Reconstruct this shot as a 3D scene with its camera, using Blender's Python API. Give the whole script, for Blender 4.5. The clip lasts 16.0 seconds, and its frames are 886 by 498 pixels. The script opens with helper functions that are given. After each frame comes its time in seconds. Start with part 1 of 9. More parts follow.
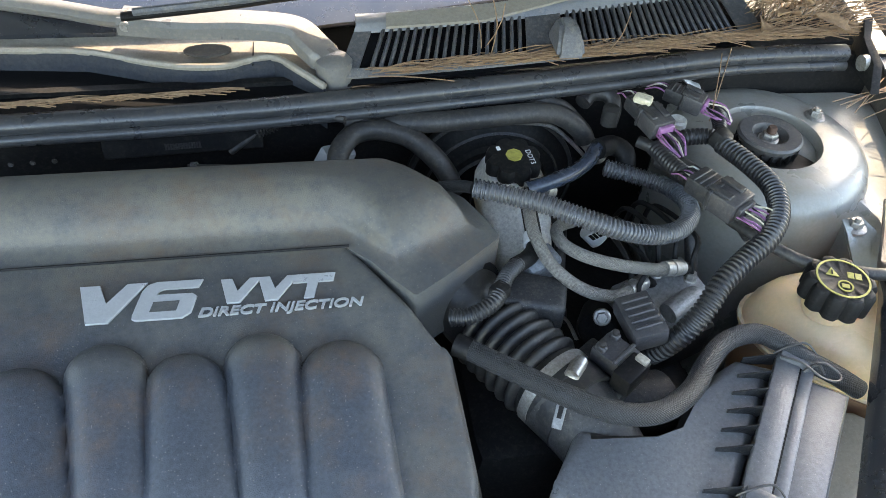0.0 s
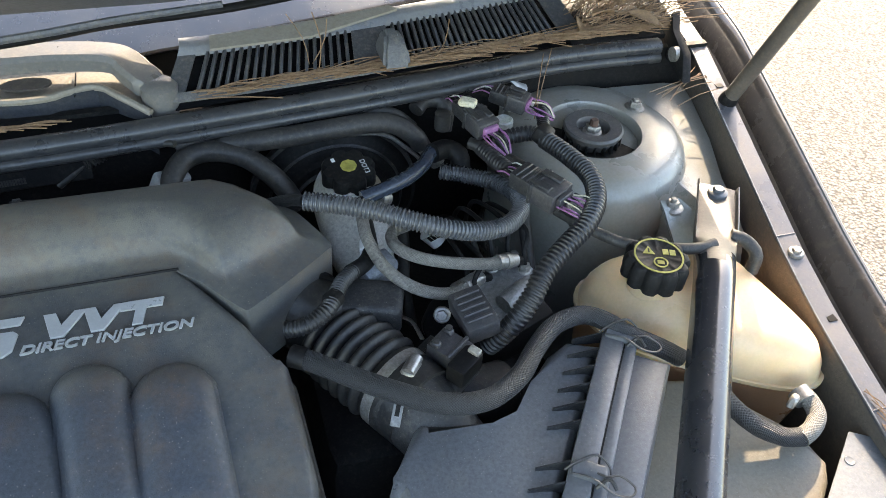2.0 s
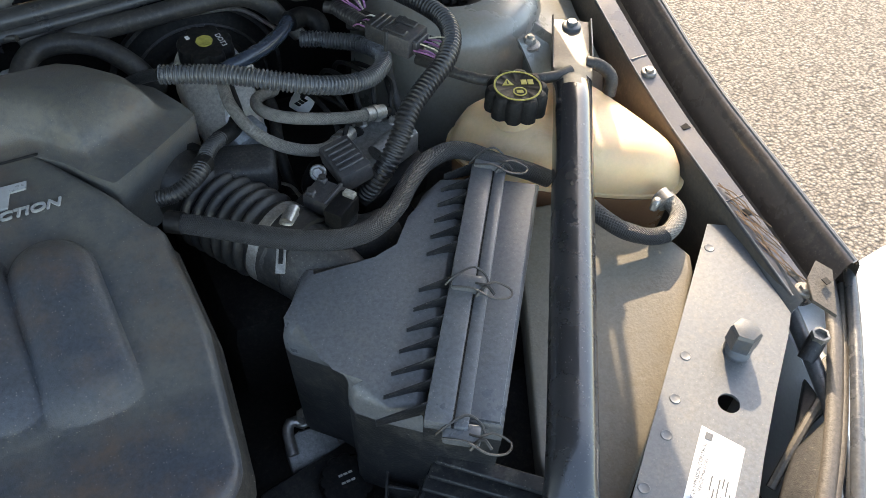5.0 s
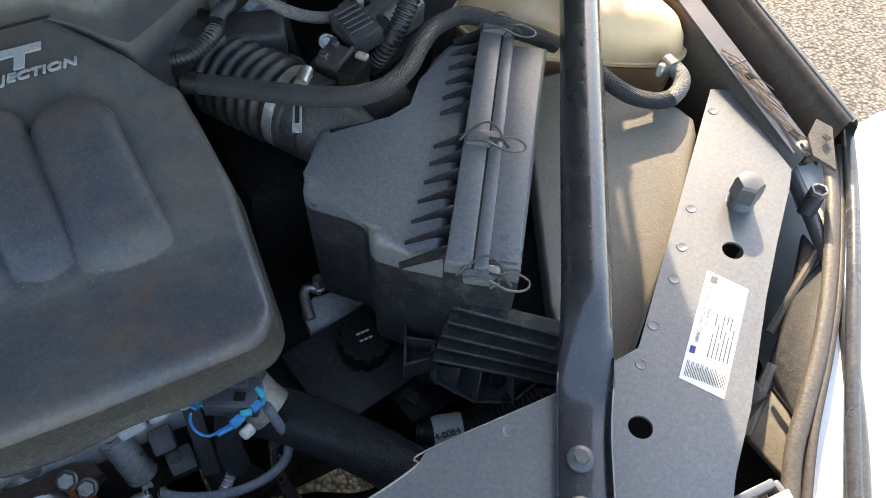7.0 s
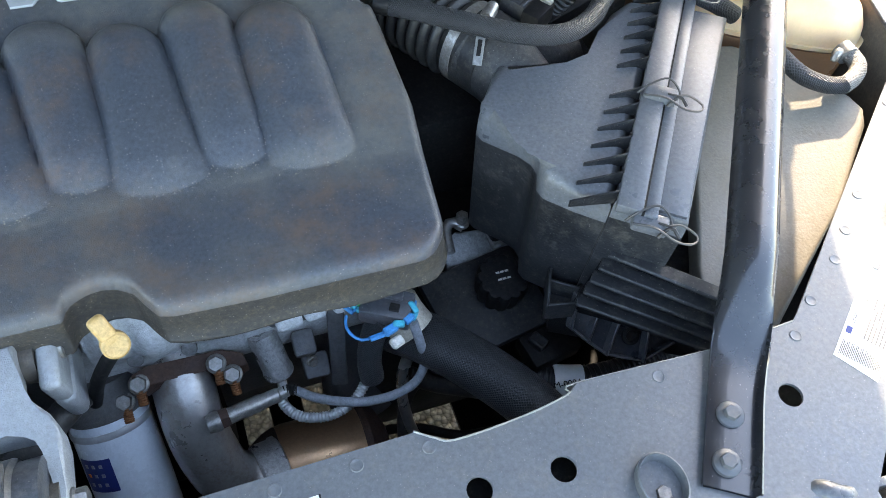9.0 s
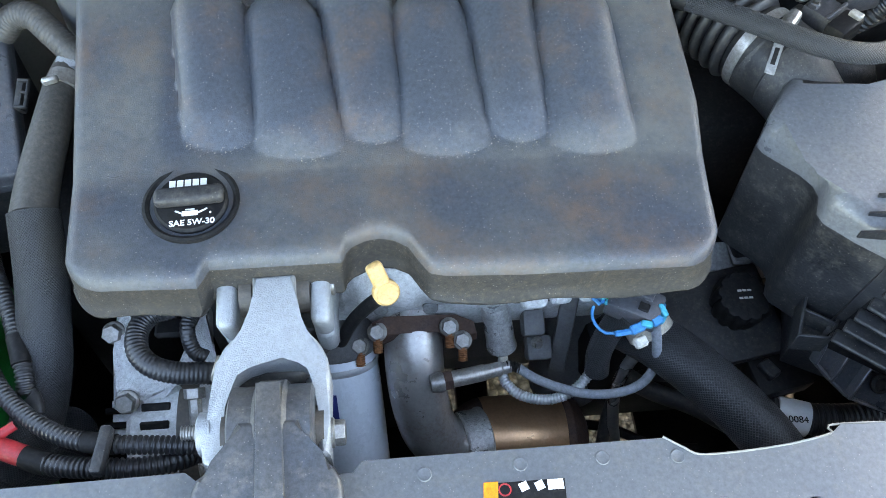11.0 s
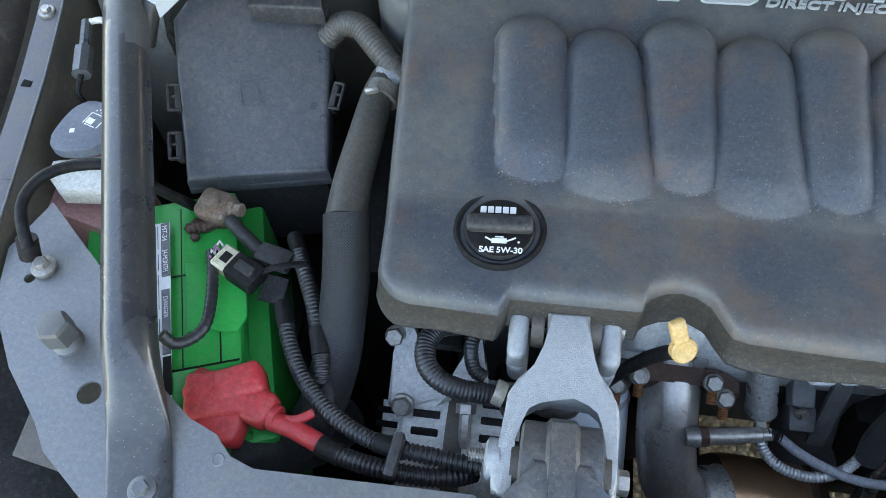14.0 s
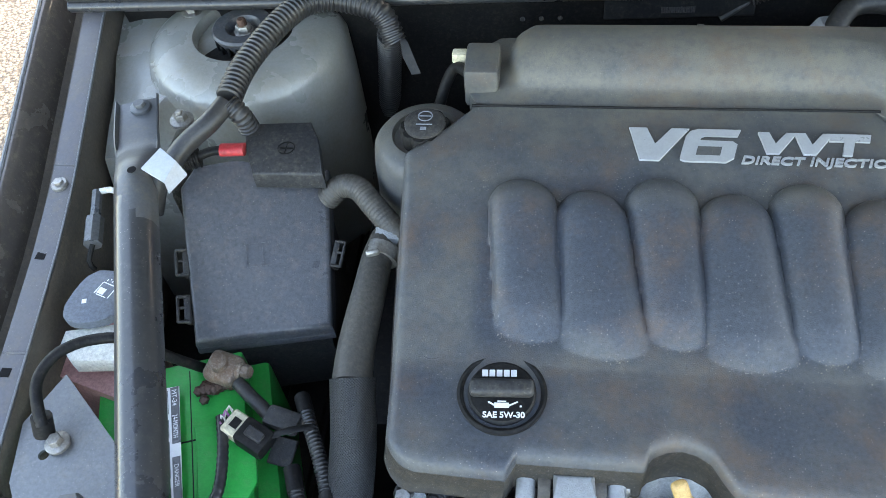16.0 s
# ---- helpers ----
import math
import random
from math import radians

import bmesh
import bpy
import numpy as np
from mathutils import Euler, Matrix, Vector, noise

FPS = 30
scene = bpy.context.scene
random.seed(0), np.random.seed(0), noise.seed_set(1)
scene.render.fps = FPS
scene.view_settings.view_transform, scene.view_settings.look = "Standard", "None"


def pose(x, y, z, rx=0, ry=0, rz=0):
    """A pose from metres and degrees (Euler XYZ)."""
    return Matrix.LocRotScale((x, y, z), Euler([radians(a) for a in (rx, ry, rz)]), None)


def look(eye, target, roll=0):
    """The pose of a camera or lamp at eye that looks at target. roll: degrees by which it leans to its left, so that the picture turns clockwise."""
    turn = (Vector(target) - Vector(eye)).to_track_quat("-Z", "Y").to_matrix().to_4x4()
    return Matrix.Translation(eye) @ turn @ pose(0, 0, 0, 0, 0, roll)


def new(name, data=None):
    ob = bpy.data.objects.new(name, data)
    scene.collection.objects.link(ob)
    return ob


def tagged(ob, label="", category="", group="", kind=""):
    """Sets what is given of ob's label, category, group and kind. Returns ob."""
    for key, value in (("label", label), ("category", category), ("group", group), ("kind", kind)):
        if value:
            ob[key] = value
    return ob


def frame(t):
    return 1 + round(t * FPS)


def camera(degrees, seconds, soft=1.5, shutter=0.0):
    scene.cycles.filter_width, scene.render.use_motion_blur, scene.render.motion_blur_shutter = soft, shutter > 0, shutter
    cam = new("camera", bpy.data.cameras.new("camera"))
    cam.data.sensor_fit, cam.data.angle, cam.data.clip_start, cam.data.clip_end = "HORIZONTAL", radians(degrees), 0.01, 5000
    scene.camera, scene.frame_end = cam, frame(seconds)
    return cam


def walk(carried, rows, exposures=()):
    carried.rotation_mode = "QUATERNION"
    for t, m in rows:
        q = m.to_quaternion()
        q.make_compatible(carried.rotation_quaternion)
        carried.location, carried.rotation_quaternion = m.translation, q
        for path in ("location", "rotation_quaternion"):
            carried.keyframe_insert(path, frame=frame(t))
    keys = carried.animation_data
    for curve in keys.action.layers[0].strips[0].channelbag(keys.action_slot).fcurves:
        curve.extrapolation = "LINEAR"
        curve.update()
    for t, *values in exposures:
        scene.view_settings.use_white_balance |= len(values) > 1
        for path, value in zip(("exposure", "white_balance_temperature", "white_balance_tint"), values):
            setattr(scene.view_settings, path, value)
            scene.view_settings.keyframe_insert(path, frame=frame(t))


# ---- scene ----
cam = camera(57.9, 16.0, 0.5)
PATH = [
    (0, (0.0615, -0.6933, 1.4473), (0.1803, -0.1382, 0.8836), 4.43),
    (0.5, (0.0774, -0.6966, 1.4467), (0.2169, -0.1385, 0.8908), 4.73),
    (1, (0.0954, -0.7015, 1.4495), (0.2514, -0.1443, 0.8971), 4.58),
    (1.5, (0.1166, -0.7155, 1.4568), (0.2938, -0.1631, 0.9059), 4.61),
    (2, (0.1293, -0.7281, 1.4585), (0.3373, -0.1832, 0.9110), 5.20),
    (2.5, (0.1431, -0.7467, 1.4632), (0.3827, -0.2115, 0.9190), 5.78),
    (3, (0.1526, -0.7635, 1.4580), (0.4058, -0.2356, 0.9128), 5.02),
    (3.5, (0.1526, -0.7804, 1.4517), (0.4103, -0.2633, 0.8983), 4.19),
    (4, (0.1516, -0.7914, 1.4414), (0.4092, -0.2926, 0.8715), 3.62),
    (4.5, (0.1505, -0.8035, 1.4313), (0.4097, -0.3221, 0.8473), 3.47),
    (4.7, (0.1495, -0.8072, 1.4275), (0.4118, -0.3331, 0.8390), 3.41),
    (6.8, (0.0933, -0.8536, 1.3932), (0.3541, -0.4414, 0.7591), 4.72),
    (7, (0.0901, -0.8569, 1.3925), (0.3469, -0.4491, 0.7539), 4.45),
    (7.5, (0.0689, -0.8651, 1.3872), (0.3197, -0.4633, 0.7425), 4.49),
    (8, (0.0445, -0.8708, 1.3848), (0.2893, -0.4676, 0.7386), 5.79),
    (8.5, (0.0180, -0.8679, 1.3823), (0.2444, -0.4588, 0.7331), 7.01),
    (9, (-0.0064, -0.8614, 1.3750), (0.1893, -0.4413, 0.7229), 7.02),
    (9.5, (-0.0318, -0.8527, 1.3684), (0.1334, -0.4275, 0.7112), 7.07),
    (9.7, (-0.0424, -0.8507, 1.3671), (0.1088, -0.4217, 0.7090), 6.53),
    (11.8, (-0.1357, -0.8407, 1.3700), (-0.1381, -0.4018, 0.7012), -0.36),
    (12, (-0.1452, -0.8416, 1.3712), (-0.1596, -0.4037, 0.7019), -0.99),
    (12.5, (-0.1664, -0.8428, 1.3703), (-0.2052, -0.4080, 0.6999), -2.05),
    (13, (-0.1876, -0.8407, 1.3775), (-0.2540, -0.4096, 0.7069), -3.50),
    (13.5, (-0.2035, -0.8324, 1.3839), (-0.2923, -0.4029, 0.7148), -4.79),
    (14, (-0.2152, -0.8149, 1.3943), (-0.3160, -0.3868, 0.7261), -5.80),
    (14.5, (-0.2205, -0.7936, 1.4096), (-0.3285, -0.3619, 0.7448), -6.83),
    (15, (-0.2237, -0.7850, 1.4256), (-0.3345, -0.3336, 0.7744), -7.19),
    (15.5, (-0.2258, -0.7784, 1.4429), (-0.3341, -0.3063, 0.8061), -7.05),
    (16, (-0.2205, -0.7732, 1.4571), (-0.3229, -0.2796, 0.8360), -6.95),
]
walk(cam, [(t, look(eye, target, roll)) for t, eye, target, roll in PATH],
     [(0, 3.42, 8000, 10), (1.0, 3.33, 7900, 10), (2.5, 2.92, 7800, 10), (4.5, 2.6, 8000, 10), (7.0, 2.65, 7800, 10), (8.0, 2.9, 7600, 10), (9.0, 3.46, 7600, 10), (9.5, 3.6, 7600, 10), (12.0, 4.1, 8400, 10), (12.5, 3.86, 8500, 10), (13.5, 3.5, 8300, 10), (14.5, 3.46, 8100, 10), (16, 3.62, 8200, 10)])

# ---- world and light ----
SUN_ROT, SUN_EL = radians(31), radians(33)
world = bpy.data.worlds.new("world")
scene.world = world
world.use_nodes = True
wn = world.node_tree.nodes
sky = wn.new("ShaderNodeTexSky")
sky.sky_type, sky.sun_disc, sky.sun_elevation, sky.sun_rotation = "NISHITA", False, SUN_EL, SUN_ROT
sky.air_density, sky.dust_density = 1.0, 1.5
wn["Background"].inputs[1].default_value = 0.15
world.node_tree.links.new(sky.outputs[0], wn["Background"].inputs[0])
sun_data = bpy.data.lights.new("sun", "SUN")
sun_data.energy, sun_data.angle, sun_data.color = 2.0, radians(0.6), (1.0, 0.88, 0.74)
sun = new("sun", sun_data)
sun.matrix_world = look((math.sin(SUN_ROT) * math.cos(SUN_EL) * 9, math.cos(SUN_ROT) * math.cos(SUN_EL) * 9, math.sin(SUN_EL) * 9), (0, 0, 0))


# ---- materials ----
def material(name, color, rough=0.5, metal=0.0, spots=None, amount=0.5, scale=8.0, bump=0.15, grain=400.0, wear=None, wear_amount=0.0, coat=0.0, trans=0.0, subsurface=0.0, weave=0.0, specks=0.0, spec=0.4, mottle=0.30, drift=None):
    """Base colour with stains at one scale, dust or wear at another, and fine relief."""
    m = bpy.data.materials.new(name)
    m.use_nodes = True
    nt = m.node_tree
    n, l = nt.nodes, nt.links
    b = n["Principled BSDF"]
    b.inputs["Metallic"].default_value = metal
    b.inputs["Coat Weight"].default_value = coat
    b.inputs["Specular IOR Level"].default_value = spec
    b.inputs["Transmission Weight"].default_value = trans
    if subsurface:
        b.inputs["Subsurface Weight"].default_value = subsurface
        b.inputs["Subsurface Radius"].default_value = (0.02, 0.014, 0.008)
        b.inputs["Subsurface Scale"].default_value = 1.0
    co = n.new("ShaderNodeTexCoord")
    big = n.new("ShaderNodeTexNoise")
    big.inputs["Scale"].default_value, big.inputs["Detail"].default_value, big.inputs["Roughness"].default_value = scale, 6, 0.65
    l.new(co.outputs["Object"], big.inputs["Vector"])
    ramp = n.new("ShaderNodeValToRGB")
    ramp.color_ramp.elements[0].position, ramp.color_ramp.elements[1].position = 0.36, 0.70
    l.new(big.outputs["Fac"], ramp.inputs[0])
    mix = n.new("ShaderNodeMix")
    mix.data_type = "RGBA"
    mix.inputs[6].default_value = (*color, 1)
    second = spots or tuple(min(1.0, c * 1.35 + 0.004) for c in color)
    mix.inputs[7].default_value = (*second, 1)
    fac = n.new("ShaderNodeMath")
    fac.operation = "MULTIPLY"
    fac.inputs[1].default_value = amount
    l.new(ramp.outputs[0], fac.inputs[0])
    l.new(fac.outputs[0], mix.inputs[0])
    last = mix.outputs[2]
    fine = n.new("ShaderNodeTexNoise")
    fine.inputs["Scale"].default_value, fine.inputs["Detail"].default_value = grain, 3
    l.new(co.outputs["Object"], fine.inputs["Vector"])
    if wear:
        speck = n.new("ShaderNodeTexNoise")
        speck.inputs["Scale"].default_value, speck.inputs["Detail"].default_value, speck.inputs["Roughness"].default_value = scale * 9, 8, 0.75
        l.new(co.outputs["Object"], speck.inputs["Vector"])
        r2 = n.new("ShaderNodeValToRGB")
        r2.color_ramp.elements[0].position, r2.color_ramp.elements[1].position = 0.50, 0.64
        l.new(speck.outputs["Fac"], r2.inputs[0])
        f2 = n.new("ShaderNodeMath")
        f2.operation = "MULTIPLY"
        f2.inputs[1].default_value = wear_amount
        l.new(r2.outputs[0], f2.inputs[0])
        if drift:
            # more dust towards one end
            ax = n.new("ShaderNodeSeparateXYZ")
            l.new(co.outputs["Object"], ax.inputs[0])
            dr = n.new("ShaderNodeMapRange")
            dr.inputs[1].default_value, dr.inputs[2].default_value = drift
            dr.inputs[3].default_value, dr.inputs[4].default_value = 0.05, wear_amount * 1.5
            l.new(ax.outputs[1], dr.inputs[0])
            l.new(dr.outputs[0], f2.inputs[1])
        m2 = n.new("ShaderNodeMix")
        m2.data_type = "RGBA"
        l.new(last, m2.inputs[6])
        m2.inputs[7].default_value = (*wear, 1)
        l.new(f2.outputs[0], m2.inputs[0])
        last = m2.outputs[2]
    if specks:
        vor = n.new("ShaderNodeTexVoronoi")
        vor.inputs["Scale"].default_value = 420
        l.new(co.outputs["Object"], vor.inputs["Vector"])
        r3 = n.new("ShaderNodeValToRGB")
        r3.color_ramp.elements[0].position, r3.color_ramp.elements[0].color = 0.10, (1, 1, 1, 1)
        r3.color_ramp.elements[1].position, r3.color_ramp.elements[1].color = 0.22, (0, 0, 0, 1)
        l.new(vor.outputs["Distance"], r3.inputs[0])
        pick = n.new("ShaderNodeMath")
        pick.operation = "GREATER_THAN"
        pick.inputs[1].default_value = 0.78
        sep = n.new("ShaderNodeSeparateColor")
        l.new(vor.outputs["Color"], sep.inputs[0])
        l.new(sep.outputs[0], pick.inputs[0])
        f3 = n.new("ShaderNodeMath")
        f3.operation = "MULTIPLY"
        l.new(r3.outputs[0], f3.inputs[0])
        l.new(pick.outputs[0], f3.inputs[1])
        f4 = n.new("ShaderNodeMath")
        f4.operation = "MULTIPLY"
        f4.inputs[1].default_value = specks
        l.new(f3.outputs[0], f4.inputs[0])
        m3 = n.new("ShaderNodeMix")
        m3.data_type = "RGBA"
        l.new(last, m3.inputs[6])
        m3.inputs[7].default_value = (0.42, 0.38, 0.32, 1)
        l.new(f4.outputs[0], m3.inputs[0])
        last = m3.outputs[2]
    height = fine.outputs["Fac"]
    if weave:
        # strands crossing at both diagonals of the hose's own coordinates
        uvs = n.new("ShaderNodeSeparateXYZ")
        l.new(co.outputs["UV"], uvs.inputs[0])
        rows = []
        for op in ("ADD", "SUBTRACT"):
            s1 = n.new("ShaderNodeMath")
            s1.operation = op
            l.new(uvs.outputs[1], s1.inputs[0])
            l.new(uvs.outputs[0], s1.inputs[1])
            s2 = n.new("ShaderNodeMath")
            s2.operation = "MULTIPLY"
            s2.inputs[1].default_value = weave
            l.new(s1.outputs[0], s2.inputs[0])
            s3 = n.new("ShaderNodeMath")
            s3.operation = "SINE"
            l.new(s2.outputs[0], s3.inputs[0])
            rows.append(s3)
        mx = n.new("ShaderNodeMath")
        mx.operation = "MAXIMUM"
        l.new(rows[0].outputs[0], mx.inputs[0])
        l.new(rows[1].outputs[0], mx.inputs[1])
        sc = n.new("ShaderNodeMapRange")
        sc.inputs[1].default_value, sc.inputs[2].default_value = 0.1, 1.0
        l.new(mx.outputs[0], sc.inputs[0])
        mx = sc
        height = mx.outputs[0]
        m4 = n.new("ShaderNodeMix")
        m4.data_type = "RGBA"
        l.new(last, m4.inputs[6])
        m4.inputs[7].default_value = (*(min(1.0, c * 2.2 + 0.009) for c in color), 1)
        l.new(mx.outputs[0], m4.inputs[0])
        last = m4.outputs[2]
    if mottle:
        # fine light and dark grain
        gr = n.new("ShaderNodeTexNoise")
        gr.inputs["Scale"].default_value, gr.inputs["Detail"].default_value, gr.inputs["Roughness"].default_value = 260, 5, 0.75
        l.new(co.outputs["Object"], gr.inputs["Vector"])
        mr = n.new("ShaderNodeMapRange")
        mr.inputs[1].default_value, mr.inputs[2].default_value = 0.32, 0.68
        mr.inputs[3].default_value, mr.inputs[4].default_value = 1 - mottle, 1 + mottle
        l.new(gr.outputs["Fac"], mr.inputs[0])
        mg = n.new("ShaderNodeVectorMath")
        mg.operation = "SCALE"
        l.new(last, mg.inputs[0])
        l.new(mr.outputs[0], mg.inputs[3])
        last = mg.outputs[0]
    l.new(last, b.inputs["Base Color"])
    rr = n.new("ShaderNodeMapRange")
    rr.inputs[3].default_value, rr.inputs[4].default_value = max(0.03, rough - 0.08), min(1.0, rough + 0.14)
    l.new(ramp.outputs[0], rr.inputs[0])
    l.new(rr.outputs[0], b.inputs["Roughness"])
    if bump:
        bp = n.new("ShaderNodeBump")
        bp.inputs["Strength"].default_value, bp.inputs["Distance"].default_value = bump, 0.0012
        l.new(height, bp.inputs["Height"])
        l.new(bp.outputs[0], b.inputs["Normal"])
    return m


DUST = (0.30, 0.24, 0.17)


def cover_material():
    """Blue-black moulded plastic under brown dust, thinner on the raised runners; reflections are painted in too."""
    m = material("cover_plastic", (0.040, 0.047, 0.060), 0.34, spots=(0.056, 0.060, 0.066), amount=0.6, scale=5, bump=0.3, grain=1100, specks=0.42, spec=0.36, mottle=0.25)
    n, l = m.node_tree.nodes, m.node_tree.links
    b = n["Principled BSDF"]
    co = next(q for q in n if q.type == "TEX_COORD")
    ax = n.new("ShaderNodeSeparateXYZ")
    l.new(co.outputs["Object"], ax.inputs[0])

    def op(kind, a, c):
        q = n.new("ShaderNodeMath")
        q.operation, q.use_clamp = kind, True
        for k, v in enumerate((a, c)):
            if isinstance(v, float):
                q.inputs[k].default_value = v
            else:
                l.new(v, q.inputs[k])
        return q.outputs[0]

    def band(axis, lo, hi):
        q = n.new("ShaderNodeMapRange")
        q.interpolation_type = "SMOOTHSTEP"
        q.inputs[1].default_value, q.inputs[2].default_value = lo, hi
        l.new(ax.outputs[axis], q.inputs[0])
        return q.outputs[0]

    def cloud(scale, lo, hi, detail=7, rough=0.7):
        q = n.new("ShaderNodeTexNoise")
        q.inputs["Scale"].default_value, q.inputs["Detail"].default_value, q.inputs["Roughness"].default_value = scale, detail, rough
        l.new(co.outputs["Object"], q.inputs["Vector"])
        r = n.new("ShaderNodeMapRange")
        r.inputs[1].default_value, r.inputs[2].default_value = lo, hi
        l.new(q.outputs["Fac"], r.inputs[0])
        return r.outputs[0]

    # besides dust, these masks paint sky and hood reflections: dark runners, pale rear
    runner_dark = op("MULTIPLY", op("MULTIPLY", band(0, -0.290, -0.262), band(0, 0.128, 0.098)), op("MULTIPLY", band(1, -0.424, -0.385), band(1, -0.262, -0.315)))
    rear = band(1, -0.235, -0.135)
    amount = op("SUBTRACT", op("ADD", op("MULTIPLY", cloud(7.0, 0.34, 0.66), 0.78), op("MULTIPLY", rear, 0.35)), op("ADD", op("MULTIPLY", runner_dark, 0.55), op("MULTIPLY", band(1, -0.425, -0.445), 0.22)))
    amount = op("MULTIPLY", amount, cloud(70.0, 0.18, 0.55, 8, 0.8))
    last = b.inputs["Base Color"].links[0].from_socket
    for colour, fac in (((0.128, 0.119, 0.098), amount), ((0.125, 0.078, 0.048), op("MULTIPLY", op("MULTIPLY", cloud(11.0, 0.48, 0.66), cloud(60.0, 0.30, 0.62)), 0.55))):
        mx = n.new("ShaderNodeMix")
        mx.data_type = "RGBA"
        l.new(fac, mx.inputs[0])
        l.new(last, mx.inputs[6])
        mx.inputs[7].default_value = (*colour, 1)
        last = mx.outputs[2]
    l.new(last, b.inputs["Base Color"])
    rg = n.new("ShaderNodeMapRange")
    rg.inputs[3].default_value, rg.inputs[4].default_value = 0.33, 0.60
    l.new(amount, rg.inputs[0])
    l.new(rg.outputs[0], b.inputs["Roughness"])
    return m


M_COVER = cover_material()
M_PLASTIC = material("black_plastic", (0.022, 0.023, 0.026), 0.45, spots=(0.05, 0.047, 0.043), amount=0.7, scale=16, bump=0.3, grain=900, wear=(0.13, 0.11, 0.085), wear_amount=0.25, specks=0.25, spec=0.3, mottle=0.4)
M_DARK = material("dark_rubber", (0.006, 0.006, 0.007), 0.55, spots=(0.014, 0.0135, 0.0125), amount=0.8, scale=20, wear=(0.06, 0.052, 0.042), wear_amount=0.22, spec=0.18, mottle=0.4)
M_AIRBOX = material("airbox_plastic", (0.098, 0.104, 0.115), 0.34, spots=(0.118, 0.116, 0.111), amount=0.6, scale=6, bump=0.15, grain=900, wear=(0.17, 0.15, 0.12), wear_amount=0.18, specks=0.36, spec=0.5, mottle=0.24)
M_BODY = material("body_primer_paint", (0.245, 0.248, 0.240), 0.30, spots=(0.225, 0.198, 0.150), amount=0.8, scale=4.5, bump=0.12, wear=(0.20, 0.16, 0.11), wear_amount=0.28, metal=0.15, specks=0.2, mottle=0.10)
M_PLATE = material("grey_plate_paint", (0.126, 0.134, 0.143), 0.36, spots=(0.145, 0.142, 0.136), amount=0.6, scale=6, bump=0.08, wear=(0.20, 0.175, 0.14), wear_amount=0.24, metal=0.25, specks=0.34, mottle=0.17)
M_BRACE = material("black_gloss_paint", (0.014, 0.016, 0.021), 0.24, spots=(0.026, 0.027, 0.029), amount=0.6, scale=12, bump=0.08, wear=(0.12, 0.11, 0.10), wear_amount=0.08, coat=0.5, specks=0.35, spec=0.7, mottle=0.08)
M_PAINT = material("fender_paint", (0.058, 0.050, 0.046), 0.24, spots=(0.075, 0.062, 0.052), amount=0.6, scale=9, bump=0.06, wear=(0.17, 0.14, 0.105), wear_amount=0.30, coat=0.5, mottle=0.12, specks=0.25)
M_ALU = material("cast_aluminium", (0.33, 0.342, 0.352), 0.42, metal=0.2, spots=(0.28, 0.284, 0.288), amount=0.6, scale=26, bump=0.55, grain=900, wear=(0.22, 0.20, 0.175), wear_amount=0.25, specks=0.1, mottle=0.12)
M_STEEL = material("zinc_steel", (0.38, 0.37, 0.355), 0.38, metal=0.7, spots=(0.27, 0.245, 0.21), amount=0.6, scale=60, wear=(0.18, 0.12, 0.07), wear_amount=0.25)
M_RUST = material("rusty_steel", (0.062, 0.038, 0.032), 0.7, metal=0.3, spots=(0.12, 0.065, 0.042), amount=0.7, scale=40, bump=0.7)
M_PIPE = material("exhaust_steel", (0.44, 0.43, 0.42), 0.30, metal=0.7, spots=(0.29, 0.27, 0.255), amount=0.7, scale=12, bump=0.18, wear=(0.20, 0.13, 0.085), wear_amount=0.35, mottle=0.12)
M_CAT = material("heat_tinted_steel", (0.52, 0.31, 0.17), 0.34, metal=0.7, spots=(0.27, 0.15, 0.10), amount=0.8, scale=9, bump=0.15, wear=(0.50, 0.36, 0.24), wear_amount=0.3, mottle=0.12)
M_TANK = material("translucent_tank_plastic", (0.76, 0.58, 0.39), 0.30, spots=(0.74, 0.43, 0.17), amount=0.65, scale=4.5, bump=0.06, wear=(0.45, 0.32, 0.18), wear_amount=0.12, subsurface=0.5, mottle=0.05)
M_RES = material("grey_white_plastic", (0.54, 0.53, 0.49), 0.42, spots=(0.40, 0.365, 0.30), amount=0.6, scale=14, bump=0.15, subsurface=0.15)
M_GREEN = material("green_battery_plastic", (0.0, 0.36, 0.065), 0.36, spots=(0.01, 0.29, 0.06), amount=0.6, scale=9, bump=0.25, grain=700, wear=(0.20, 0.26, 0.13), wear_amount=0.2, mottle=0.1)
M_RED = material("red_rubber", (0.42, 0.025, 0.03), 0.45, spots=(0.28, 0.03, 0.03), amount=0.7, scale=18, wear=(0.30, 0.16, 0.13), wear_amount=0.2)
M_WHITE = material("white_print", (0.72, 0.72, 0.72), 0.5, spots=(0.6, 0.59, 0.57), amount=0.6, scale=30, mottle=0.06)
M_SILVER = material("silver_lettering", (0.40, 0.41, 0.42), 0.35, metal=0.3, spots=(0.32, 0.32, 0.315), amount=0.5, scale=30, mottle=0.06)
M_YELLOW = material("yellow_print", (0.34, 0.30, 0.07), 0.5, spots=(0.28, 0.24, 0.06), amount=0.5, scale=40)
M_DIP = material("yellow_plastic", (0.44, 0.28, 0.11), 0.4, spots=(0.36, 0.22, 0.085), amount=0.6, scale=30)
M_BLUE = material("blue_clip_plastic", (0.015, 0.16, 0.40), 0.4, spots=(0.05, 0.30, 0.50), amount=0.5, scale=40)
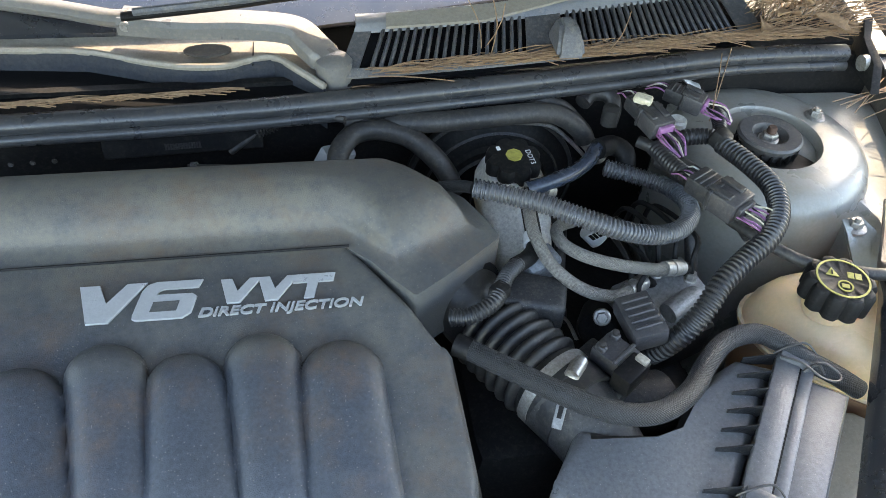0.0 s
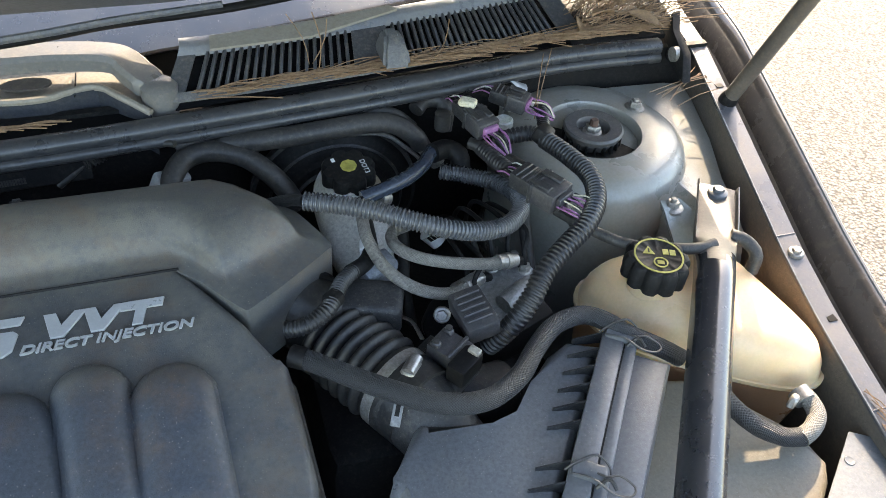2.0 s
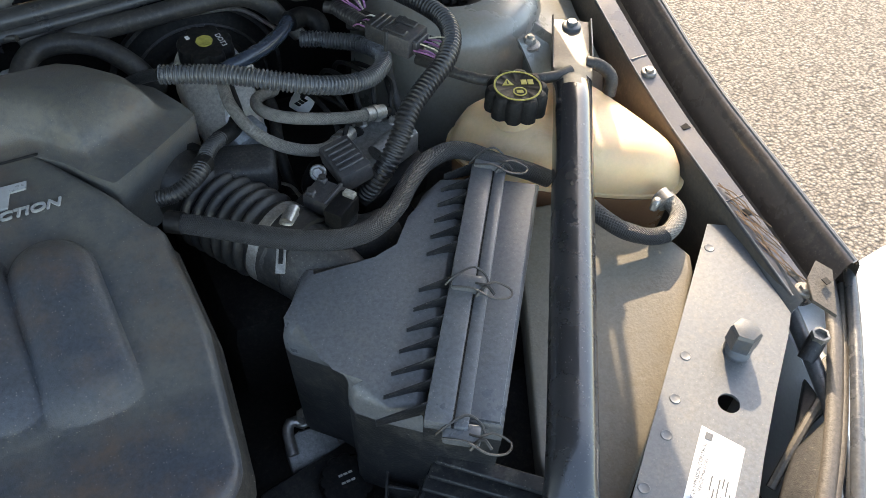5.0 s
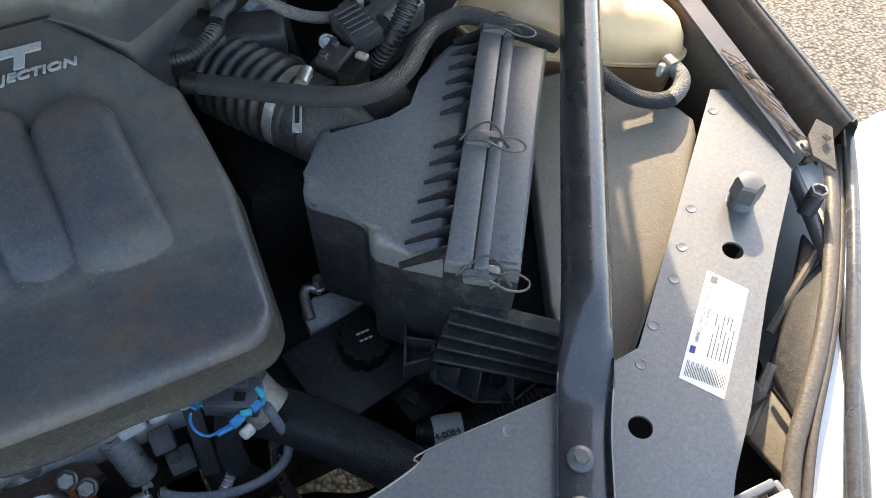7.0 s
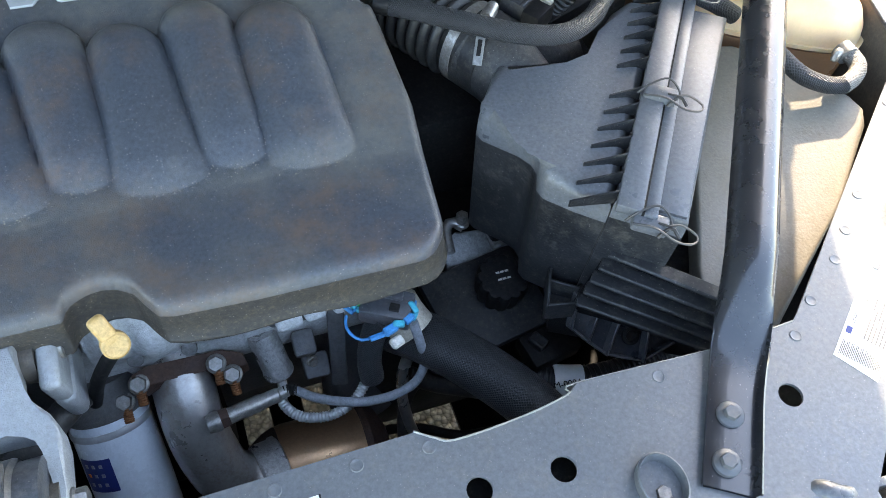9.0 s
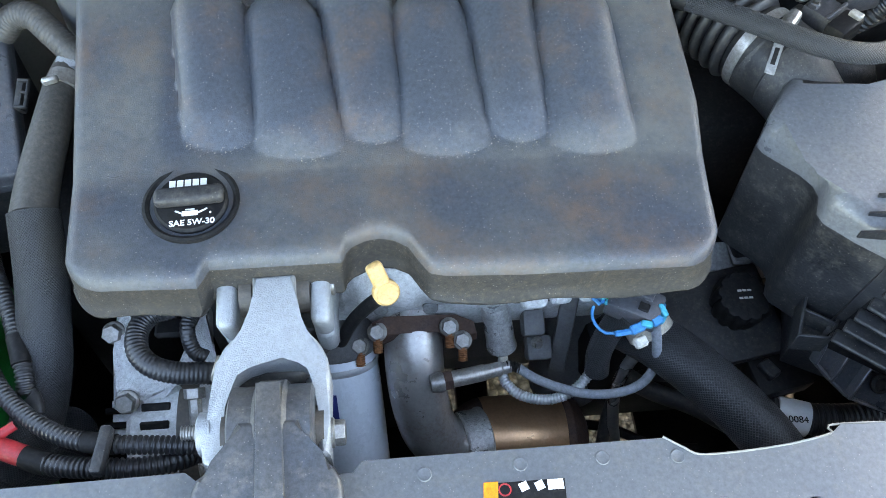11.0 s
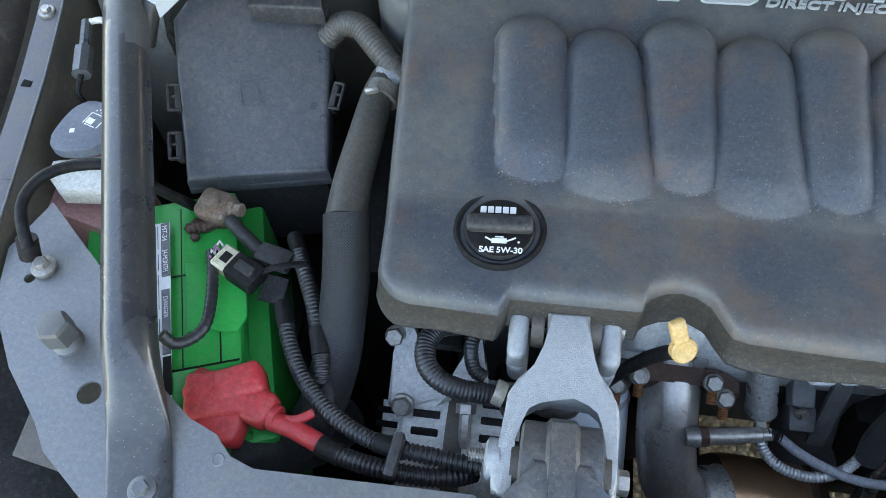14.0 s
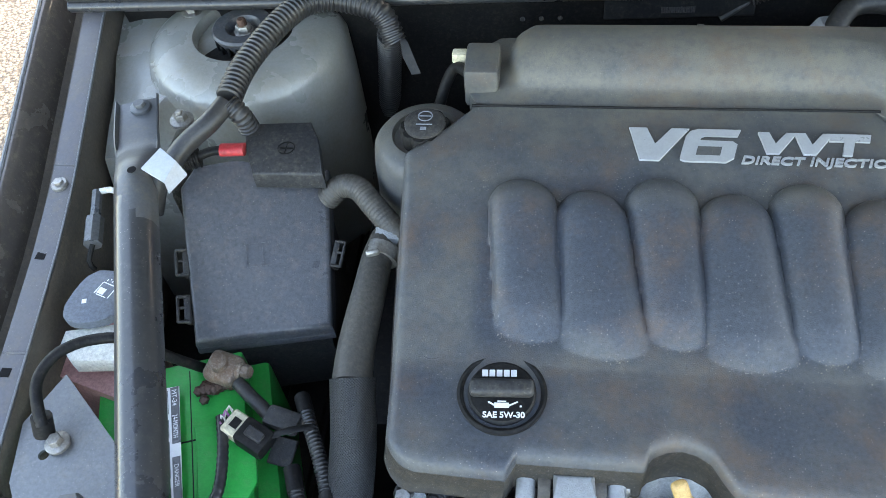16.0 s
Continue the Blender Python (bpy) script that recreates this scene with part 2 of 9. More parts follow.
M_WIRE = material("grey_wire_sleeve", (0.20, 0.22, 0.25), 0.5, spots=(0.28, 0.28, 0.28), amount=0.5, scale=50)
M_PURPLE = material("purple_wire", (0.26, 0.095, 0.22), 0.45, spots=(0.30, 0.16, 0.27), amount=0.7, scale=60)
M_CREAM = material("cream_plastic", (0.55, 0.50, 0.36), 0.45, spots=(0.4, 0.36, 0.27), amount=0.5, scale=40)
M_SLEEVE = material("braided_sleeve", (0.013, 0.014, 0.016), 0.45, spots=(0.022, 0.022, 0.022), amount=0.6, scale=30, bump=0.9, weave=26, spec=0.45)
M_GREYHOSE = material("grey_braided_hose", (0.135, 0.126, 0.112), 0.45, spots=(0.22, 0.20, 0.175), amount=0.6, scale=30, bump=0.9, weave=24)
M_CONDUIT = material("corrugated_conduit", (0.015, 0.016, 0.019), 0.38, spots=(0.030, 0.028, 0.026), amount=0.7, scale=24, wear=(0.11, 0.095, 0.075), wear_amount=0.15, spec=0.5)
M_SEAL = material("rubber_seal", (0.028, 0.030, 0.034), 0.30, spots=(0.050, 0.048, 0.046), amount=0.6, scale=14, wear=(0.20, 0.17, 0.13), wear_amount=0.14, mottle=0.2, spec=0.5)
M_COWL = material("cowl_plastic", (0.075, 0.08, 0.09), 0.38, spots=(0.12, 0.112, 0.10), amount=0.6, scale=9, wear=DUST, wear_amount=0.22, specks=0.3)
M_NEEDLE = material("dry_pine_needles", (0.24, 0.15, 0.085), 0.7, spots=(0.17, 0.10, 0.055), amount=0.8, scale=60)
M_FILTER = material("white_filter_paint", (0.55, 0.60, 0.66), 0.3, spots=(0.48, 0.52, 0.57), amount=0.4, scale=12, mottle=0.06)
M_NAVY = material("navy_print", (0.012, 0.025, 0.14), 0.4, mottle=0.06)
M_ORANGE = material("orange_print", (0.80, 0.22, 0.01), 0.5)
M_LAMP = material("clear_lens", (0.80, 0.82, 0.84), 0.12, spots=(0.72, 0.73, 0.74), amount=0.4, bump=0.0, coat=0.5, mottle=0.06)
M_GLASS = material("tinted_glass", (0.012, 0.014, 0.018), 0.06, spots=(0.05, 0.05, 0.05), amount=0.3, scale=20, bump=0.0, coat=0.3, mottle=0.06)
M_WIPER = material("worn_wiper_paint", (0.115, 0.112, 0.107), 0.33, spots=(0.15, 0.14, 0.125), amount=0.6, scale=14, wear=DUST, wear_amount=0.2, mottle=0.1)
M_HOSE = material("black_rubber_hose", (0.022, 0.022, 0.023), 0.5, spots=(0.044, 0.040, 0.036), amount=0.8, scale=22, wear=(0.13, 0.11, 0.085), wear_amount=0.28)
M_HOSE_D = material("dusty_grey_rubber", (0.052, 0.049, 0.045), 0.5, spots=(0.074, 0.065, 0.054), amount=0.8, scale=22, bump=0.3, wear=(0.14, 0.115, 0.085), wear_amount=0.3)
M_RUBBER = material("duct_rubber", (0.015, 0.016, 0.018), 0.45, spots=(0.034, 0.032, 0.029), amount=0.7, scale=18, wear=(0.12, 0.10, 0.08), wear_amount=0.28)
M_CONDUIT_L = material("grey_conduit", (0.066, 0.071, 0.080), 0.30, spots=(0.085, 0.083, 0.078), amount=0.6, scale=24, wear=(0.20, 0.18, 0.15), wear_amount=0.14, spec=0.6)
M_STRUT = material("dusty_strut_rubber", (0.050, 0.056, 0.066), 0.36, spots=(0.10, 0.085, 0.068), amount=0.7, scale=9, wear=(0.24, 0.20, 0.15), wear_amount=0.22, specks=0.3)
M_COPPER = material("rusty_copper_stud", (0.30, 0.13, 0.06), 0.5, metal=0.7, spots=(0.22, 0.09, 0.04), amount=0.6, scale=80)
M_CREAM2 = material("tan_metal", (0.42, 0.38, 0.31), 0.45, metal=0.3, spots=(0.3, 0.27, 0.22), amount=0.5, scale=40)
M_ALU2 = material("dull_cast_aluminium", (0.26, 0.26, 0.26), 0.5, metal=0.5, spots=(0.16, 0.155, 0.15), amount=0.7, scale=24, bump=0.5, grain=500)
M_STEELD = material("dark_steel_wire", (0.055, 0.052, 0.05), 0.4, metal=0.4, spots=(0.10, 0.09, 0.08), amount=0.5, scale=60)
M_FLANGE = material("grey_blue_inner_paint", (0.080, 0.080, 0.092), 0.32, spots=(0.115, 0.104, 0.095), amount=0.7, scale=8, bump=0.10, wear=(0.16, 0.125, 0.085), wear_amount=0.25, metal=0.2, specks=0.25, mottle=0.12)
M_CARRIER = material("brown_grey_plastic", (0.085, 0.075, 0.065), 0.5, spots=(0.125, 0.108, 0.085), amount=0.7, scale=12, bump=0.4)
M_PINK = material("pink_reservoir_plastic", (0.38, 0.20, 0.19), 0.5, spots=(0.30, 0.15, 0.13), amount=0.5, scale=14)
M_TAN = material("tan_dusty_panel", (0.185, 0.172, 0.148), 0.45, spots=(0.185, 0.155, 0.105), amount=0.7, scale=7, bump=0.25, wear=(0.15, 0.115, 0.07), wear_amount=0.3, specks=0.3, mottle=0.14)


def ground_material():
    m = bpy.data.materials.new("chip_seal_asphalt")
    m.use_nodes = True
    n, l = m.node_tree.nodes, m.node_tree.links
    b = n["Principled BSDF"]
    co = n.new("ShaderNodeTexCoord")
    v = n.new("ShaderNodeTexVoronoi")
    v.inputs["Scale"].default_value = 105
    l.new(co.outputs["Object"], v.inputs["Vector"])
    r = n.new("ShaderNodeValToRGB")
    r.color_ramp.elements[0].position, r.color_ramp.elements[0].color = 0.0, (0.190, 0.173, 0.154, 1)
    r.color_ramp.elements[1].position, r.color_ramp.elements[1].color = 0.75, (0.050, 0.044, 0.038, 1)
    e = r.color_ramp.elements.new(0.42)
    e.color = (0.152, 0.137, 0.121, 1)
    l.new(v.outputs["Distance"], r.inputs[0])
    hue = n.new("ShaderNodeMix")
    hue.data_type, hue.blend_type = "RGBA", "MULTIPLY"
    hue.inputs[0].default_value = 0.6
    bw = n.new("ShaderNodeRGBToBW")
    l.new(v.outputs["Color"], bw.inputs[0])
    vr = n.new("ShaderNodeValToRGB")
    vr.color_ramp.elements[0].color, vr.color_ramp.elements[1].color = (0.35, 0.31, 0.27, 1), (1.2, 1.15, 1.08, 1)
    vr.color_ramp.elements[0].position, vr.color_ramp.elements[1].position = 0.2, 0.6
    l.new(bw.outputs[0], vr.inputs[0])
    l.new(r.outputs[0], hue.inputs[6])
    l.new(vr.outputs[0], hue.inputs[7])
    l.new(hue.outputs[2], b.inputs["Base Color"])
    b.inputs["Roughness"].default_value = 0.8
    bp = n.new("ShaderNodeBump")
    bp.inputs["Strength"].default_value, bp.inputs["Distance"].default_value, bp.invert = 0.7, 0.006, True
    l.new(v.outputs["Distance"], bp.inputs["Height"])
    l.new(bp.outputs[0], b.inputs["Normal"])
    return m


M_CLIPGREY = material("grey_connector_plastic", (0.040, 0.040, 0.044), 0.40, spots=(0.07, 0.064, 0.058), amount=0.8, scale=40, wear=(0.15, 0.12, 0.11), wear_amount=0.3, mottle=0.3)
M_BOLT = material("dull_zinc_bolt", (0.26, 0.255, 0.245), 0.42, metal=0.6, spots=(0.20, 0.17, 0.14), amount=0.6, scale=60, wear=(0.18, 0.12, 0.07), wear_amount=0.2)
M_SKIRT = material("dust_caked_cover_plastic", (0.036, 0.031, 0.025), 0.6, spots=(0.025, 0.024, 0.024), amount=0.8, scale=22, bump=0.4, grain=900, wear=(0.095, 0.072, 0.046), wear_amount=0.5, specks=0.4)
M_VAC = material("blue_black_pipe", (0.030, 0.042, 0.065), 0.22, spots=(0.05, 0.055, 0.06), amount=0.5, scale=20, coat=0.3)
M_FUSE = material("fuse_box_plastic", (0.050, 0.053, 0.062), 0.34, spots=(0.066, 0.064, 0.066), amount=0.6, scale=8, bump=0.25, grain=900, wear=(0.13, 0.10, 0.085), wear_amount=0.34, specks=0.32, spec=0.6, mottle=0.30)
M_CAPBLUE = material("grey_blue_cap_plastic", (0.085, 0.10, 0.125), 0.4, spots=(0.11, 0.11, 0.115), amount=0.6, scale=20)
M_INNER = material("dusty_dark_inner_panel", (0.068, 0.060, 0.053), 0.5, spots=(0.10, 0.084, 0.066), amount=0.7, scale=10, bump=0.3, wear=(0.16, 0.125, 0.088), wear_amount=0.35, mottle=0.2)
M_PLATED = material("dark_blue_grey_paint", (0.085, 0.093, 0.105), 0.38, spots=(0.11, 0.102, 0.09), amount=0.7, scale=9, bump=0.12, wear=(0.17, 0.14, 0.10), wear_amount=0.3, metal=0.2, mottle=0.12)
M_ALUB = material("bright_cast_aluminium", (0.62, 0.63, 0.63), 0.42, metal=0.15, spots=(0.50, 0.50, 0.49), amount=0.6, scale=30, bump=0.9, grain=900, wear=(0.28, 0.25, 0.21), wear_amount=0.35, specks=0.2, mottle=0.22)
# navy tone that paints the shade on the tray's front face
M_TRAYFACE = material("shade_darkened_tray_plastic", (0.018, 0.022, 0.031), 0.5, spots=(0.03, 0.031, 0.034), amount=0.6, scale=12, wear=(0.10, 0.085, 0.065), wear_amount=0.15, spec=0.25)
M_HOOD = material("hood_underside_paint", (0.10, 0.10, 0.10), 0.4, spots=(0.13, 0.125, 0.115), amount=0.6, scale=6, coat=0.2)
# paler copy of the cowl plastic, painting the sun's highlight on the grille edge
M_LEDGE = material("highlight_cowl_plastic", (0.16, 0.17, 0.19), 0.32, spots=(0.20, 0.195, 0.18), amount=0.6, scale=12, wear=DUST, wear_amount=0.15, mottle=0.12)
M_TRAY = material("beige_cowl_plastic", (0.20, 0.182, 0.155), 0.5, spots=(0.22, 0.19, 0.145), amount=0.6, scale=12, wear=(0.16, 0.125, 0.08), wear_amount=0.3, mottle=0.15)
M_GRILLE = material("grey_grille_plastic", (0.034, 0.037, 0.044), 0.42, spots=(0.06, 0.057, 0.052), amount=0.5, scale=14, wear=DUST, wear_amount=0.15)
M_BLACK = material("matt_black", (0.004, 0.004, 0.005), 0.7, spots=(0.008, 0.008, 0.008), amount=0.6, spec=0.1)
M_TANKLOW = material("stained_tank_plastic", (0.36, 0.20, 0.11), 0.35, spots=(0.26, 0.13, 0.07), amount=0.7, scale=7, bump=0.08, subsurface=0.35, mottle=0.06)
M_GREYCAST = material("dusty_grey_casting", (0.125, 0.127, 0.132), 0.5, metal=0.1, spots=(0.085, 0.082, 0.080), amount=0.7, scale=18, bump=0.5, grain=700, wear=(0.16, 0.14, 0.11), wear_amount=0.3, mottle=0.2)
M_BRACKET = material("dusty_bracket_paint", (0.105, 0.095, 0.085), 0.4, metal=0.2, spots=(0.13, 0.112, 0.088), amount=0.7, scale=14, bump=0.1, wear=(0.19, 0.155, 0.11), wear_amount=0.3, specks=0.3, mottle=0.15)
M_TEAL = material("teal_lock_plastic", (0.02, 0.27, 0.36), 0.4, spots=(0.04, 0.36, 0.40), amount=0.5, scale=50)
M_TAPE = material("blue_white_tape", (0.42, 0.45, 0.50), 0.45, spots=(0.36, 0.38, 0.41), amount=0.6, scale=25, mottle=0.08)
# air box plastic with grime, blackened to stand for shaded walls and fins
M_AIRSIDE = material("grimy_shaded_airbox_plastic", (0.012, 0.0125, 0.014), 0.42, spots=(0.036, 0.037, 0.040), amount=0.85, scale=8, bump=0.3, wear=(0.13, 0.12, 0.10), wear_amount=0.30, specks=0.35, mottle=0.3)
# same black paint as M_BRACE, dusted and made paler for its sky reflection
M_BRACE_L = material("dusty_sky_paled_black_paint", (0.020, 0.022, 0.027), 0.30, spots=(0.036, 0.036, 0.035), amount=0.7, scale=14, bump=0.1, wear=(0.13, 0.12, 0.10), wear_amount=0.14, coat=0.4, specks=0.4, spec=0.5, mottle=0.12)
M_SOLENOID = material("bright_zinc_can", (0.46, 0.46, 0.45), 0.34, metal=0.6, spots=(0.34, 0.33, 0.32), amount=0.6, scale=50, bump=0.9, grain=700, wear=(0.25, 0.22, 0.18), wear_amount=0.3)
M_CORRODED = material("corroded_terminal", (0.20, 0.16, 0.13), 0.6, metal=0.4, spots=(0.16, 0.085, 0.05), amount=0.9, scale=60, bump=0.7, wear=(0.42, 0.38, 0.33), wear_amount=0.35)

M_GROUND = ground_material()


# ---- builders ----
def thing(name, label, category, at=(0, 0, 0), group="", kind=""):
    ob = new(name)
    ob.empty_display_size = 0.02
    ob.location = at
    return tagged(ob, label, category, group, kind)


def part(name, bm, mat, parent=None, label="", smooth=40):
    """Links a bmesh, in world places, as one mesh object under a thing or a part."""
    me = bpy.data.meshes.new(name)
    bmesh.ops.recalc_face_normals(bm, faces=bm.faces)
    bm.to_mesh(me)
    bm.free()
    me.materials.append(mat)
    me.polygons.foreach_set("use_smooth", [True] * len(me.polygons))
    me.set_sharp_from_angle(angle=radians(smooth))
    ob = new(name, me)
    if parent:
        ob.parent = parent
        ob.matrix_parent_inverse = Matrix() if parent.parent else Matrix.Translation(-parent.location)
    if label:
        ob["label"] = label
    return ob


def B():
    return bmesh.new()


def aim(a, b):
    """A pose at a whose z axis points to b."""
    d = Vector(b) - Vector(a)
    return Matrix.Translation(a) @ d.to_track_quat("Z", "Y").to_matrix().to_4x4()


def box(bm, c, s, m=None, bev=0.003, seg=2, rz=0.0):
    """A box with rounded edges: centre, size, then turned by m or about z."""
    t = Matrix.Translation(c) @ (m or pose(0, 0, 0, 0, 0, rz)) @ Matrix.Diagonal((*s, 1))
    vs = bmesh.ops.create_cube(bm, size=1, matrix=t)["verts"]
    if bev:
        es = list({e for v in vs for e in v.link_edges})
        bmesh.ops.bevel(bm, geom=es, offset=min(bev, min(s) * 0.45), segments=seg, affect="EDGES", profile=0.5)
    return bm


def plate(bm, pts, thick=0.004, bev=0.0015, down=(0, 0, -1), seg=2):
    """A flat or bent plate from its outline, thickened along down, with rounded upper edges."""
    d = Vector(down) * thick
    top = [bm.verts.new(p) for p in pts]
    low = [bm.verts.new(Vector(p) + d) for p in pts]
    f = bm.faces.new(top)
    bm.faces.new(low[::-1])
    n = len(pts)
    for i in range(n):
        bm.faces.new((top[i], low[i], low[(i + 1) % n], top[(i + 1) % n]))
    if bev:
        bmesh.ops.bevel(bm, geom=list(f.edges), offset=bev, segments=seg, affect="EDGES", profile=0.5)
    return bm


def loft(bm, rings, close=True, caps=True):
    """Skin over rings of equal count."""
    vs = [[bm.verts.new(p) for p in r] for r in rings]
    n = len(vs[0])
    for a, b in zip(vs, vs[1:]):
        for i in range(n if close else n - 1):
            bm.faces.new((a[i], a[(i + 1) % n], b[(i + 1) % n], b[i]))
    if caps and close:
        bm.faces.new(vs[0][::-1])
        bm.faces.new(vs[-1])
    return bm


def lathe(bm, profile, m, seg=32, lobes=0, depth=0.0, caps=True):
    """A turned body: profile of (radius, height), posed by m; lobes notch the rim."""
    rings = []
    for r, z in profile:
        ring = []
        for i in range(seg):
            a = 2 * math.pi * i / seg
            k = 1.0
            if lobes and r > profile[0][0] * 0.0 + depth * 3:
                k = 1 - depth / max(r, 1e-4) * (0.5 + 0.5 * math.cos(lobes * a)) ** 3
            ring.append(m @ Vector((r * k * math.cos(a), r * k * math.sin(a), z)))
        rings.append(ring)
    return loft(bm, rings, True, caps)


def spline(pts, step=0.006):
    """Places along a smooth line through the points, at even steps."""
    p = [Vector(q) for q in pts]
    p = [p[0] * 2 - p[1]] + p + [p[-1] * 2 - p[-2]]
    dense = []
    for i in range(1, len(p) - 2):
        a, b, c, d = p[i - 1], p[i], p[i + 1], p[i + 2]
        for k in range(24):
            t = k / 24
            dense.append(0.5 * ((2 * b) + (c - a) * t + (2 * a - 5 * b + 4 * c - d) * t * t + (3 * b - a - 3 * c + d) * t ** 3))
    dense.append(p[-2])
    run = [0.0]
    for a, b in zip(dense, dense[1:]):
        run.append(run[-1] + (b - a).length)
    count, k, out = max(1, round(run[-1] / step)), 0, []
    for i in range(count + 1):
        want = run[-1] * i / count
        while k < len(run) - 2 and run[k + 1] < want:
            k += 1
        out.append(dense[k].lerp(dense[k + 1], min(1.0, (want - run[k]) / max(1e-9, run[k + 1] - run[k]))))
    return out


def tube(bm, pts, r, seg=12, step=0.006, ribs=0.0, rib=0.0, ends=None, flat=1.0):
    """A hose through the points; ribs: their pitch, rib: their depth; ends: radii from start to end."""
    if ribs:
        step = ribs / 4
    line = spline(pts, step)
    rings, up = [], Vector((0.13, 0.21, 0.97)).normalized()
    run = 0.0
    for i, c in enumerate(line):
        t = (line[min(i + 1, len(line) - 1)] - line[max(i - 1, 0)]).normalized()
        up = (up - t * up.dot(t)).normalized()
        side = t.cross(up)
        u = i / max(1, len(line) - 1)
        rad = r if not ends else ends[0] + (ends[1] - ends[0]) * u
        if ribs:
            rad -= rib * (0, 0, 1, 1)[i % 4]
        rings.append([c + (side * math.cos(a) + up * math.sin(a) * flat) * rad for a in (2 * math.pi * k / seg for k in range(seg))])
    first = len(bm.verts)
    loft(bm, rings)
    if seg < 12:
        return bm
    turns = max(1, round(r / 0.0115))
    # hose coordinates: radians round, and the run in radii
    uv = bm.loops.layers.uv.verify()
    bm.verts.ensure_lookup_table()
    where, run = {}, 0.0
    for i in range(len(rings)):
        run += (line[i] - line[i - 1]).length if i else 0.0
        for k in range(seg):
            if first + i * seg + k < len(bm.verts):
                where[bm.verts[first + i * seg + k]] = (turns * run / r, 2 * math.pi * k / seg * turns)
    for f in bm.faces:
        at = [where.get(lp.vert) for lp in f.loops]
        if None in at or len(at) > 4:
            continue
        wrap = max(a[1] for a in at) - min(a[1] for a in at) > math.pi * turns
        for lp, a in zip(f.loops, at):
            lp[uv].uv = (a[0], a[1] + (2 * math.pi * turns if wrap and a[1] < math.pi * turns else 0.0))
    return bm


def hexbolt(bm, at, r=0.0075, h=0.007, flange=0.0105, axis=(0, 0, 1)):
    """A flanged hexagon head on a surface."""
    m = aim(at, Vector(at) + Vector(axis))
    lathe(bm, [(flange, -0.002), (flange, 0.0015), (flange * 0.86, 0.0026)], m, 20)
    lathe(bm, [(r, 0.002), (r, h - 0.0012), (r * 0.88, h)], m @ pose(0, 0, 0, 0, 0, 17), 6)
    return bm


def ease(x, pts):
    """A straight-line table look-up."""
    if x <= pts[0][0]:
        return pts[0][1]
    for (a, u), (b, v) in zip(pts, pts[1:]):
        if x <= b:
            return u + (v - u) * (x - a) / (b - a)
    return pts[-1][1]


def smooth(a, b, x):
    t = min(1.0, max(0.0, (x - a) / (b - a)))
    return t * t * (3 - 2 * t)


# ---- ground and body shell ----
bm = B()
loft(bm, [[(-60, -60, 0), (60, -60, 0), (60, 60, 0), (-60, 60, 0)], [(-60, -60, -0.2), (60, -60, -0.2), (60, 60, -0.2), (-60, 60, -0.2)]])
tagged(part("ground", bm, M_GROUND), "pale sunlit chip-seal asphalt ground under the car", "ground", kind="structure")

FLANGE_X = [(-0.66, 0.660), (-0.55, 0.684), (-0.40, 0.701), (-0.24, 0.720), (-0.01, 0.757), (0.10, 0.775), (0.25, 0.79)]
FLANGE_Z = [(-0.66, 0.815), (-0.55, 0.83), (-0.32, 0.855), (-0.24, 0.869), (-0.01, 0.915), (0.10, 0.935), (0.25, 0.95)]


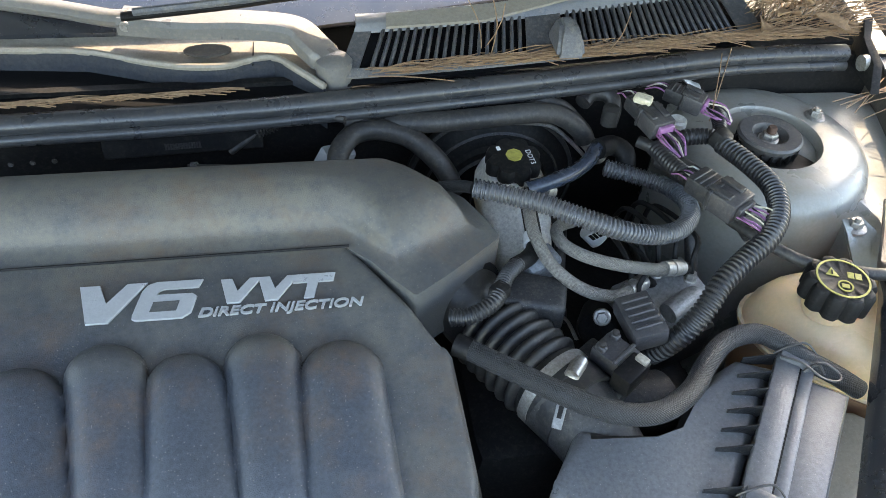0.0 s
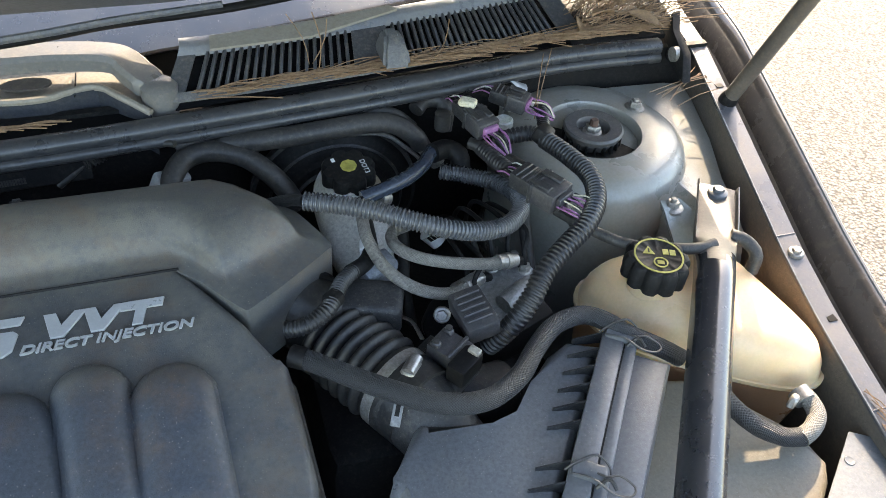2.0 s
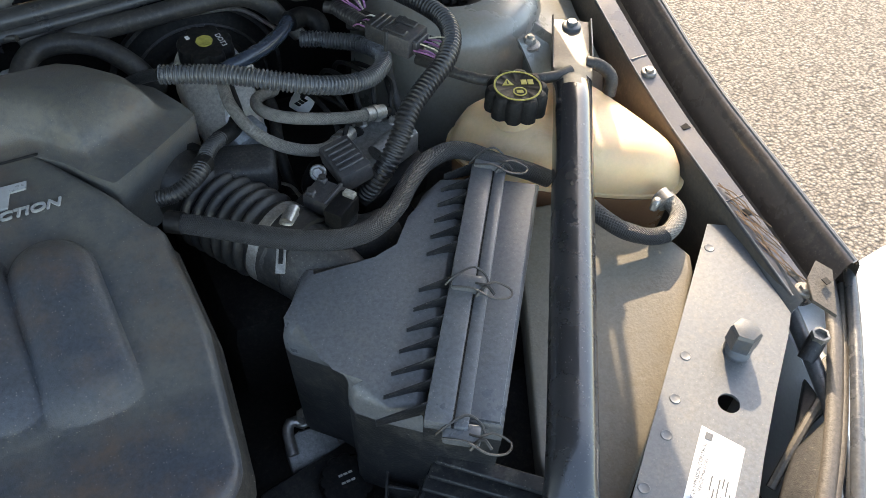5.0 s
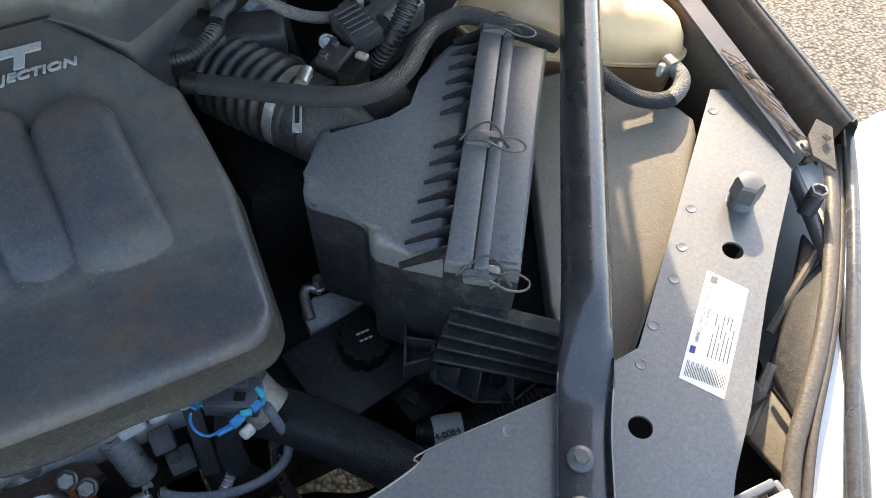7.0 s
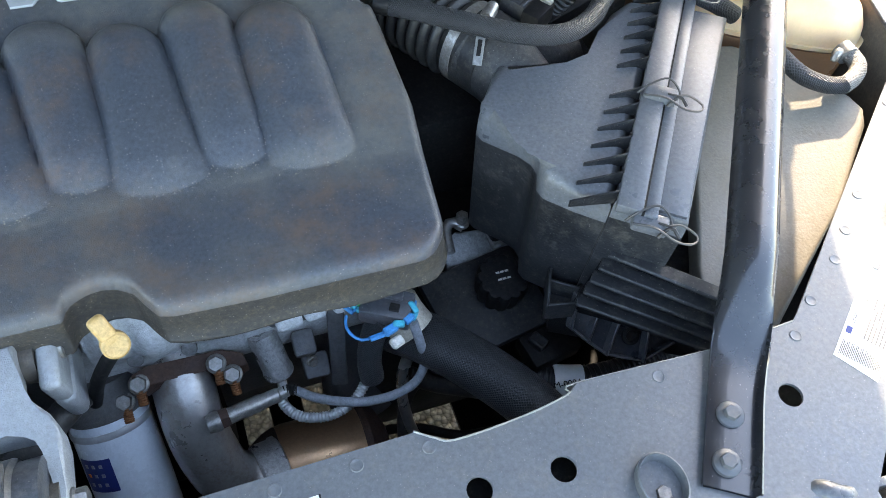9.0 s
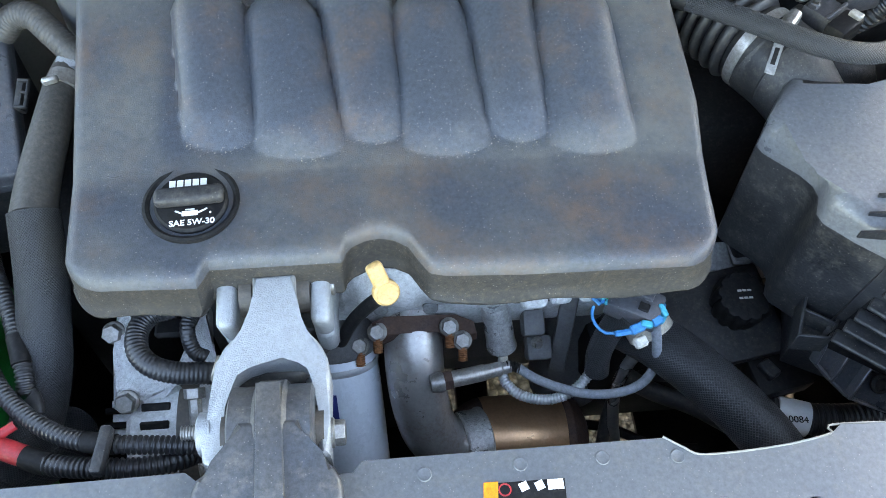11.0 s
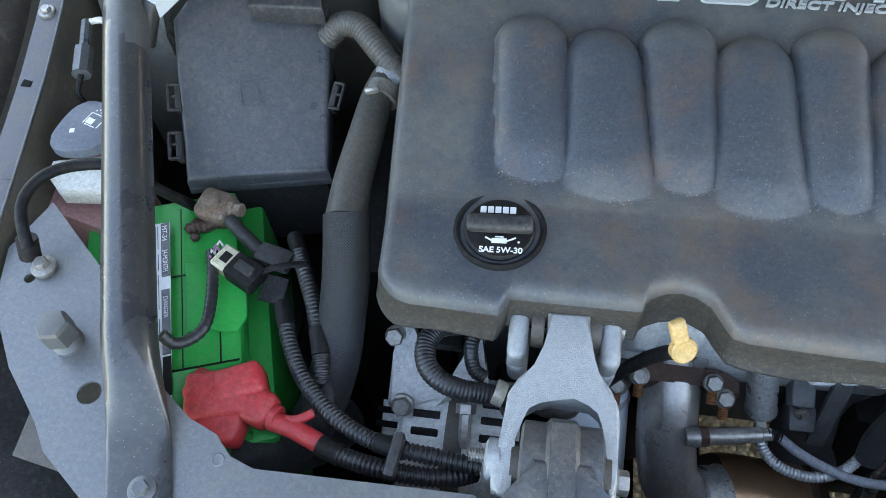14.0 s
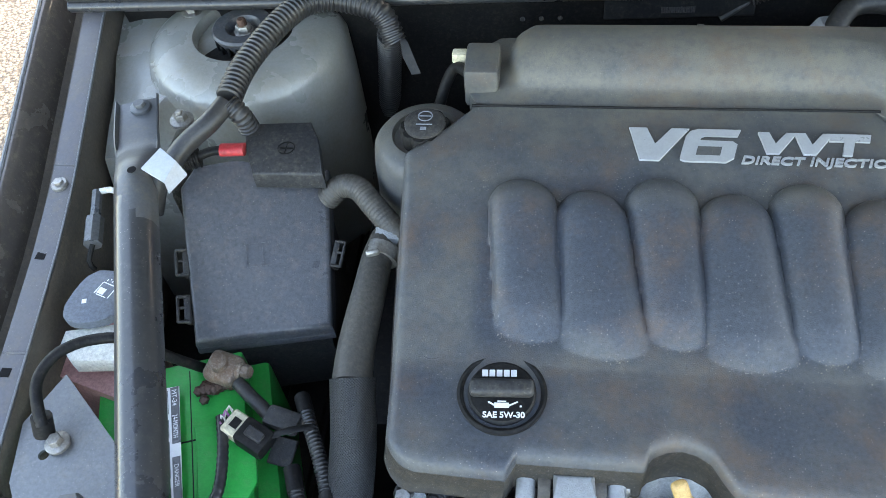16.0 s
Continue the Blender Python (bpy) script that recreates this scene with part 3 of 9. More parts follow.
def fender(sx, label):
    """One front fender with its inner flange, drain channel, rolled lip and outer skin."""
    f = thing("fender", label, "fender", (sx * 0.8, -0.2, 0.6))
    ys = [0.25 - 0.80 * i / 40 for i in range(41)]

    def sweep(profile):
        rings = []
        for y in ys:
            x, z = ease(y, FLANGE_X), ease(y, FLANGE_Z)
            rings.append([(sx * (x + dx), y, z + dz) for dx, dz in profile])
        return loft(B(), rings, False, False)

    part("inner_wall", sweep([(-0.004, -0.30), (-0.002, -0.10), (0.0, -0.006), (0.002, 0.0), (0.003, -0.02), (0.003, -0.30)]), M_INNER, f, "dusty inner panel")
    part("flange", sweep([(0.001, -0.004), (0.0, 0.0), (0.012, 0.0015), (0.026, 0.001), (0.029, -0.004), (0.030, -0.028), (0.026, -0.03)]), M_FLANGE, f)
    part("channel", sweep([(0.028, -0.026), (0.036, -0.034), (0.050, -0.034), (0.056, -0.028), (0.060, -0.05), (0.03, -0.05)]), M_INNER, f, "dark drain channel")
    part("outer_skin", sweep([(0.055, -0.032), (0.058, -0.012), (0.064, 0.000), (0.066, 0.008), (0.071, 0.0135), (0.076, 0.0145), (0.083, 0.012), (0.092, 0.000), (0.100, -0.03), (0.107, -0.10), (0.112, -0.25), (0.10, -0.42)]), M_PAINT, f, "dark glossy painted skin")
    line = [(y, ease(y, FLANGE_X), ease(y, FLANGE_Z)) for y in ys[::2]]
    part("sealant_bead", tube(B(), [(sx * (x + 0.034 + 0.0015 * math.sin(y * 95)), y, z - 0.029 + 0.001 * math.sin(y * 61)) for y, x, z in line], 0.0036, 8, 0.008), M_DARK, f, "dark wavy sealant bead")
    # paler than the skin: paints the lip's sky highlight along with its scuffs
    part("hem", tube(B(), [(sx * (x + 0.0775), y, z + 0.0138) for y, x, z in line], 0.0028, 8, 0.012), M_PLATE, f, "worn rolled hem coloured pale for its highlight")
    part("flange_lip", tube(B(), [(sx * (x + 0.001), y, z + 0.0006) for y, x, z in line], 0.0013, 6, 0.012), M_PLATE, f, "pale edge of the flange")
    for y in (-0.215, -0.43):
        x, z = ease(y, FLANGE_X), ease(y, FLANGE_Z)
        part("lap_joint", box(B(), (sx * (x + 0.0135), y, z + 0.0014), (0.024, 0.002, 0.0018), None, 0.0006, 1), M_FLANGE, f)
    for y in (-0.24, -0.55):
        x, z = ease(y, FLANGE_X), ease(y, FLANGE_Z)
        part("bolt", hexbolt(B(), (sx * (x + 0.015), y, z + 0.002), 0.0055, 0.006, 0.009), M_BOLT, f)
    for y in (0.02, -0.324, -0.45):
        x, z = ease(y, FLANGE_X), ease(y, FLANGE_Z)
        part("slot", box(B(), (sx * (x + 0.016), y, z + 0.0016), (0.010, 0.009, 0.0008), bev=0), M_BLACK, f, "square hole in the flange")
    return f


fender(1, "dark painted front fender with dusty bolted inner flange")
fender(-1, "dark painted front fender with worn bolted inner flange")

# strut towers
def strut_tower(sx):
    t = thing("strut_tower", "dusty grey-beige painted steel suspension strut tower", "strut tower", (sx * 0.585, -0.01, 0.6))
    m = pose(sx * 0.585, -0.012, 0)
    part("dome", lathe(B(), [(0.058, 0.886), (0.058, 0.899), (0.061, 0.9035), (0.085, 0.903), (0.104, 0.900), (0.115, 0.892), (0.121, 0.876), (0.1235, 0.83), (0.1245, 0.76), (0.126, 0.60), (0.126, 0.5)], m, 48, caps=False), M_BODY, t)
    part("shelf", loft(B(), [[(sx * x, y, z) for x, z in ((xi, zi), (xi + 0.03, zi + 0.012), (xo - 0.03, zo + 0.006), (xo, zo), (xo, zo - 0.2), (xi, zi - 0.2))] for y, xi, zi, xo, zo in ((0.085, 0.50, 0.885, 0.77, 0.885), (0.05, 0.51, 0.888, 0.765, 0.885), (-0.03, 0.60, 0.880, 0.75, 0.875), (-0.09, 0.62, 0.872, 0.735, 0.862), (-0.13, 0.64, 0.862, 0.73, 0.853), (-0.17, 0.65, 0.845, 0.725, 0.84), (-0.19, 0.65, 0.80, 0.72, 0.80))]), M_BODY, t)
    part("well", lathe(B(), [(0.0585, 0.888), (0.04, 0.886), (0.012, 0.885)], m), M_DARK, t, "dark recess round the mount")
    part("mount_cup", lathe(B(), [(0.030, 0.888), (0.034, 0.897), (0.0365, 0.902), (0.0375, 0.906), (0.035, 0.9085), (0.021, 0.9075), (0.018, 0.904), (0.017, 0.897), (0.006, 0.896)], m, 40), M_STRUT, t, "dusty rubber strut mount cup")
    for k in range(20):
        a = 2 * math.pi * k / 20
        part("rib", box(B(), (sx * 0.585 + 0.034 * math.cos(a), -0.012 + 0.034 * math.sin(a), 0.8935), (0.006, 0.003, 0.012), pose(0, 0, 0, 0, 0, math.degrees(a)), 0.0008, 1), M_DARK, t)
    part("nut", hexbolt(B(), (sx * 0.585, -0.012, 0.899), 0.0095, 0.010, 0.012), M_STEEL, t)
    part("rod_end", lathe(B(), [(0.0055, 0.897), (0.0055, 0.915), (0.004, 0.917)], m, 16), M_RUST, t, "rusty threaded rod end")
    for x, y, z in ((0.66, 0.022, 0.902), (0.621, -0.154, 0.887), (0.525, 0.05, 0.902)):
        b = part("stud_nut", hexbolt(B(), (sx * x, y, z), 0.0075, 0.010, 0.013), M_BOLT, t)
        part("stud", lathe(B(), [(0.0035, z), (0.0035, z + 0.0125), (0.003, z + 0.0135)], pose(sx * x, y, 0), 10), M_BOLT, b)
    return t


strut_tower(1)
strut_tower(-1)

# radiator support with corner gussets and round holes
def cut_plate(bm, outline, z, thick, holes):
    """A level plate with real round holes: the outline is bridged to each hole."""
    loops = [[bm.verts.new((x, y, z)) for x, y in outline]]
    for (hx, hy, hr) in holes:
        loops.append([bm.verts.new((hx + hr * math.cos(2 * math.pi * k / 20), hy + hr * math.sin(2 * math.pi * k / 20), z)) for k in range(20)])
    es = []
    for lp in loops:
        es += [bm.edges.new((lp[i], lp[(i + 1) % len(lp)])) for i in range(len(lp))]
    bmesh.ops.triangle_fill(bm, edges=es, use_beauty=True, use_dissolve=False)
    g = bmesh.ops.extrude_face_region(bm, geom=list(bm.faces))
    bmesh.ops.translate(bm, verts=[v for v in g["geom"] if isinstance(v, bmesh.types.BMVert)], vec=(0, 0, -thick))
    return bm


sup = thing("radiator_support", "grey painted steel upper radiator support with round holes", "radiator support", (0, -0.7, 0.8))
outline = [(-0.665, -0.438), (-0.572, -0.519), (-0.556, -0.56), (-0.472, -0.623), (-0.447, -0.633), (-0.432, -0.648), (-0.412, -0.655), (-0.249, -0.653), (-0.238, -0.662),
           (-0.135, -0.662), (-0.128, -0.654), (0.085, -0.654), (0.098, -0.663), (0.112, -0.669), (0.165, -0.667), (0.206, -0.661), (0.216, -0.654), (0.34, -0.660), (0.388, -0.658), (0.412, -0.657), (0.419, -0.652),
           (0.679, -0.434), (0.699, -0.446), (0.675, -0.562), (0.655, -0.580), (0.597, -0.625), (0.544, -0.668), (0.460, -0.742), (0.414, -0.777), (0.39, -0.80), (0.34, -0.85), (0.0, -0.87), (-0.34, -0.85), (-0.50, -0.73), (-0.534, -0.692), (-0.575, -0.663), (-0.592, -0.641), (-0.633, -0.600), (-0.672, -0.545), (-0.685, -0.49)]
holes = [(0.554, -0.613, 0.0098), (0.373, -0.713, 0.0098), (0.179, -0.7125, 0.0098), (0.116, -0.708, 0.0095), (-0.558, -0.613, 0.0098), (-0.652, -0.518, 0.005), (0.205, -0.755, 0.009)]
plate_ob = part("top_plate", cut_plate(B(), outline, 0.8235, 0.003, holes), M_PLATE, sup)
part("edge_burr", tube(B(), [(x, y + 0.0008, 0.8232 + 0.0008 * math.sin(x * 400)) for x, y in outline[11:20]], 0.0009, 6, 0.004), M_BODY, sup, "bright bent sheet edge")
part("folded_edge", plate(B(), [(0.700, -0.446, 0.8235), (0.676, -0.562, 0.8235), (0.688, -0.560, 0.834), (0.711, -0.443, 0.842)], 0.003, 0.0), M_PLATE, sup)
part("front_drop", plate(B(), [(-0.45, -0.674, 0.819), (0.45, -0.674, 0.819), (0.45, -0.68, 0.819), (-0.45, -0.68, 0.819)], 0.14, 0.0), M_PLATE, sup)
part("front_beam", box(B(), (0, -0.86, 0.75), (1.1, 0.03, 0.15)), M_PLATE, sup)
for sx in (1, -1):
    bolt = thing("hood_bump_stop", "grey hexagon-headed hood stop bolt screwed through the gusset", "bolt", (sx * 0.595, -0.575, 0.823), "hood stops")
    m = pose(0.597 if sx > 0 else -0.592, -0.573, 0.823)
    part("collar", lathe(B(), [(0.013, -0.001), (0.013, 0.001), (0.0112, 0.0018), (0.0128, 0.0035), (0.0112, 0.0052), (0.0128, 0.0069), (0.0112, 0.0086), (0.0128, 0.0103), (0.0112, 0.012), (0.0125, 0.0145)], m, 28), M_PLATED, bolt, "threaded shank")
    part("head", lathe(B(), [(0.0140, 0.013), (0.0143, 0.015), (0.0140, 0.031), (0.0122, 0.0343), (0.006, 0.0355)], m @ pose(0, 0, 0, 0, 0, 12), 6), M_PLATED, bolt, smooth=20)

# diagonal braces from tower to support
def brace(sx, a, c, low_bolts):
    b = thing("brace", "glossy black steel brace bolted from strut tower to radiator support", "brace", (sx * 0.5, -0.45, 0.86), "diagonal braces")
    a, c = Vector(a), Vector(c)
    d = (c - a)
    side = Vector((d.y, -d.x, 0)).normalized() * (1 if sx > 0 else -1)
    rings = []
    for i in range(61):
        u = i / 60
        p = a + d * u
        arch = smooth(0.10, 0.2, u) * (1 - smooth(0.76, 0.86, u))
        w = 0.024 - 0.003 * arch - 0.0035 * smooth(0.80, 0.90, u) * (1 if sx > 0 else 0)
        zc = ease(u, [(0, 0.8895), (0.12, 0.888), (0.22, 0.889), (0.74, 0.853), (0.86, 0.829), (1, 0.8265)])
        h = 0.019 * arch + 0.002
        if u < 0.14:
            rim = 0.007
        else:
            rim = 0.0
        ring = []
        for t in (-1.0, -0.93, -0.86, -0.6, -0.3, 0, 0.3, 0.6, 0.86, 0.93, 1.0):
            q = Vector((p.x, p.y, zc)) + side * (w * t)
            dome = h * math.sqrt(max(0.0, 1 - abs(t) ** 2.6)) + (rim * (1 - smooth(0.08, 0.14, u)) if abs(t) > 0.9 else 0)
            ring.append((q.x, q.y, zc + dome - 0.001))
        if sx > 0:
            fold = 0.010 * smooth(0.78, 0.88, u)
            ring[-1] = (*ring[-1][:2], ring[-1][2] + fold * 0.4)
            ring[0], ring[1] = (*ring[0][:2], ring[0][2] + fold), (*ring[1][:2], ring[1][2] + fold)
            ring = [(x - 0.004 * smooth(0.80, 0.92, u), y, z) for x, y, z in ring]
        low = [(x, y, z - 0.003) for x, y, z in ring[::-1]]
        rings.append(ring + low)
    # bare bracket above, painted channel below, meeting along a slanting curved edge
    halves = (B(), B())
    grids = [[[h.verts.new(p) for p in ring] for ring in rings] for h in halves]
    count = len(rings[0])
    for i in range(60):
        for j in range(count):
            k = (j + 1) % count
            q = (-1.0, -0.93, -0.86, -0.6, -0.3, 0, 0.3, 0.6, 0.86, 0.93, 1.0)[min(j, count - 1 - j)]
            edge = 0.205 - 0.05 * q * q if sx > 0 else 0.285 + 0.045 * q - 0.03 * q * q
            w = 0 if (i + 0.5) / 60 < edge else 1
            g = grids[w]
            halves[w].faces.new((g[i][j], g[i][k], g[i + 1][k], g[i + 1][j]))
    for h in halves:
        bmesh.ops.delete(h, geom=[v for v in h.verts if not v.link_faces], context="VERTS")
    part("upper_bracket", halves[0], M_BRACKET if sx > 0 else M_PLATED, b, "dusty bare upper bracket")
    part("channel", halves[1], M_BRACE if sx > 0 else M_BRACE_L, b)
    hole = a + d * (0.155 if sx > 0 else 0.21) + side * 0.004
    part("bracket_hole", lathe(B(), [(0.0045, 0), (0.0045, 0.0006)], pose(hole.x, hole.y, ease(0.155 if sx > 0 else 0.21, [(0.12, 0.888), (0.22, 0.889)]) + (0.0085 if sx > 0 else 0.0225)), 16), M_BLACK, b, "small round hole")
    part("upper_bolt", hexbolt(B(), (a.x - sx * 0.008, a.y - 0.012, 0.892), 0.0068, 0.007, 0.0115), M_PLATED, b)
    for x, y in low_bolts:
        part("lower_bolt", hexbolt(B(), (x, y, 0.8295), 0.0064, 0.0065, 0.0105), M_PLATED, b)
    return b


brace(1, (0.692, -0.135, 0.890), (0.289, -0.765, 0.826), ((0.3145, -0.7145), (0.2925, -0.7465)))
brace(-1, (-0.680, -0.128, 0.890), (-0.472, -0.735, 0.826), ((-0.486, -0.682),))

# wheelhouse panels, firewall, lower bay
shell = thing("engine_bay_shell", "dark inner body panels closing the engine bay", "body shell", (0, 0, 0.5))
for sx in (1, -1):
    if sx > 0:
        part("wheelhouse_panel", plate(B(), [(sx * x, y, z) for x, y, z in ((0.42, -0.655, 0.745), (0.385, -0.622, 0.745), (0.400, -0.560, 0.770), (0.515, -0.315, 0.808), (0.56, -0.325, 0.810), (0.600, -0.360, 0.811), (0.628, -0.405, 0.811), (0.645, -0.430, 0.810), (0.650, -0.450, 0.808), (0.640, -0.468, 0.806), (0.56, -0.545, 0.795))], 0.03, 0.008, seg=4), M_TAN, shell)
    part("rail", box(B(), (sx * 0.50, -0.30, 0.55), (0.05, 0.8, 0.12), bev=0.008), M_DARK, shell)
# dark sheets added at the sides so the bay's depth looks black
for sx in (1, -1):
    part("side_floor", plate(B(), [(sx * 0.47, -0.80, 0.60), (sx * 0.80, -0.80, 0.60), (sx * 0.80, 0.1, 0.60), (sx * 0.47, 0.1, 0.60)], 0.005, 0.0), M_DARK, shell)
part("firewall", plate(B(), [(-0.80, 0.075, 0.94), (0.80, 0.095, 0.94), (0.80, 0.105, 0.94), (-0.80, 0.085, 0.94)], 0.6, 0.0), M_DARK, shell)
# dark bar and sheet stand for the shaded depth, open where ground shows
part("depth_fill_bar", box(B(), (0.012, -0.50, 0.215), (0.05, 0.70, 0.03), bev=0.004), M_DARK, shell)
part("depth_fill", plate(B(), [(-0.70, -0.85, 0.20), (-0.055, -0.85, 0.20), (-0.055, -0.16, 0.20), (0.26, -0.16, 0.20), (0.26, -0.85, 0.20), (0.70, -0.85, 0.20), (0.70, 0.1, 0.20), (-0.70, 0.1, 0.20)], 0.01, 0.0), M_DARK, shell, "dark sheet added to fill the bay's depth")

# cowl: seal, grille panel, windshield, hood
cowl = thing("air_grille", "dusty grey plastic cowl panel with slotted air grille", "cowl", (0.2, 0.1, 0.95))
# floor coloured black to stand for the dark below the grille
part("ledge", plate(B(), [(-0.75, 0.03, 0.935), (0.1, 0.045, 0.935), (0.73, 0.10, 0.935), (0.76, 0.30, 0.935), (-0.75, 0.30, 0.935)], 0.01, 0.002), M_BLACK, cowl, "cowl floor coloured black for the shade under the grille")
part("end_panel", plate(B(), [(0.60, 0.105, 0.951), (0.74, 0.11, 0.951), (0.76, 0.30, 0.985), (0.60, 0.30, 0.985)], 0.006, 0.0), M_DARK, cowl)

hood = thing("hood", "open dark painted hood raised over the engine bay", "hood", (0, 0.14, 0.97))
TH = radians(40)
rings = []
for i in range(13):
    s = 1.06 * i / 12
    y, z = 0.162 - s * math.cos(TH), 1.032 + s * math.sin(TH)
    w = ease(s, [(0, 0.790), (0.10, 0.815), (0.17, 0.823), (0.30, 0.806), (0.40, 0.795), (0.7, 0.745), (0.95, 0.67), (1.06, 0.59)])
    ring = []
    for k in range(17):
        t = -1 + 2 * k / 16
        bow = 0.012 * (1 - t * t)
        back = (0.55 * smooth(0.10, 0.30, abs(t)) + 0.55 * t * t) * max(0.0, 1 - i / 4)
        ring.append((w * t, y + bow * math.sin(TH) + 0.06 * back, z + bow * math.cos(TH) - 0.022 * back))
    rings.append(ring + [(x, yy - 0.02 * math.sin(TH), zz - 0.02 * math.cos(TH)) for x, yy, zz in ring[::-1]])
part("panel", loft(B(), rings), M_HOOD, hood)

strut = thing("hood_strut", "dusty dark gas strut holding the hood open", "gas strut", (0.765, -0.011, 0.93))
SB0, SDIR = Vector((0.775, -0.006, 0.911)), Vector((0.035, -0.341, 0.939))
part("cylinder", tube(B(), [SB0 + SDIR * 0.012, SB0 + SDIR * 0.10, SB0 + SDIR * 0.20], 0.0098, 16, 0.02), M_INNER, strut, "dusty dark gas cylinder")
part("rod", tube(B(), [SB0 + SDIR * 0.195, SB0 + SDIR * 0.32, SB0 + SDIR * 0.40], 0.0048, 12, 0.02), M_STEELD, strut)
part("foot", lathe(B(), [(0.006, -0.012), (0.0115, -0.006), (0.012, 0.012), (0.0098, 0.018)], aim(SB0, SB0 + SDIR), 20), M_DARK, strut)
part("spring_clip", tube(B(), [SB0 + Vector((-0.012, 0, 0.004)), SB0 + Vector((-0.004, -0.012, 0.008)), SB0 + Vector((0.010, -0.008, 0.004)), SB0 + Vector((0.004, -0.014, -0.024))], 0.0012, 6, 0.006), M_STEELD, strut, "thin wire retaining clip")

# ---- engine cover ----
cover = thing("engine_cover", "dusty dark grey plastic engine cover with raised runners and silver lettering", "engine cover", (-0.09, -0.35, 0.86))
LF = [-0.261, -0.203, -0.131, -0.083, -0.011, 0.038, 0.111]
LR = [-0.279, -0.214, -0.154, -0.087, -0.027, 0.036, 0.104]
LY = [(-0.405, -0.252), (-0.416, -0.262), (-0.405, -0.248), (-0.420, -0.262), (-0.410, -0.250), (-0.424, -0.262)]


def cover_base(x, y):
    return ease(y, [(-0.53, 0.858), (-0.425, 0.8645), (-0.39, 0.872), (-0.235, 0.9125), (-0.22, 0.9155), (-0.20, 0.9178), (-0.16, 0.921)])


def cover_top(x, y):
    z = cover_base(x, y)
    best = 0.0
    for i in range(6):
        yf, yr = LY[i]
        t = (y - yf) / (yr - yf)
        if not 0 < t < 1:
            continue
        x0, x1 = LF[i] + (LR[i] - LF[i]) * t, LF[i + 1] + (LR[i + 1] - LF[i + 1]) * t
        # neighbours overlap and meet in a sharp valley above the base
        s = (2 * (x - x0) / (x1 - x0) - 1) / (1.0 if i == 0 and x < (x0 + x1) / 2 or i == 5 and x > (x0 + x1) / 2 else 1.035)
        if abs(s) >= 1:
            continue
        half = (x1 - x0) / 2
        rear = min(1.0, (yr - y) / (half * 0.95))
        front = min(1.0, max(0.0, (y - yf - 0.009 * s * s) / 0.028))
        q = s * s + ((1 - rear) ** 2 if rear < 1 else 0.0)
        dome = max(0.0, 1 - q) ** 0.56
        h = ease(t, [(0, 0.0085), (0.3, 0.0162), (0.75, 0.0212), (1, 0.0190)])
        best = max(best, h * dome * math.sin(front * math.pi / 2) ** 0.8)
    z += best
    return z


def cover_front(x):
    f = ease(x, [(-0.36, -0.512), (-0.33, -0.518), (-0.246, -0.521), (-0.238, -0.506), (-0.137, -0.506), (-0.1345, -0.498), (-0.130, -0.493), (-0.119, -0.488), (-0.108, -0.4865), (-0.097, -0.489), (-0.086, -0.496), (-0.078, -0.510), (-0.071, -0.520), (-0.06, -0.523), (0.0, -0.526), (0.14, -0.528), (0.175, -0.522)])
    for a, sgn in ((-0.348, 1), (0.160, -1)):
        d = (x - a) * sgn
        r = 0.032
        if d < r:
            q = r - max(0.0, d)
            f += r - math.sqrt(max(0.0, r * r - q * q))
    return f


def cover_side(y):
    xl = ease(y, [(-0.53, -0.346), (-0.42, -0.353), (-0.23, -0.362), (-0.16, -0.300)])
    xr = ease(y, [(-0.53, 0.160), (-0.40, 0.172), (-0.29, 0.166), (-0.236, 0.139), (-0.165, 0.090), (-0.16, 0.088)])
    return xl, xr


us = [0, 0.006, 0.014, 0.024, 0.036] + [0.05 + 0.9 * i / 220 for i in range(221)] + [0.964, 0.976, 0.986, 0.994, 1]
vs = [0, 0.008, 0.02, 0.035, 0.05] + [0.07 + 0.93 * i / 190 for i in range(191)]
rows = []
for v in vs:
    ring = []
    for u in us:
        yn = -0.525 + v * 0.362
        xl, xr = cover_side(yn)
        x = xl + (xr - xl) * u
        yf = cover_front(x)
        y = yf + (-0.163 - yf) * v
        z = cover_top(x, y)
        r = 0.011
        d = min(x - xl, xr - x, y - yf)
        if d < r:
            z -= r - math.sqrt(max(0.0, r * r - (r - d) ** 2))
        ring.append((x, y, z))
    rows.append(ring)
bm = B()
grid = [[bm.verts.new(p) for p in r] for r in rows]
for a, b in zip(grid, grid[1:]):
    for i in range(len(a) - 1):
        bm.faces.new((a[i], a[i + 1], b[i + 1], b[i]))
# skirt all round, with a thin rolled rim
edge = [g[0] for g in grid[::-1]] + grid[0][1:-1] + [g[-1] for g in grid]
sk = B()
prev = [sk.verts.new(vtx.co) for vtx in edge]
for out, drop in ((0.0015, 0.012), (0.0035, 0.028), (0.006, 0.03), (0.006, 0.033), (0.002, 0.034)):
    nxt = []
    for k, vtx in enumerate(edge):
        c = Vector((-0.09, -0.33, vtx.co.z))
        away = (vtx.co - c)
        away.z = 0
        away.normalize()
        wob = 0.003 * math.sin(vtx.co.x * 60) if vtx.co.y < -0.45 else 0
        nxt.append(sk.verts.new(vtx.co + away * out + Vector((0, 0, -drop + (wob if drop > 0.02 else 0)))))
    for i in range(len(edge) - 1):
        sk.faces.new((prev[i], nxt[i], nxt[i + 1], prev[i + 1]))
    prev = nxt
part("front_shell", bm, M_COVER, cover, smooth=50)
part("front_skirt", sk, M_SKIRT, cover, "skirt caked with brown dust", smooth=50)

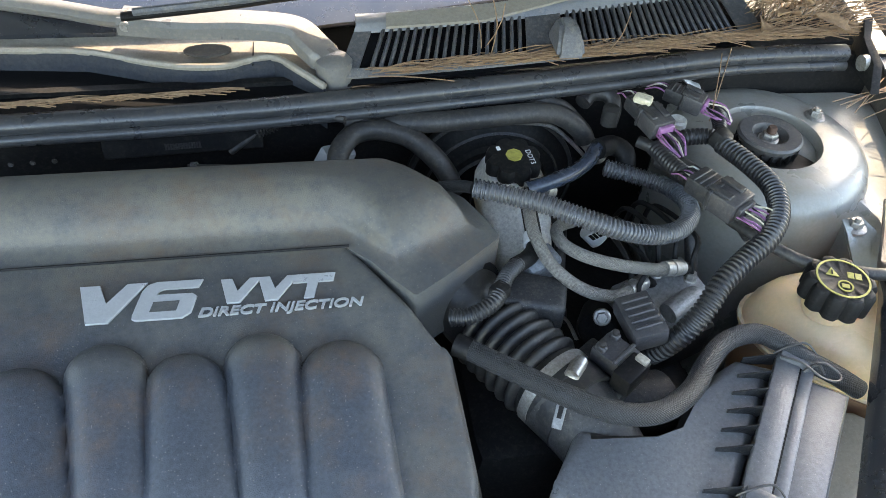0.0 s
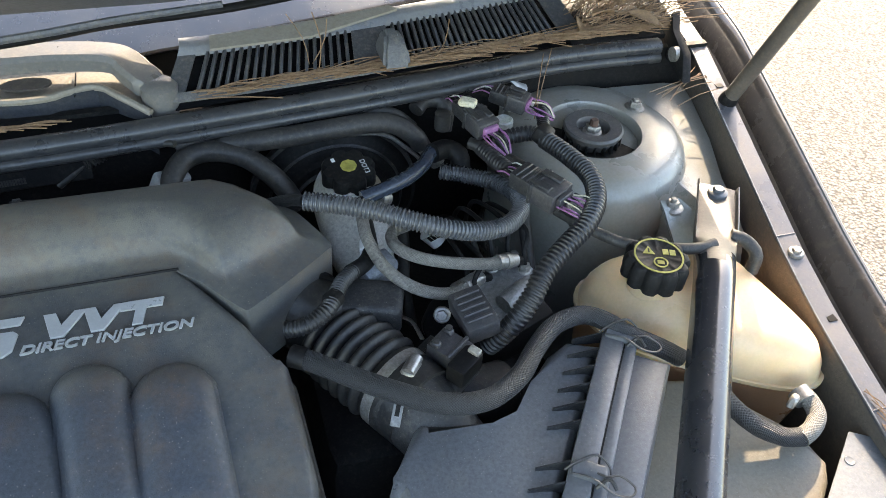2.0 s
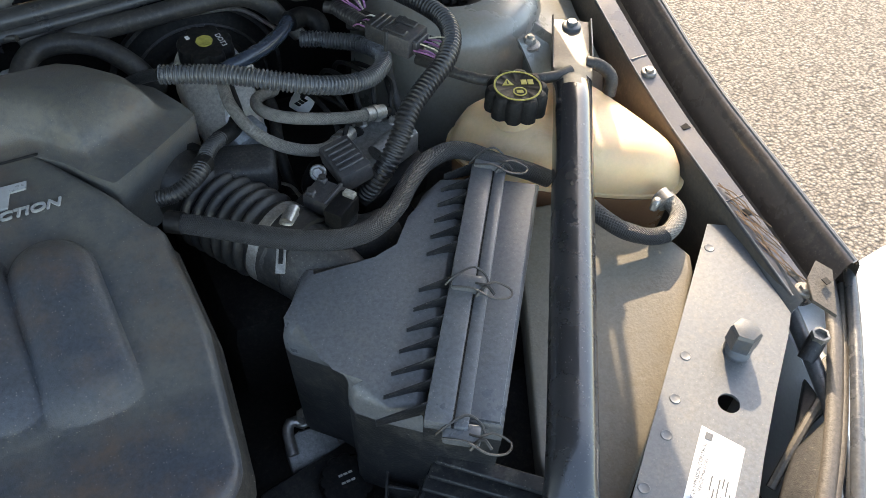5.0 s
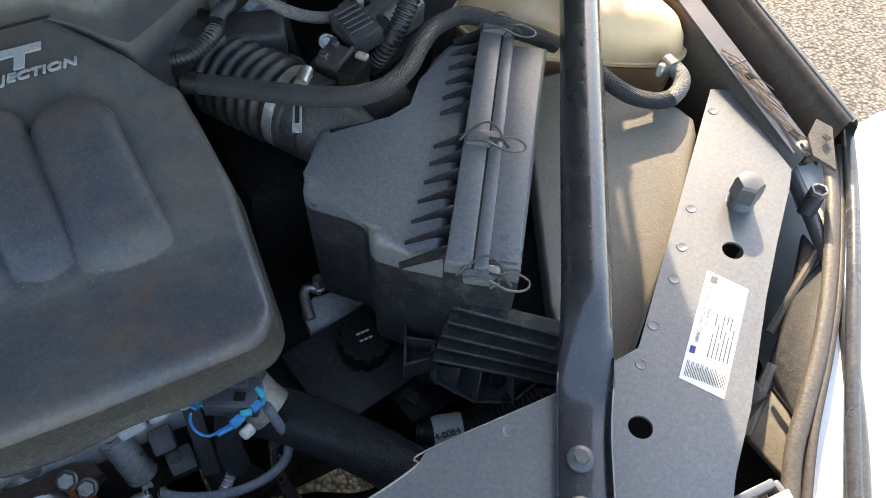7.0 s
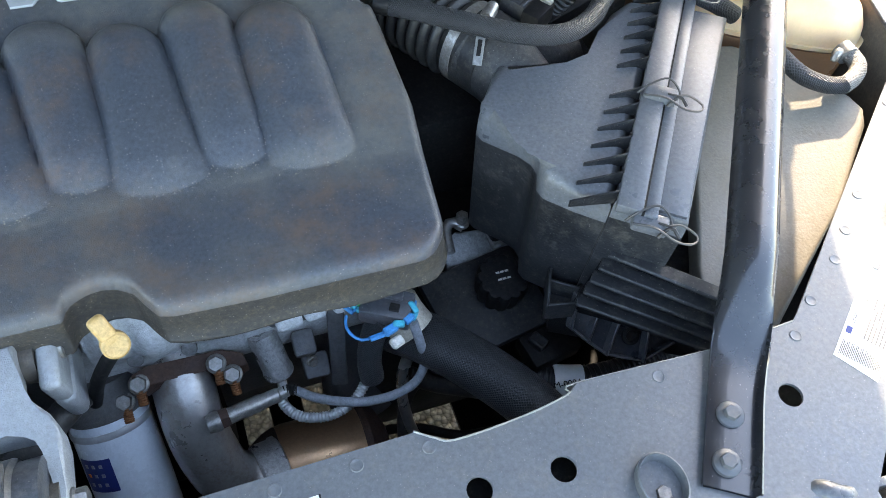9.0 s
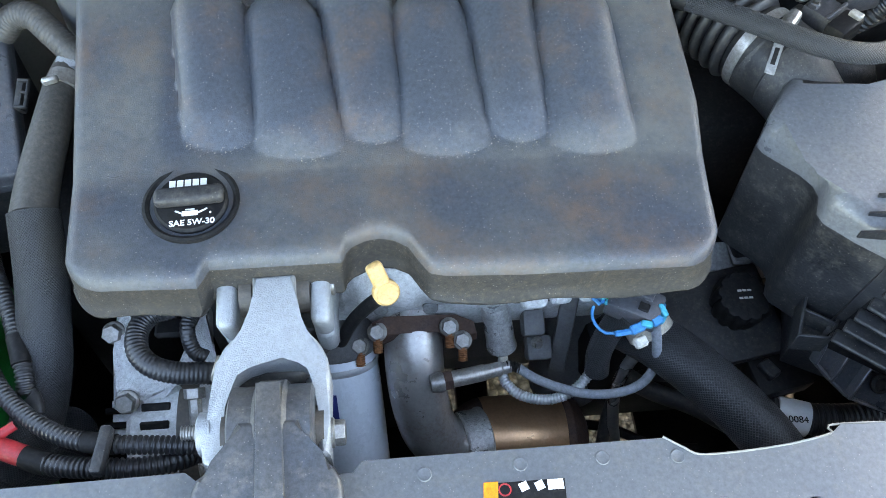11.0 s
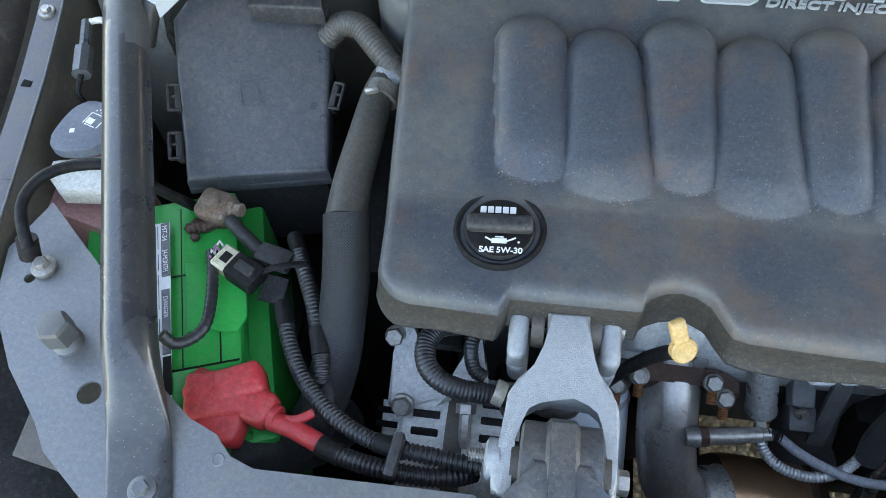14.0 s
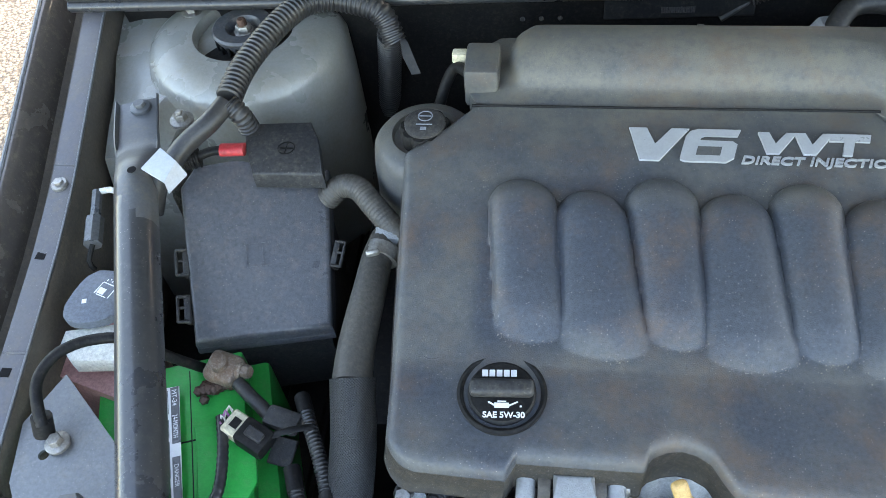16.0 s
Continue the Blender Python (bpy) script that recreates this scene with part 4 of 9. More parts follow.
# rear hump over the intake
low = [(-0.303, -0.160), (0.088, -0.160), (0.139, -0.232), (0.232, -0.163), (0.205, -0.105), (0.150, -0.055), (-0.285, -0.050), (-0.310, -0.10)]
crease = [(-0.264, -0.142), (0.087, -0.142), (0.127, -0.193), (0.205, -0.150), (0.188, -0.105), (0.143, -0.060), (-0.262, -0.057), (-0.272, -0.10)]
flank = [(-0.257, -0.133), (0.084, -0.133), (0.125, -0.179), (0.194, -0.143), (0.180, -0.107), (0.139, -0.066), (-0.255, -0.063), (-0.264, -0.10)]
crown = [(-0.245, -0.117), (0.078, -0.117), (0.120, -0.158), (0.178, -0.135), (0.167, -0.110), (0.131, -0.074), (-0.243, -0.071), (-0.251, -0.096)]
ridge = [(-0.222, -0.101), (0.067, -0.101), (0.113, -0.136), (0.156, -0.126), (0.151, -0.112), (0.119, -0.085), (-0.220, -0.083), (-0.229, -0.092)]


def rounded(ring, cut, times=2):
    """The ring with its corners cut back, evenly all round."""
    for _ in range(times):
        ring = [q for a, b in zip(ring, ring[1:] + ring[:1]) for q in ((a[0] + (b[0] - a[0]) * cut, a[1] + (b[1] - a[1]) * cut), (b[0] + (a[0] - b[0]) * cut, b[1] + (a[1] - b[1]) * cut))]
        cut = 0.3
    return ring


HUMP = [(low, 0.84), (low, 0.917), (low, 0.9205), (crease, 0.9262), (flank, 0.941), (crown, 0.9525), (ridge, 0.9568)]
rows = [[Vector((x, y, z)) for x, y in rounded(ring, 0.06)] for ring, z in HUMP]
fine = rows[:3]
for k in range(2, 6):
    p, a, b, q = rows[max(k - 1, 2)], rows[k], rows[k + 1], rows[min(k + 2, 6)]
    for step in range(1, 7):
        t = step / 6
        fine.append([0.5 * (2 * a[i] + (b[i] - p[i]) * t + (2 * p[i] - 5 * a[i] + 4 * b[i] - q[i]) * t * t + (3 * a[i] - p[i] - 3 * b[i] + q[i]) * t ** 3) for i in range(len(a))])
bm = loft(B(), fine)
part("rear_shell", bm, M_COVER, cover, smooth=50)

# power steering reservoir bulge and cap
bm = lathe(B(), [(0.058, 0.80), (0.057, 0.87), (0.054, 0.893), (0.047, 0.902), (0.035, 0.905), (0.033, 0.900), (0.01, 0.899)], pose(-0.345, -0.185, 0), 40)
part("reservoir_neck", bm, M_COVER, cover)

# ---- air cleaner box ----
air = thing("air_filter_box", "dusty black plastic air filter housing with wire clips", "air filter box", (0.4, -0.43, 0.7))
# ---- coolant tank ----
tank = thing("coolant_tank", "translucent cream plastic coolant tank with black cap", "coolant tank", (0.58, -0.28, 0.7))
outl = [(0.495, -0.20), (0.50, -0.245), (0.525, -0.285), (0.57, -0.315), (0.625, -0.352), (0.672, -0.372), (0.700, -0.362), (0.706, -0.33), (0.695, -0.27), (0.680, -0.20), (0.65, -0.175), (0.53, -0.172)]
for _ in range(2):
    outl = [q for a, b in zip(outl, outl[1:] + outl[:1]) for q in ((a[0] * 0.75 + b[0] * 0.25, a[1] * 0.75 + b[1] * 0.25), (a[0] * 0.25 + b[0] * 0.75, a[1] * 0.25 + b[1] * 0.75))]
outl = [(0.60 + (x - 0.60) * 1.035, -0.268 + (y + 0.268) * 1.035) for x, y in outl]
rings = []
for z, k in ((0.8115, 0.98), (0.8125, 1.035), (0.817, 1.035), (0.8175, 1.0), (0.835, 0.97), (0.852, 0.90), (0.863, 0.78), (0.868, 0.6)):
    rings.append([(0.60 + (x - 0.60) * k, -0.268 + (y + 0.268) * k, z) for x, y in outl])
bm = loft(B(), rings)
part("tank_body", bm, M_TANK, tank, smooth=60)
part("lower_half", loft(B(), [[(0.60 + (x - 0.60) * k, -0.268 + (y + 0.268) * k, z) for x, y in outl] for z, k in ((0.808, 0.985), (0.76, 0.96), (0.70, 0.90))]), M_TANKLOW, tank, "brown-stained lower half", smooth=60)
part("neck", lathe(B(), [(0.024, 0.84), (0.024, 0.884)], pose(0.55, -0.242, 0), 24), M_TANK, tank)
part("cap", lathe(B(), [(0.030, 0.880), (0.034, 0.883), (0.034, 0.904), (0.031, 0.909), (0.027, 0.910), (0.026, 0.9095), (0.005, 0.9095)], pose(0.55, -0.242, 0), 80, 10, 0.005), M_DARK, tank, "black ribbed pressure cap")

# ---- battery and fuse box ----
batt = thing("battery", "green car battery with corroded terminal and white label", "battery", (-0.545, -0.48, 0.57))
BM = pose(-0.546, -0.510, 0.572, 0, 0, 18.5)


def boxm(bm, m, c, s, bev=0.003, seg=2):
    """A rounded box in the frame of pose m."""
    t = m @ Matrix.Translation(c)
    return box(bm, t.translation, s, t.to_3x3().to_4x4(), bev, seg)


part("case", boxm(B(), BM, (0, 0, 0.085), (0.170, 0.255, 0.17), 0.006), M_GREEN, batt)
part("lid", boxm(B(), BM, (-0.008, 0.0, 0.186), (0.145, 0.250, 0.030), 0.004), M_GREEN, batt)

fuse = thing("fuse_box", "dusty dark plastic underhood fuse box with slanted lid", "fuse box", (-0.52, -0.28, 0.7))
ft = [(-0.602, -0.239, 0.872), (-0.590, -0.212, 0.880), (-0.55, -0.205, 0.878), (-0.453, -0.194, 0.860), (-0.434, -0.342, 0.781), (-0.571, -0.374, 0.787)]
bm = plate(B(), ft, 0.022, 0.006, seg=3)
part("lid", bm, M_FUSE, fuse)
ctr = Vector((-0.52, -0.27, 0))
part("lid_rim", plate(B(), [(x - (ctr.x - x) * 0.006, y - (ctr.y - y) * 0.006, z - 0.013) for x, y, z in ft], 0.007, 0.002), M_FUSE, fuse, "raised lid rim")
part("base", loft(B(), [[(x + (ctr.x - x) * 0.10, y + (ctr.y - y) * 0.10, z - 0.02) for x, y, z in ft], [(x + (ctr.x - x) * 0.12, y + (ctr.y - y) * 0.12, 0.66) for x, y, z in ft]]), M_PLASTIC, fuse)



# ---- more builders ----
def hose(name, label, category, pts, r, mat, ribs=0.0, rib=0.0, seg=14, group="", step=0.006):
    """A loose hose or cable as a thing of its own."""
    h = thing(name, label, category, pts[0], group)
    part("sleeve" if ribs else "tube", tube(B(), pts, r, seg, step, ribs, rib), mat, h)
    if name == "corrugated_conduit":
        line = spline(pts, 0.006)
        for k in (0, len(line) * 2 // 3):
            part("tape_wrap", tube(B(), line[k:k + 5], r + 0.0006, seg), M_DARK, h, "black tape wrap")
    return h


def word(name, text, size, m, mat, parent, depth=0.0006, shear=0.0, bold=0.0, sx=1.0):
    """Raised lettering in the built-in font, as a mesh."""
    c = bpy.data.curves.new(name, "FONT")
    c.body, c.size, c.extrude, c.shear, c.offset = text, size, depth, shear, bold
    tmp = bpy.data.objects.new(name, c)
    me = bpy.data.meshes.new_from_object(tmp)
    bpy.data.objects.remove(tmp)
    me.transform(m @ Matrix.Diagonal((sx, 1, 1, 1)))
    me.materials.append(mat)
    ob = new(name, me)
    ob.parent = parent
    ob.matrix_parent_inverse = Matrix() if parent.parent else Matrix.Translation(-parent.location)
    return ob


def bars(bm, m, rows, pitch, h, lengths):
    """Plain bars in place of small print, on the plane of m."""
    for i in range(rows):
        x = 0.0
        for k, ln in enumerate(lengths[i % len(lengths)]):
            t = m @ Matrix.Translation((x + ln / 2, -i * pitch, 0))
            box(bm, t.translation, (ln, h, 0.0003), t.to_3x3().to_4x4(), 0)
            x += ln * 1.25
    return bm


def along(a, b, up=(0, 0, 1)):
    """A pose at a whose x axis runs to b and whose z is near up."""
    x = (Vector(b) - Vector(a)).normalized()
    y = Vector(up).cross(x).normalized()
    z = x.cross(y)
    return Matrix.Translation(a) @ Matrix((x, y, z)).transposed().to_4x4()


# ---- engine cover: lettering and oil cap ----
slope = math.degrees(math.atan2(cover_base(0, -0.19) - cover_base(0, -0.2285), 0.0385))
BASE = Matrix.Translation((-0.157, -0.2285, cover_base(0, -0.2285) + 0.0012)) @ pose(0, 0, 0, slope, 0, -0.6)


def glyphs(m, text, h, w, stroke, gap, slant, thick=0.0022):
    """Square italic letters built from bevelled bars, on the plane of m."""
    bm, x0 = B(), 0.0

    def poly(pts):
        plate(bm, [m @ Vector((x0 + x * w + slant * y * h, y * h, thick)) for x, y in pts], thick, 0.0003, tuple(m.to_3x3() @ Vector((0, 0, -1))), 1)

    k, v = stroke / w, stroke / h
    for ch in text:
        if ch == "V":
            poly([(0, 1), (k * 1.15, 1), (0.5 + k * 0.05, v * 1.3), (1 - k * 1.15, 1), (1, 1), (0.5 + k * 0.62, 0), (0.5 - k * 0.62, 0)])
        elif ch == "T":
            poly([(0, 1), (1, 1), (1, 1 - v), (0.5 + k * 0.5, 1 - v), (0.5 + k * 0.5, 0), (0.5 - k * 0.5, 0), (0.5 - k * 0.5, 1 - v), (0, 1 - v)])
        elif ch == "6":
            poly([(0.20, 1), (1, 1), (0.97, 0.79), (0.36, 0.79), (0.30, 0.75), (0.28, 0.64), (0.90, 0.64), (1, 0.55), (1, 0.13), (0.88, 0), (0.10, 0), (0.02, 0.05), (0, 0.14), (0, 0.76), (0.06, 0.93)])
        x0 += w + gap
    return bm


def six_hole(m, h, w, stroke, slant):
    return plate(B(), [m @ Vector((x * w + slant * y * h, y * h, 0.0027)) for x, y in ((0.28, 0.19), (0.73, 0.19), (0.73, 0.45), (0.28, 0.45))], 0.0004, 0.0, tuple(m.to_3x3() @ Vector((0, 0, -1))))


SIX = BASE @ Matrix.Translation((0.0545, 0, 0))
part("lettering", glyphs(BASE, "V", 0.039, 0.056, 0.0145, 0, 0.26), M_SILVER, cover, smooth=25)
part("lettering", glyphs(SIX, "6", 0.039, 0.0485, 0.0125, 0, 0.26), M_SILVER, cover, smooth=25)
part("letter_hole", six_hole(SIX, 0.039, 0.0485, 0.0125, 0.26), M_COVER, cover)
part("lettering", glyphs(BASE @ Matrix.Translation((0.1215, 0.0115, 0)), "VVT", 0.0255, 0.0353, 0.0088, -0.003, 0.26), M_SILVER, cover, smooth=25)
word("lettering", "DIRECT INJECTION", 0.0122, BASE @ Matrix.Translation((0.1095, 0.0, 0.001)), M_SILVER, cover, 0.0012, 0.25, 0.00022, 1.33)
part("seam", tube(B(), [(-0.30, -0.1625, 0.9215), (-0.10, -0.1625, 0.9215), (0.086, -0.1625, 0.9215)], 0.0013, 6, 0.05), M_DARK, cover, "dark joint between the shells")
part("cap_well", lathe(B(), [(0.037, 0.859), (0.0375, 0.8645), (0.035, 0.8655), (0.0325, 0.864), (0.0315, 0.861), (0.01, 0.861)], pose(-0.2525, -0.4515, 0), 48), M_DARK, cover, "dark recessed ring round the oil cap")
OC = pose(-0.2525, -0.4515, 0.8625, 2, 0, 3)
oil = thing("oil_filler_cap", "black plastic oil filler cap with white print", "oil cap", (-0.2525, -0.4515, 0.862))
part("disc", lathe(B(), [(0.0285, -0.002), (0.0285, 0.002), (0.0265, 0.0042), (0.01, 0.0046)], OC, 48), M_DARK, oil)
part("grip", boxm(B(), OC, (0, 0.001, 0.0085), (0.053, 0.0145, 0.011), 0.004, 3), M_PLASTIC, oil)
part("mark", bars(B(), OC @ Matrix.Translation((-0.0165, 0.0165, 0.0049)), 1, 0.01, 0.0062, [[0.0048, 0.0048, 0.0048, 0.0048, 0.0048]]), M_WHITE, oil, "white printed mark")
word("print", "SAE 5W-30", 0.0072, OC @ Matrix.Translation((-0.0155, -0.0235, 0.0049)), M_WHITE, oil, 0.0001, 0, 0.0002)
bm = B()
boxm(bm, OC, (0, -0.0128, 0.005), (0.012, 0.0045, 0.0004), 0, 1)
boxm(bm, OC @ pose(0.009, -0.0115, 0.005, 0, 0, 25), (0, 0, 0), (0.009, 0.0013, 0.0004), 0, 1)
boxm(bm, OC @ pose(-0.0085, -0.0112, 0.005, 0, 0, -30), (0, 0, 0), (0.006, 0.0013, 0.0004), 0, 1)
boxm(bm, OC, (0, -0.0092, 0.005), (0.007, 0.001, 0.0004), 0, 1)
lathe(bm, [(0.0009, 0), (0.0009, 0.0004)], OC @ pose(0.0155, -0.0135, 0.0048), 10)
part("oil_can_sign", bm, M_WHITE, oil)
part("mould_mark", lathe(B(), [(0.0095, 0), (0.0095, 0.0005), (0.0085, 0.0005), (0.0085, 0)], pose(-0.315, -0.415, 0.8648), 28, caps=False), M_COVER, cover)

# power steering cap
psc = thing("power_steering_cap", "black ribbed power steering cap with white symbols", "fluid cap", (-0.345, -0.187, 0.9))
part("rim", lathe(B(), [(0.026, 0.899), (0.0265, 0.912), (0.0245, 0.9165), (0.02, 0.917), (0.005, 0.9165)], pose(-0.345, -0.187, 0), 72, 9, 0.003), M_DARK, psc)
part("top", lathe(B(), [(0.0205, 0.916), (0.0205, 0.9205), (0.0185, 0.922), (0.005, 0.922)], pose(-0.345, -0.187, 0), 40), M_PLASTIC, psc)
bm = lathe(B(), [(0.0075, 0.9221), (0.0075, 0.9225), (0.0065, 0.9225), (0.0065, 0.9221)], pose(-0.345, -0.180, 0), 24, caps=False)
box(bm, (-0.345, -0.180, 0.9224), (0.012, 0.0012, 0.0004), bev=0)
box(bm, (-0.345, -0.192, 0.9224), (0.016, 0.0012, 0.0004), bev=0)
box(bm, (-0.345, -0.198, 0.9224), (0.006, 0.004, 0.0004), bev=0)
part("print", bm, M_WIRE, psc)

# rear left of the cover: coil bracket and connector
part("corner_block", box(B(), (-0.292, -0.118, 0.925), (0.035, 0.05, 0.045), bev=0.004), M_COVER, cover)
cl = hose("coil_lead", "black taped lead with cream plug beside the engine cover", "wire", [(-0.302, -0.127, 0.930), (-0.322, -0.101, 0.920), (-0.334, -0.103, 0.900), (-0.341, -0.111, 0.880), (-0.352, -0.114, 0.850)], 0.006, M_DARK)
part("plug", box(B(), (-0.318, -0.095, 0.93), (0.016, 0.012, 0.012), bev=0.002), M_CREAM, cl)

# ---- cowl details ----
seal = thing("hood_seal", "black rubber weatherstrip along the cowl edge", "weatherstrip", (0, 0.045, 0.94))
SEAL = [(-0.80, 0.010, 0.937), (-0.50, 0.020, 0.937), (-0.248, 0.031, 0.937), (-0.027, 0.039, 0.937), (0.217, 0.060, 0.938), (0.419, 0.080, 0.940), (0.55, 0.096, 0.942), (0.64, 0.100, 0.942), (0.725, 0.099, 0.941)]
part("strip", tube(B(), SEAL, 0.0135, 14, 0.012, flat=0.8), M_SEAL, seal)
part("lip", tube(B(), [(x, y - 0.010, z - 0.012) for x, y, z in SEAL], 0.007, 10, 0.012), M_SEAL, seal)
fw = thing("firewall_insulation", "dark felt firewall insulation with pressed tag", "insulation", (0, 0.06, 0.8))
rings = []
for i in range(33):
    x = -0.75 + 1.45 * i / 32
    y = ease(x, [(p[0], p[1]) for p in SEAL]) + 0.006
    rings.append([(x, y, 0.932), (x, y + 0.004, 0.91), (x, y + 0.012 + 0.004 * math.sin(i * 1.7), 0.86), (x, y + 0.02, 0.78), (x, y + 0.02, 0.40), (x, y + 0.03, 0.40), (x, y + 0.03, 0.932)])
part("mat", loft(B(), rings), M_DARK, fw)
TAG = along((-0.155, 0.037, 0.895), (0.02, 0.043, 0.897), (0, -1, 0.25))
part("tag_plate", boxm(B(), TAG, (0.075, 0, -0.001), (0.17, 0.024, 0.002), 0.001, 1), M_DARK, fw, "dark stamped plate")
part("tag_print", bars(B(), TAG @ Matrix.Translation((0.055, -0.002, 0.0012)), 1, 0.01, 0.007, [[0.0022] * 14]), M_PLASTIC, fw)
for k in range(3):
    part("rivet", lathe(B(), [(0.003, 0), (0.0025, 0.0015)], TAG @ Matrix.Translation((-0.06 - 0.022 * k, -0.008, 0)), 10), M_PLASTIC, fw)

# slotted grille: bottom and top edges, then one bar between each two slots
def grille_at(u, v):
    a = Vector((0.108 + 0.50 * u, 0.0735 + 0.055 * max(u, 0.0) ** 1.4, 0.9555 + 0.002 * u))
    b = Vector((0.132 + 0.455 * u, 0.122 + 0.075 * max(u, 0.0) ** 1.3, 0.988))
    return a.lerp(b, v)


rings = []
for u in (i / 24 - 0.03 for i in range(26)):
    e0, e1 = grille_at(u, 0.80), grille_at(u, 0.94)
    back = Vector((0, 0.020, 0.0005))
    rings.append([e0, e0 + Vector((0, 0, 0.0025)), e1 + Vector((0, -0.001, 0.0035)), e1 + Vector((0, 0.002, 0.0045)), e1 + back + Vector((0, 0, 0.0045)), e1 + back + Vector((0, 0, -0.004)), e1])
# lighter than the slats: the highlight is in the colour
part("upper_edge", loft(B(), rings), M_LEDGE, cowl, "upper edge coloured pale for its sun highlight")
for nm, v0, v1 in (("lower_edge", -0.12, 0.05),):
    rings = [[grille_at(u, v0), grille_at(u, v0) + Vector((0, 0, 0.0025)), grille_at(u, v1) + Vector((0, 0, 0.0025)), grille_at(u, v1)] for u in (i / 24 - 0.03 for i in range(26))]
    part(nm, loft(B(), rings), M_COWL, cowl)
for a, b in ((-0.03, 0.012), (0.405, 0.50), (0.965, 1.03)):
    bm = B()
    q = [grille_at(a, 0.0), grille_at(b, 0.0), grille_at(b, 0.9), grille_at(a, 0.9)]
    plate(bm, [p + Vector((0, 0, 0.0022)) for p in q], 0.002, 0.0)
    part("web", bm, M_GRILLE, cowl)
# black sheet added under the slats so the slots look shaded
part("backing", plate(B(), [grille_at(-0.03, -0.1) - Vector((0, 0, 0.010)), grille_at(1.03, -0.1) - Vector((0, 0, 0.010)), grille_at(1.03, 1.1) - Vector((0, 0, 0.010)), grille_at(-0.03, 1.1) - Vector((0, 0, 0.010))], 0.002, 0.0), M_BLACK, cowl, "black sheet standing for the shade in the slots")
for lo, hi, n in ((0.03, 0.40, 18), (0.51, 0.955, 24)):
    for k in range(n):
        u = lo + (hi - lo) * (k + 0.5) / n
        a, b = grille_at(u, 0.0), grille_at(u, 0.86)
        m = along(a, b)
        bm = B()
        boxm(bm, m, ((b - a).length / 2, 0, 0.0), ((b - a).length, 0.0042, 0.006), 0.0012, 1)
        part("slat", bm, M_GRILLE, cowl)
noz = thing("washer_nozzle", "grey plastic windshield washer nozzle on the cowl", "washer nozzle", (0.357, 0.09, 0.975))
bm = loft(B(), [[(0.357 + x, 0.10 + y, 0.965) for x, y in ((-0.017, -0.032), (0.017, -0.032), (0.017, 0.022), (-0.017, 0.022))], [(0.357 + x, 0.10 + y, 0.984) for x, y in ((-0.015, -0.022), (0.015, -0.022), (0.013, 0.018), (-0.013, 0.018))], [(0.357 + x, 0.10 + y, 0.996) for x, y in ((-0.009, -0.006), (0.009, -0.006), (0.009, 0.014), (-0.009, 0.014))]])
bmesh.ops.bevel(bm, geom=list(bm.edges), offset=0.004, segments=2, affect="EDGES")
part("housing", bm, M_COWL, noz)

# left cowl tray with raised lip, drain hole and a panel joint
tray = thing("cowl_tray", "sunlit dusty beige cowl tray with raised front lip", "cowl tray", (-0.3, 0.1, 0.95))
LIP = [(-0.680, 0.190, 0.957), (-0.453, 0.165, 0.957), (-0.271, 0.143, 0.957), (-0.182, 0.134, 0.957), (-0.113, 0.108, 0.957), (-0.070, 0.096, 0.957), (-0.028, 0.095, 0.957), (-0.007, 0.104, 0.957), (0.023, 0.109, 0.957), (0.051, 0.082, 0.955), (0.077, 0.060, 0.948)]
back = [(x, max(y + 0.03, 0.172), 0.953) for x, y, z in LIP]
bm = B()
loft(bm, [[Vector(p), Vector(p) + Vector((0, 0.006, -0.004)), Vector((p[0], p[1] + 0.02, 0.949)), Vector((p[0], b[1] - 0.01, 0.9495)), Vector(b), Vector(b) + Vector((0, 0, -0.06)), Vector(p) + Vector((0, 0.03, -0.06))] for p, b in zip(LIP, back)])
part("floor", bm, M_TRAY, tray)
part("lip", tube(B(), LIP, 0.0042, 8, 0.01), M_TRAY, tray, "pale rolled lip")
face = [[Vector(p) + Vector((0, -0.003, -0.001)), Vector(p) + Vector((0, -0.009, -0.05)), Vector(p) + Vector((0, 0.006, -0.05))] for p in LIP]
# darker than the tray floor: shade put into the colour
part("front_face", loft(B(), face), M_TRAYFACE, tray, "front face of the tray, coloured dark for its shade")
HO = [(-0.050, 0.129, 0.955)]
part("drain_hole", lathe(B(), [(0.021, 0.0), (0.021, 0.0025), (0.016, 0.0015), (0.004, 0.001)], Matrix.Translation(HO[0]) @ Matrix.Diagonal((1.25, 0.6, 1, 1)), 28), M_INNER, tray, "drain hole packed with dry needles")
part("joint", box(B(), Vector(HO[0]) + Vector((0.05, -0.005, -0.0015)), (0.0015, 0.05, 0.001), bev=0), M_DARK, tray)

# windshield, dark band and wiper
ws = thing("windshield", "dark tinted windshield above the cowl", "windshield", (0, 0.3, 1.0))
part("glass", plate(B(), [(-0.75, 0.205, 0.985), (0.70, 0.245, 0.99), (0.68, 1.0, 1.42), (-0.68, 1.0, 1.42)], 0.005, 0.0), M_GLASS, ws)
part("lower_band", plate(B(), [(-0.75, 0.176, 0.957), (0.06, 0.170, 0.958), (0.10, 0.158, 0.970), (0.25, 0.165, 0.976), (0.60, 0.215, 0.986), (0.72, 0.26, 0.998), (-0.75, 0.235, 1.006)], 0.004, 0.001), M_BRACE, ws, "black ceramic band")
part("dashboard", plate(B(), [(-0.7, 0.26, 0.96), (0.7, 0.28, 0.96), (0.7, 1.0, 0.98), (-0.7, 1.0, 0.98)], 0.02, 0.0), M_DARK, ws)
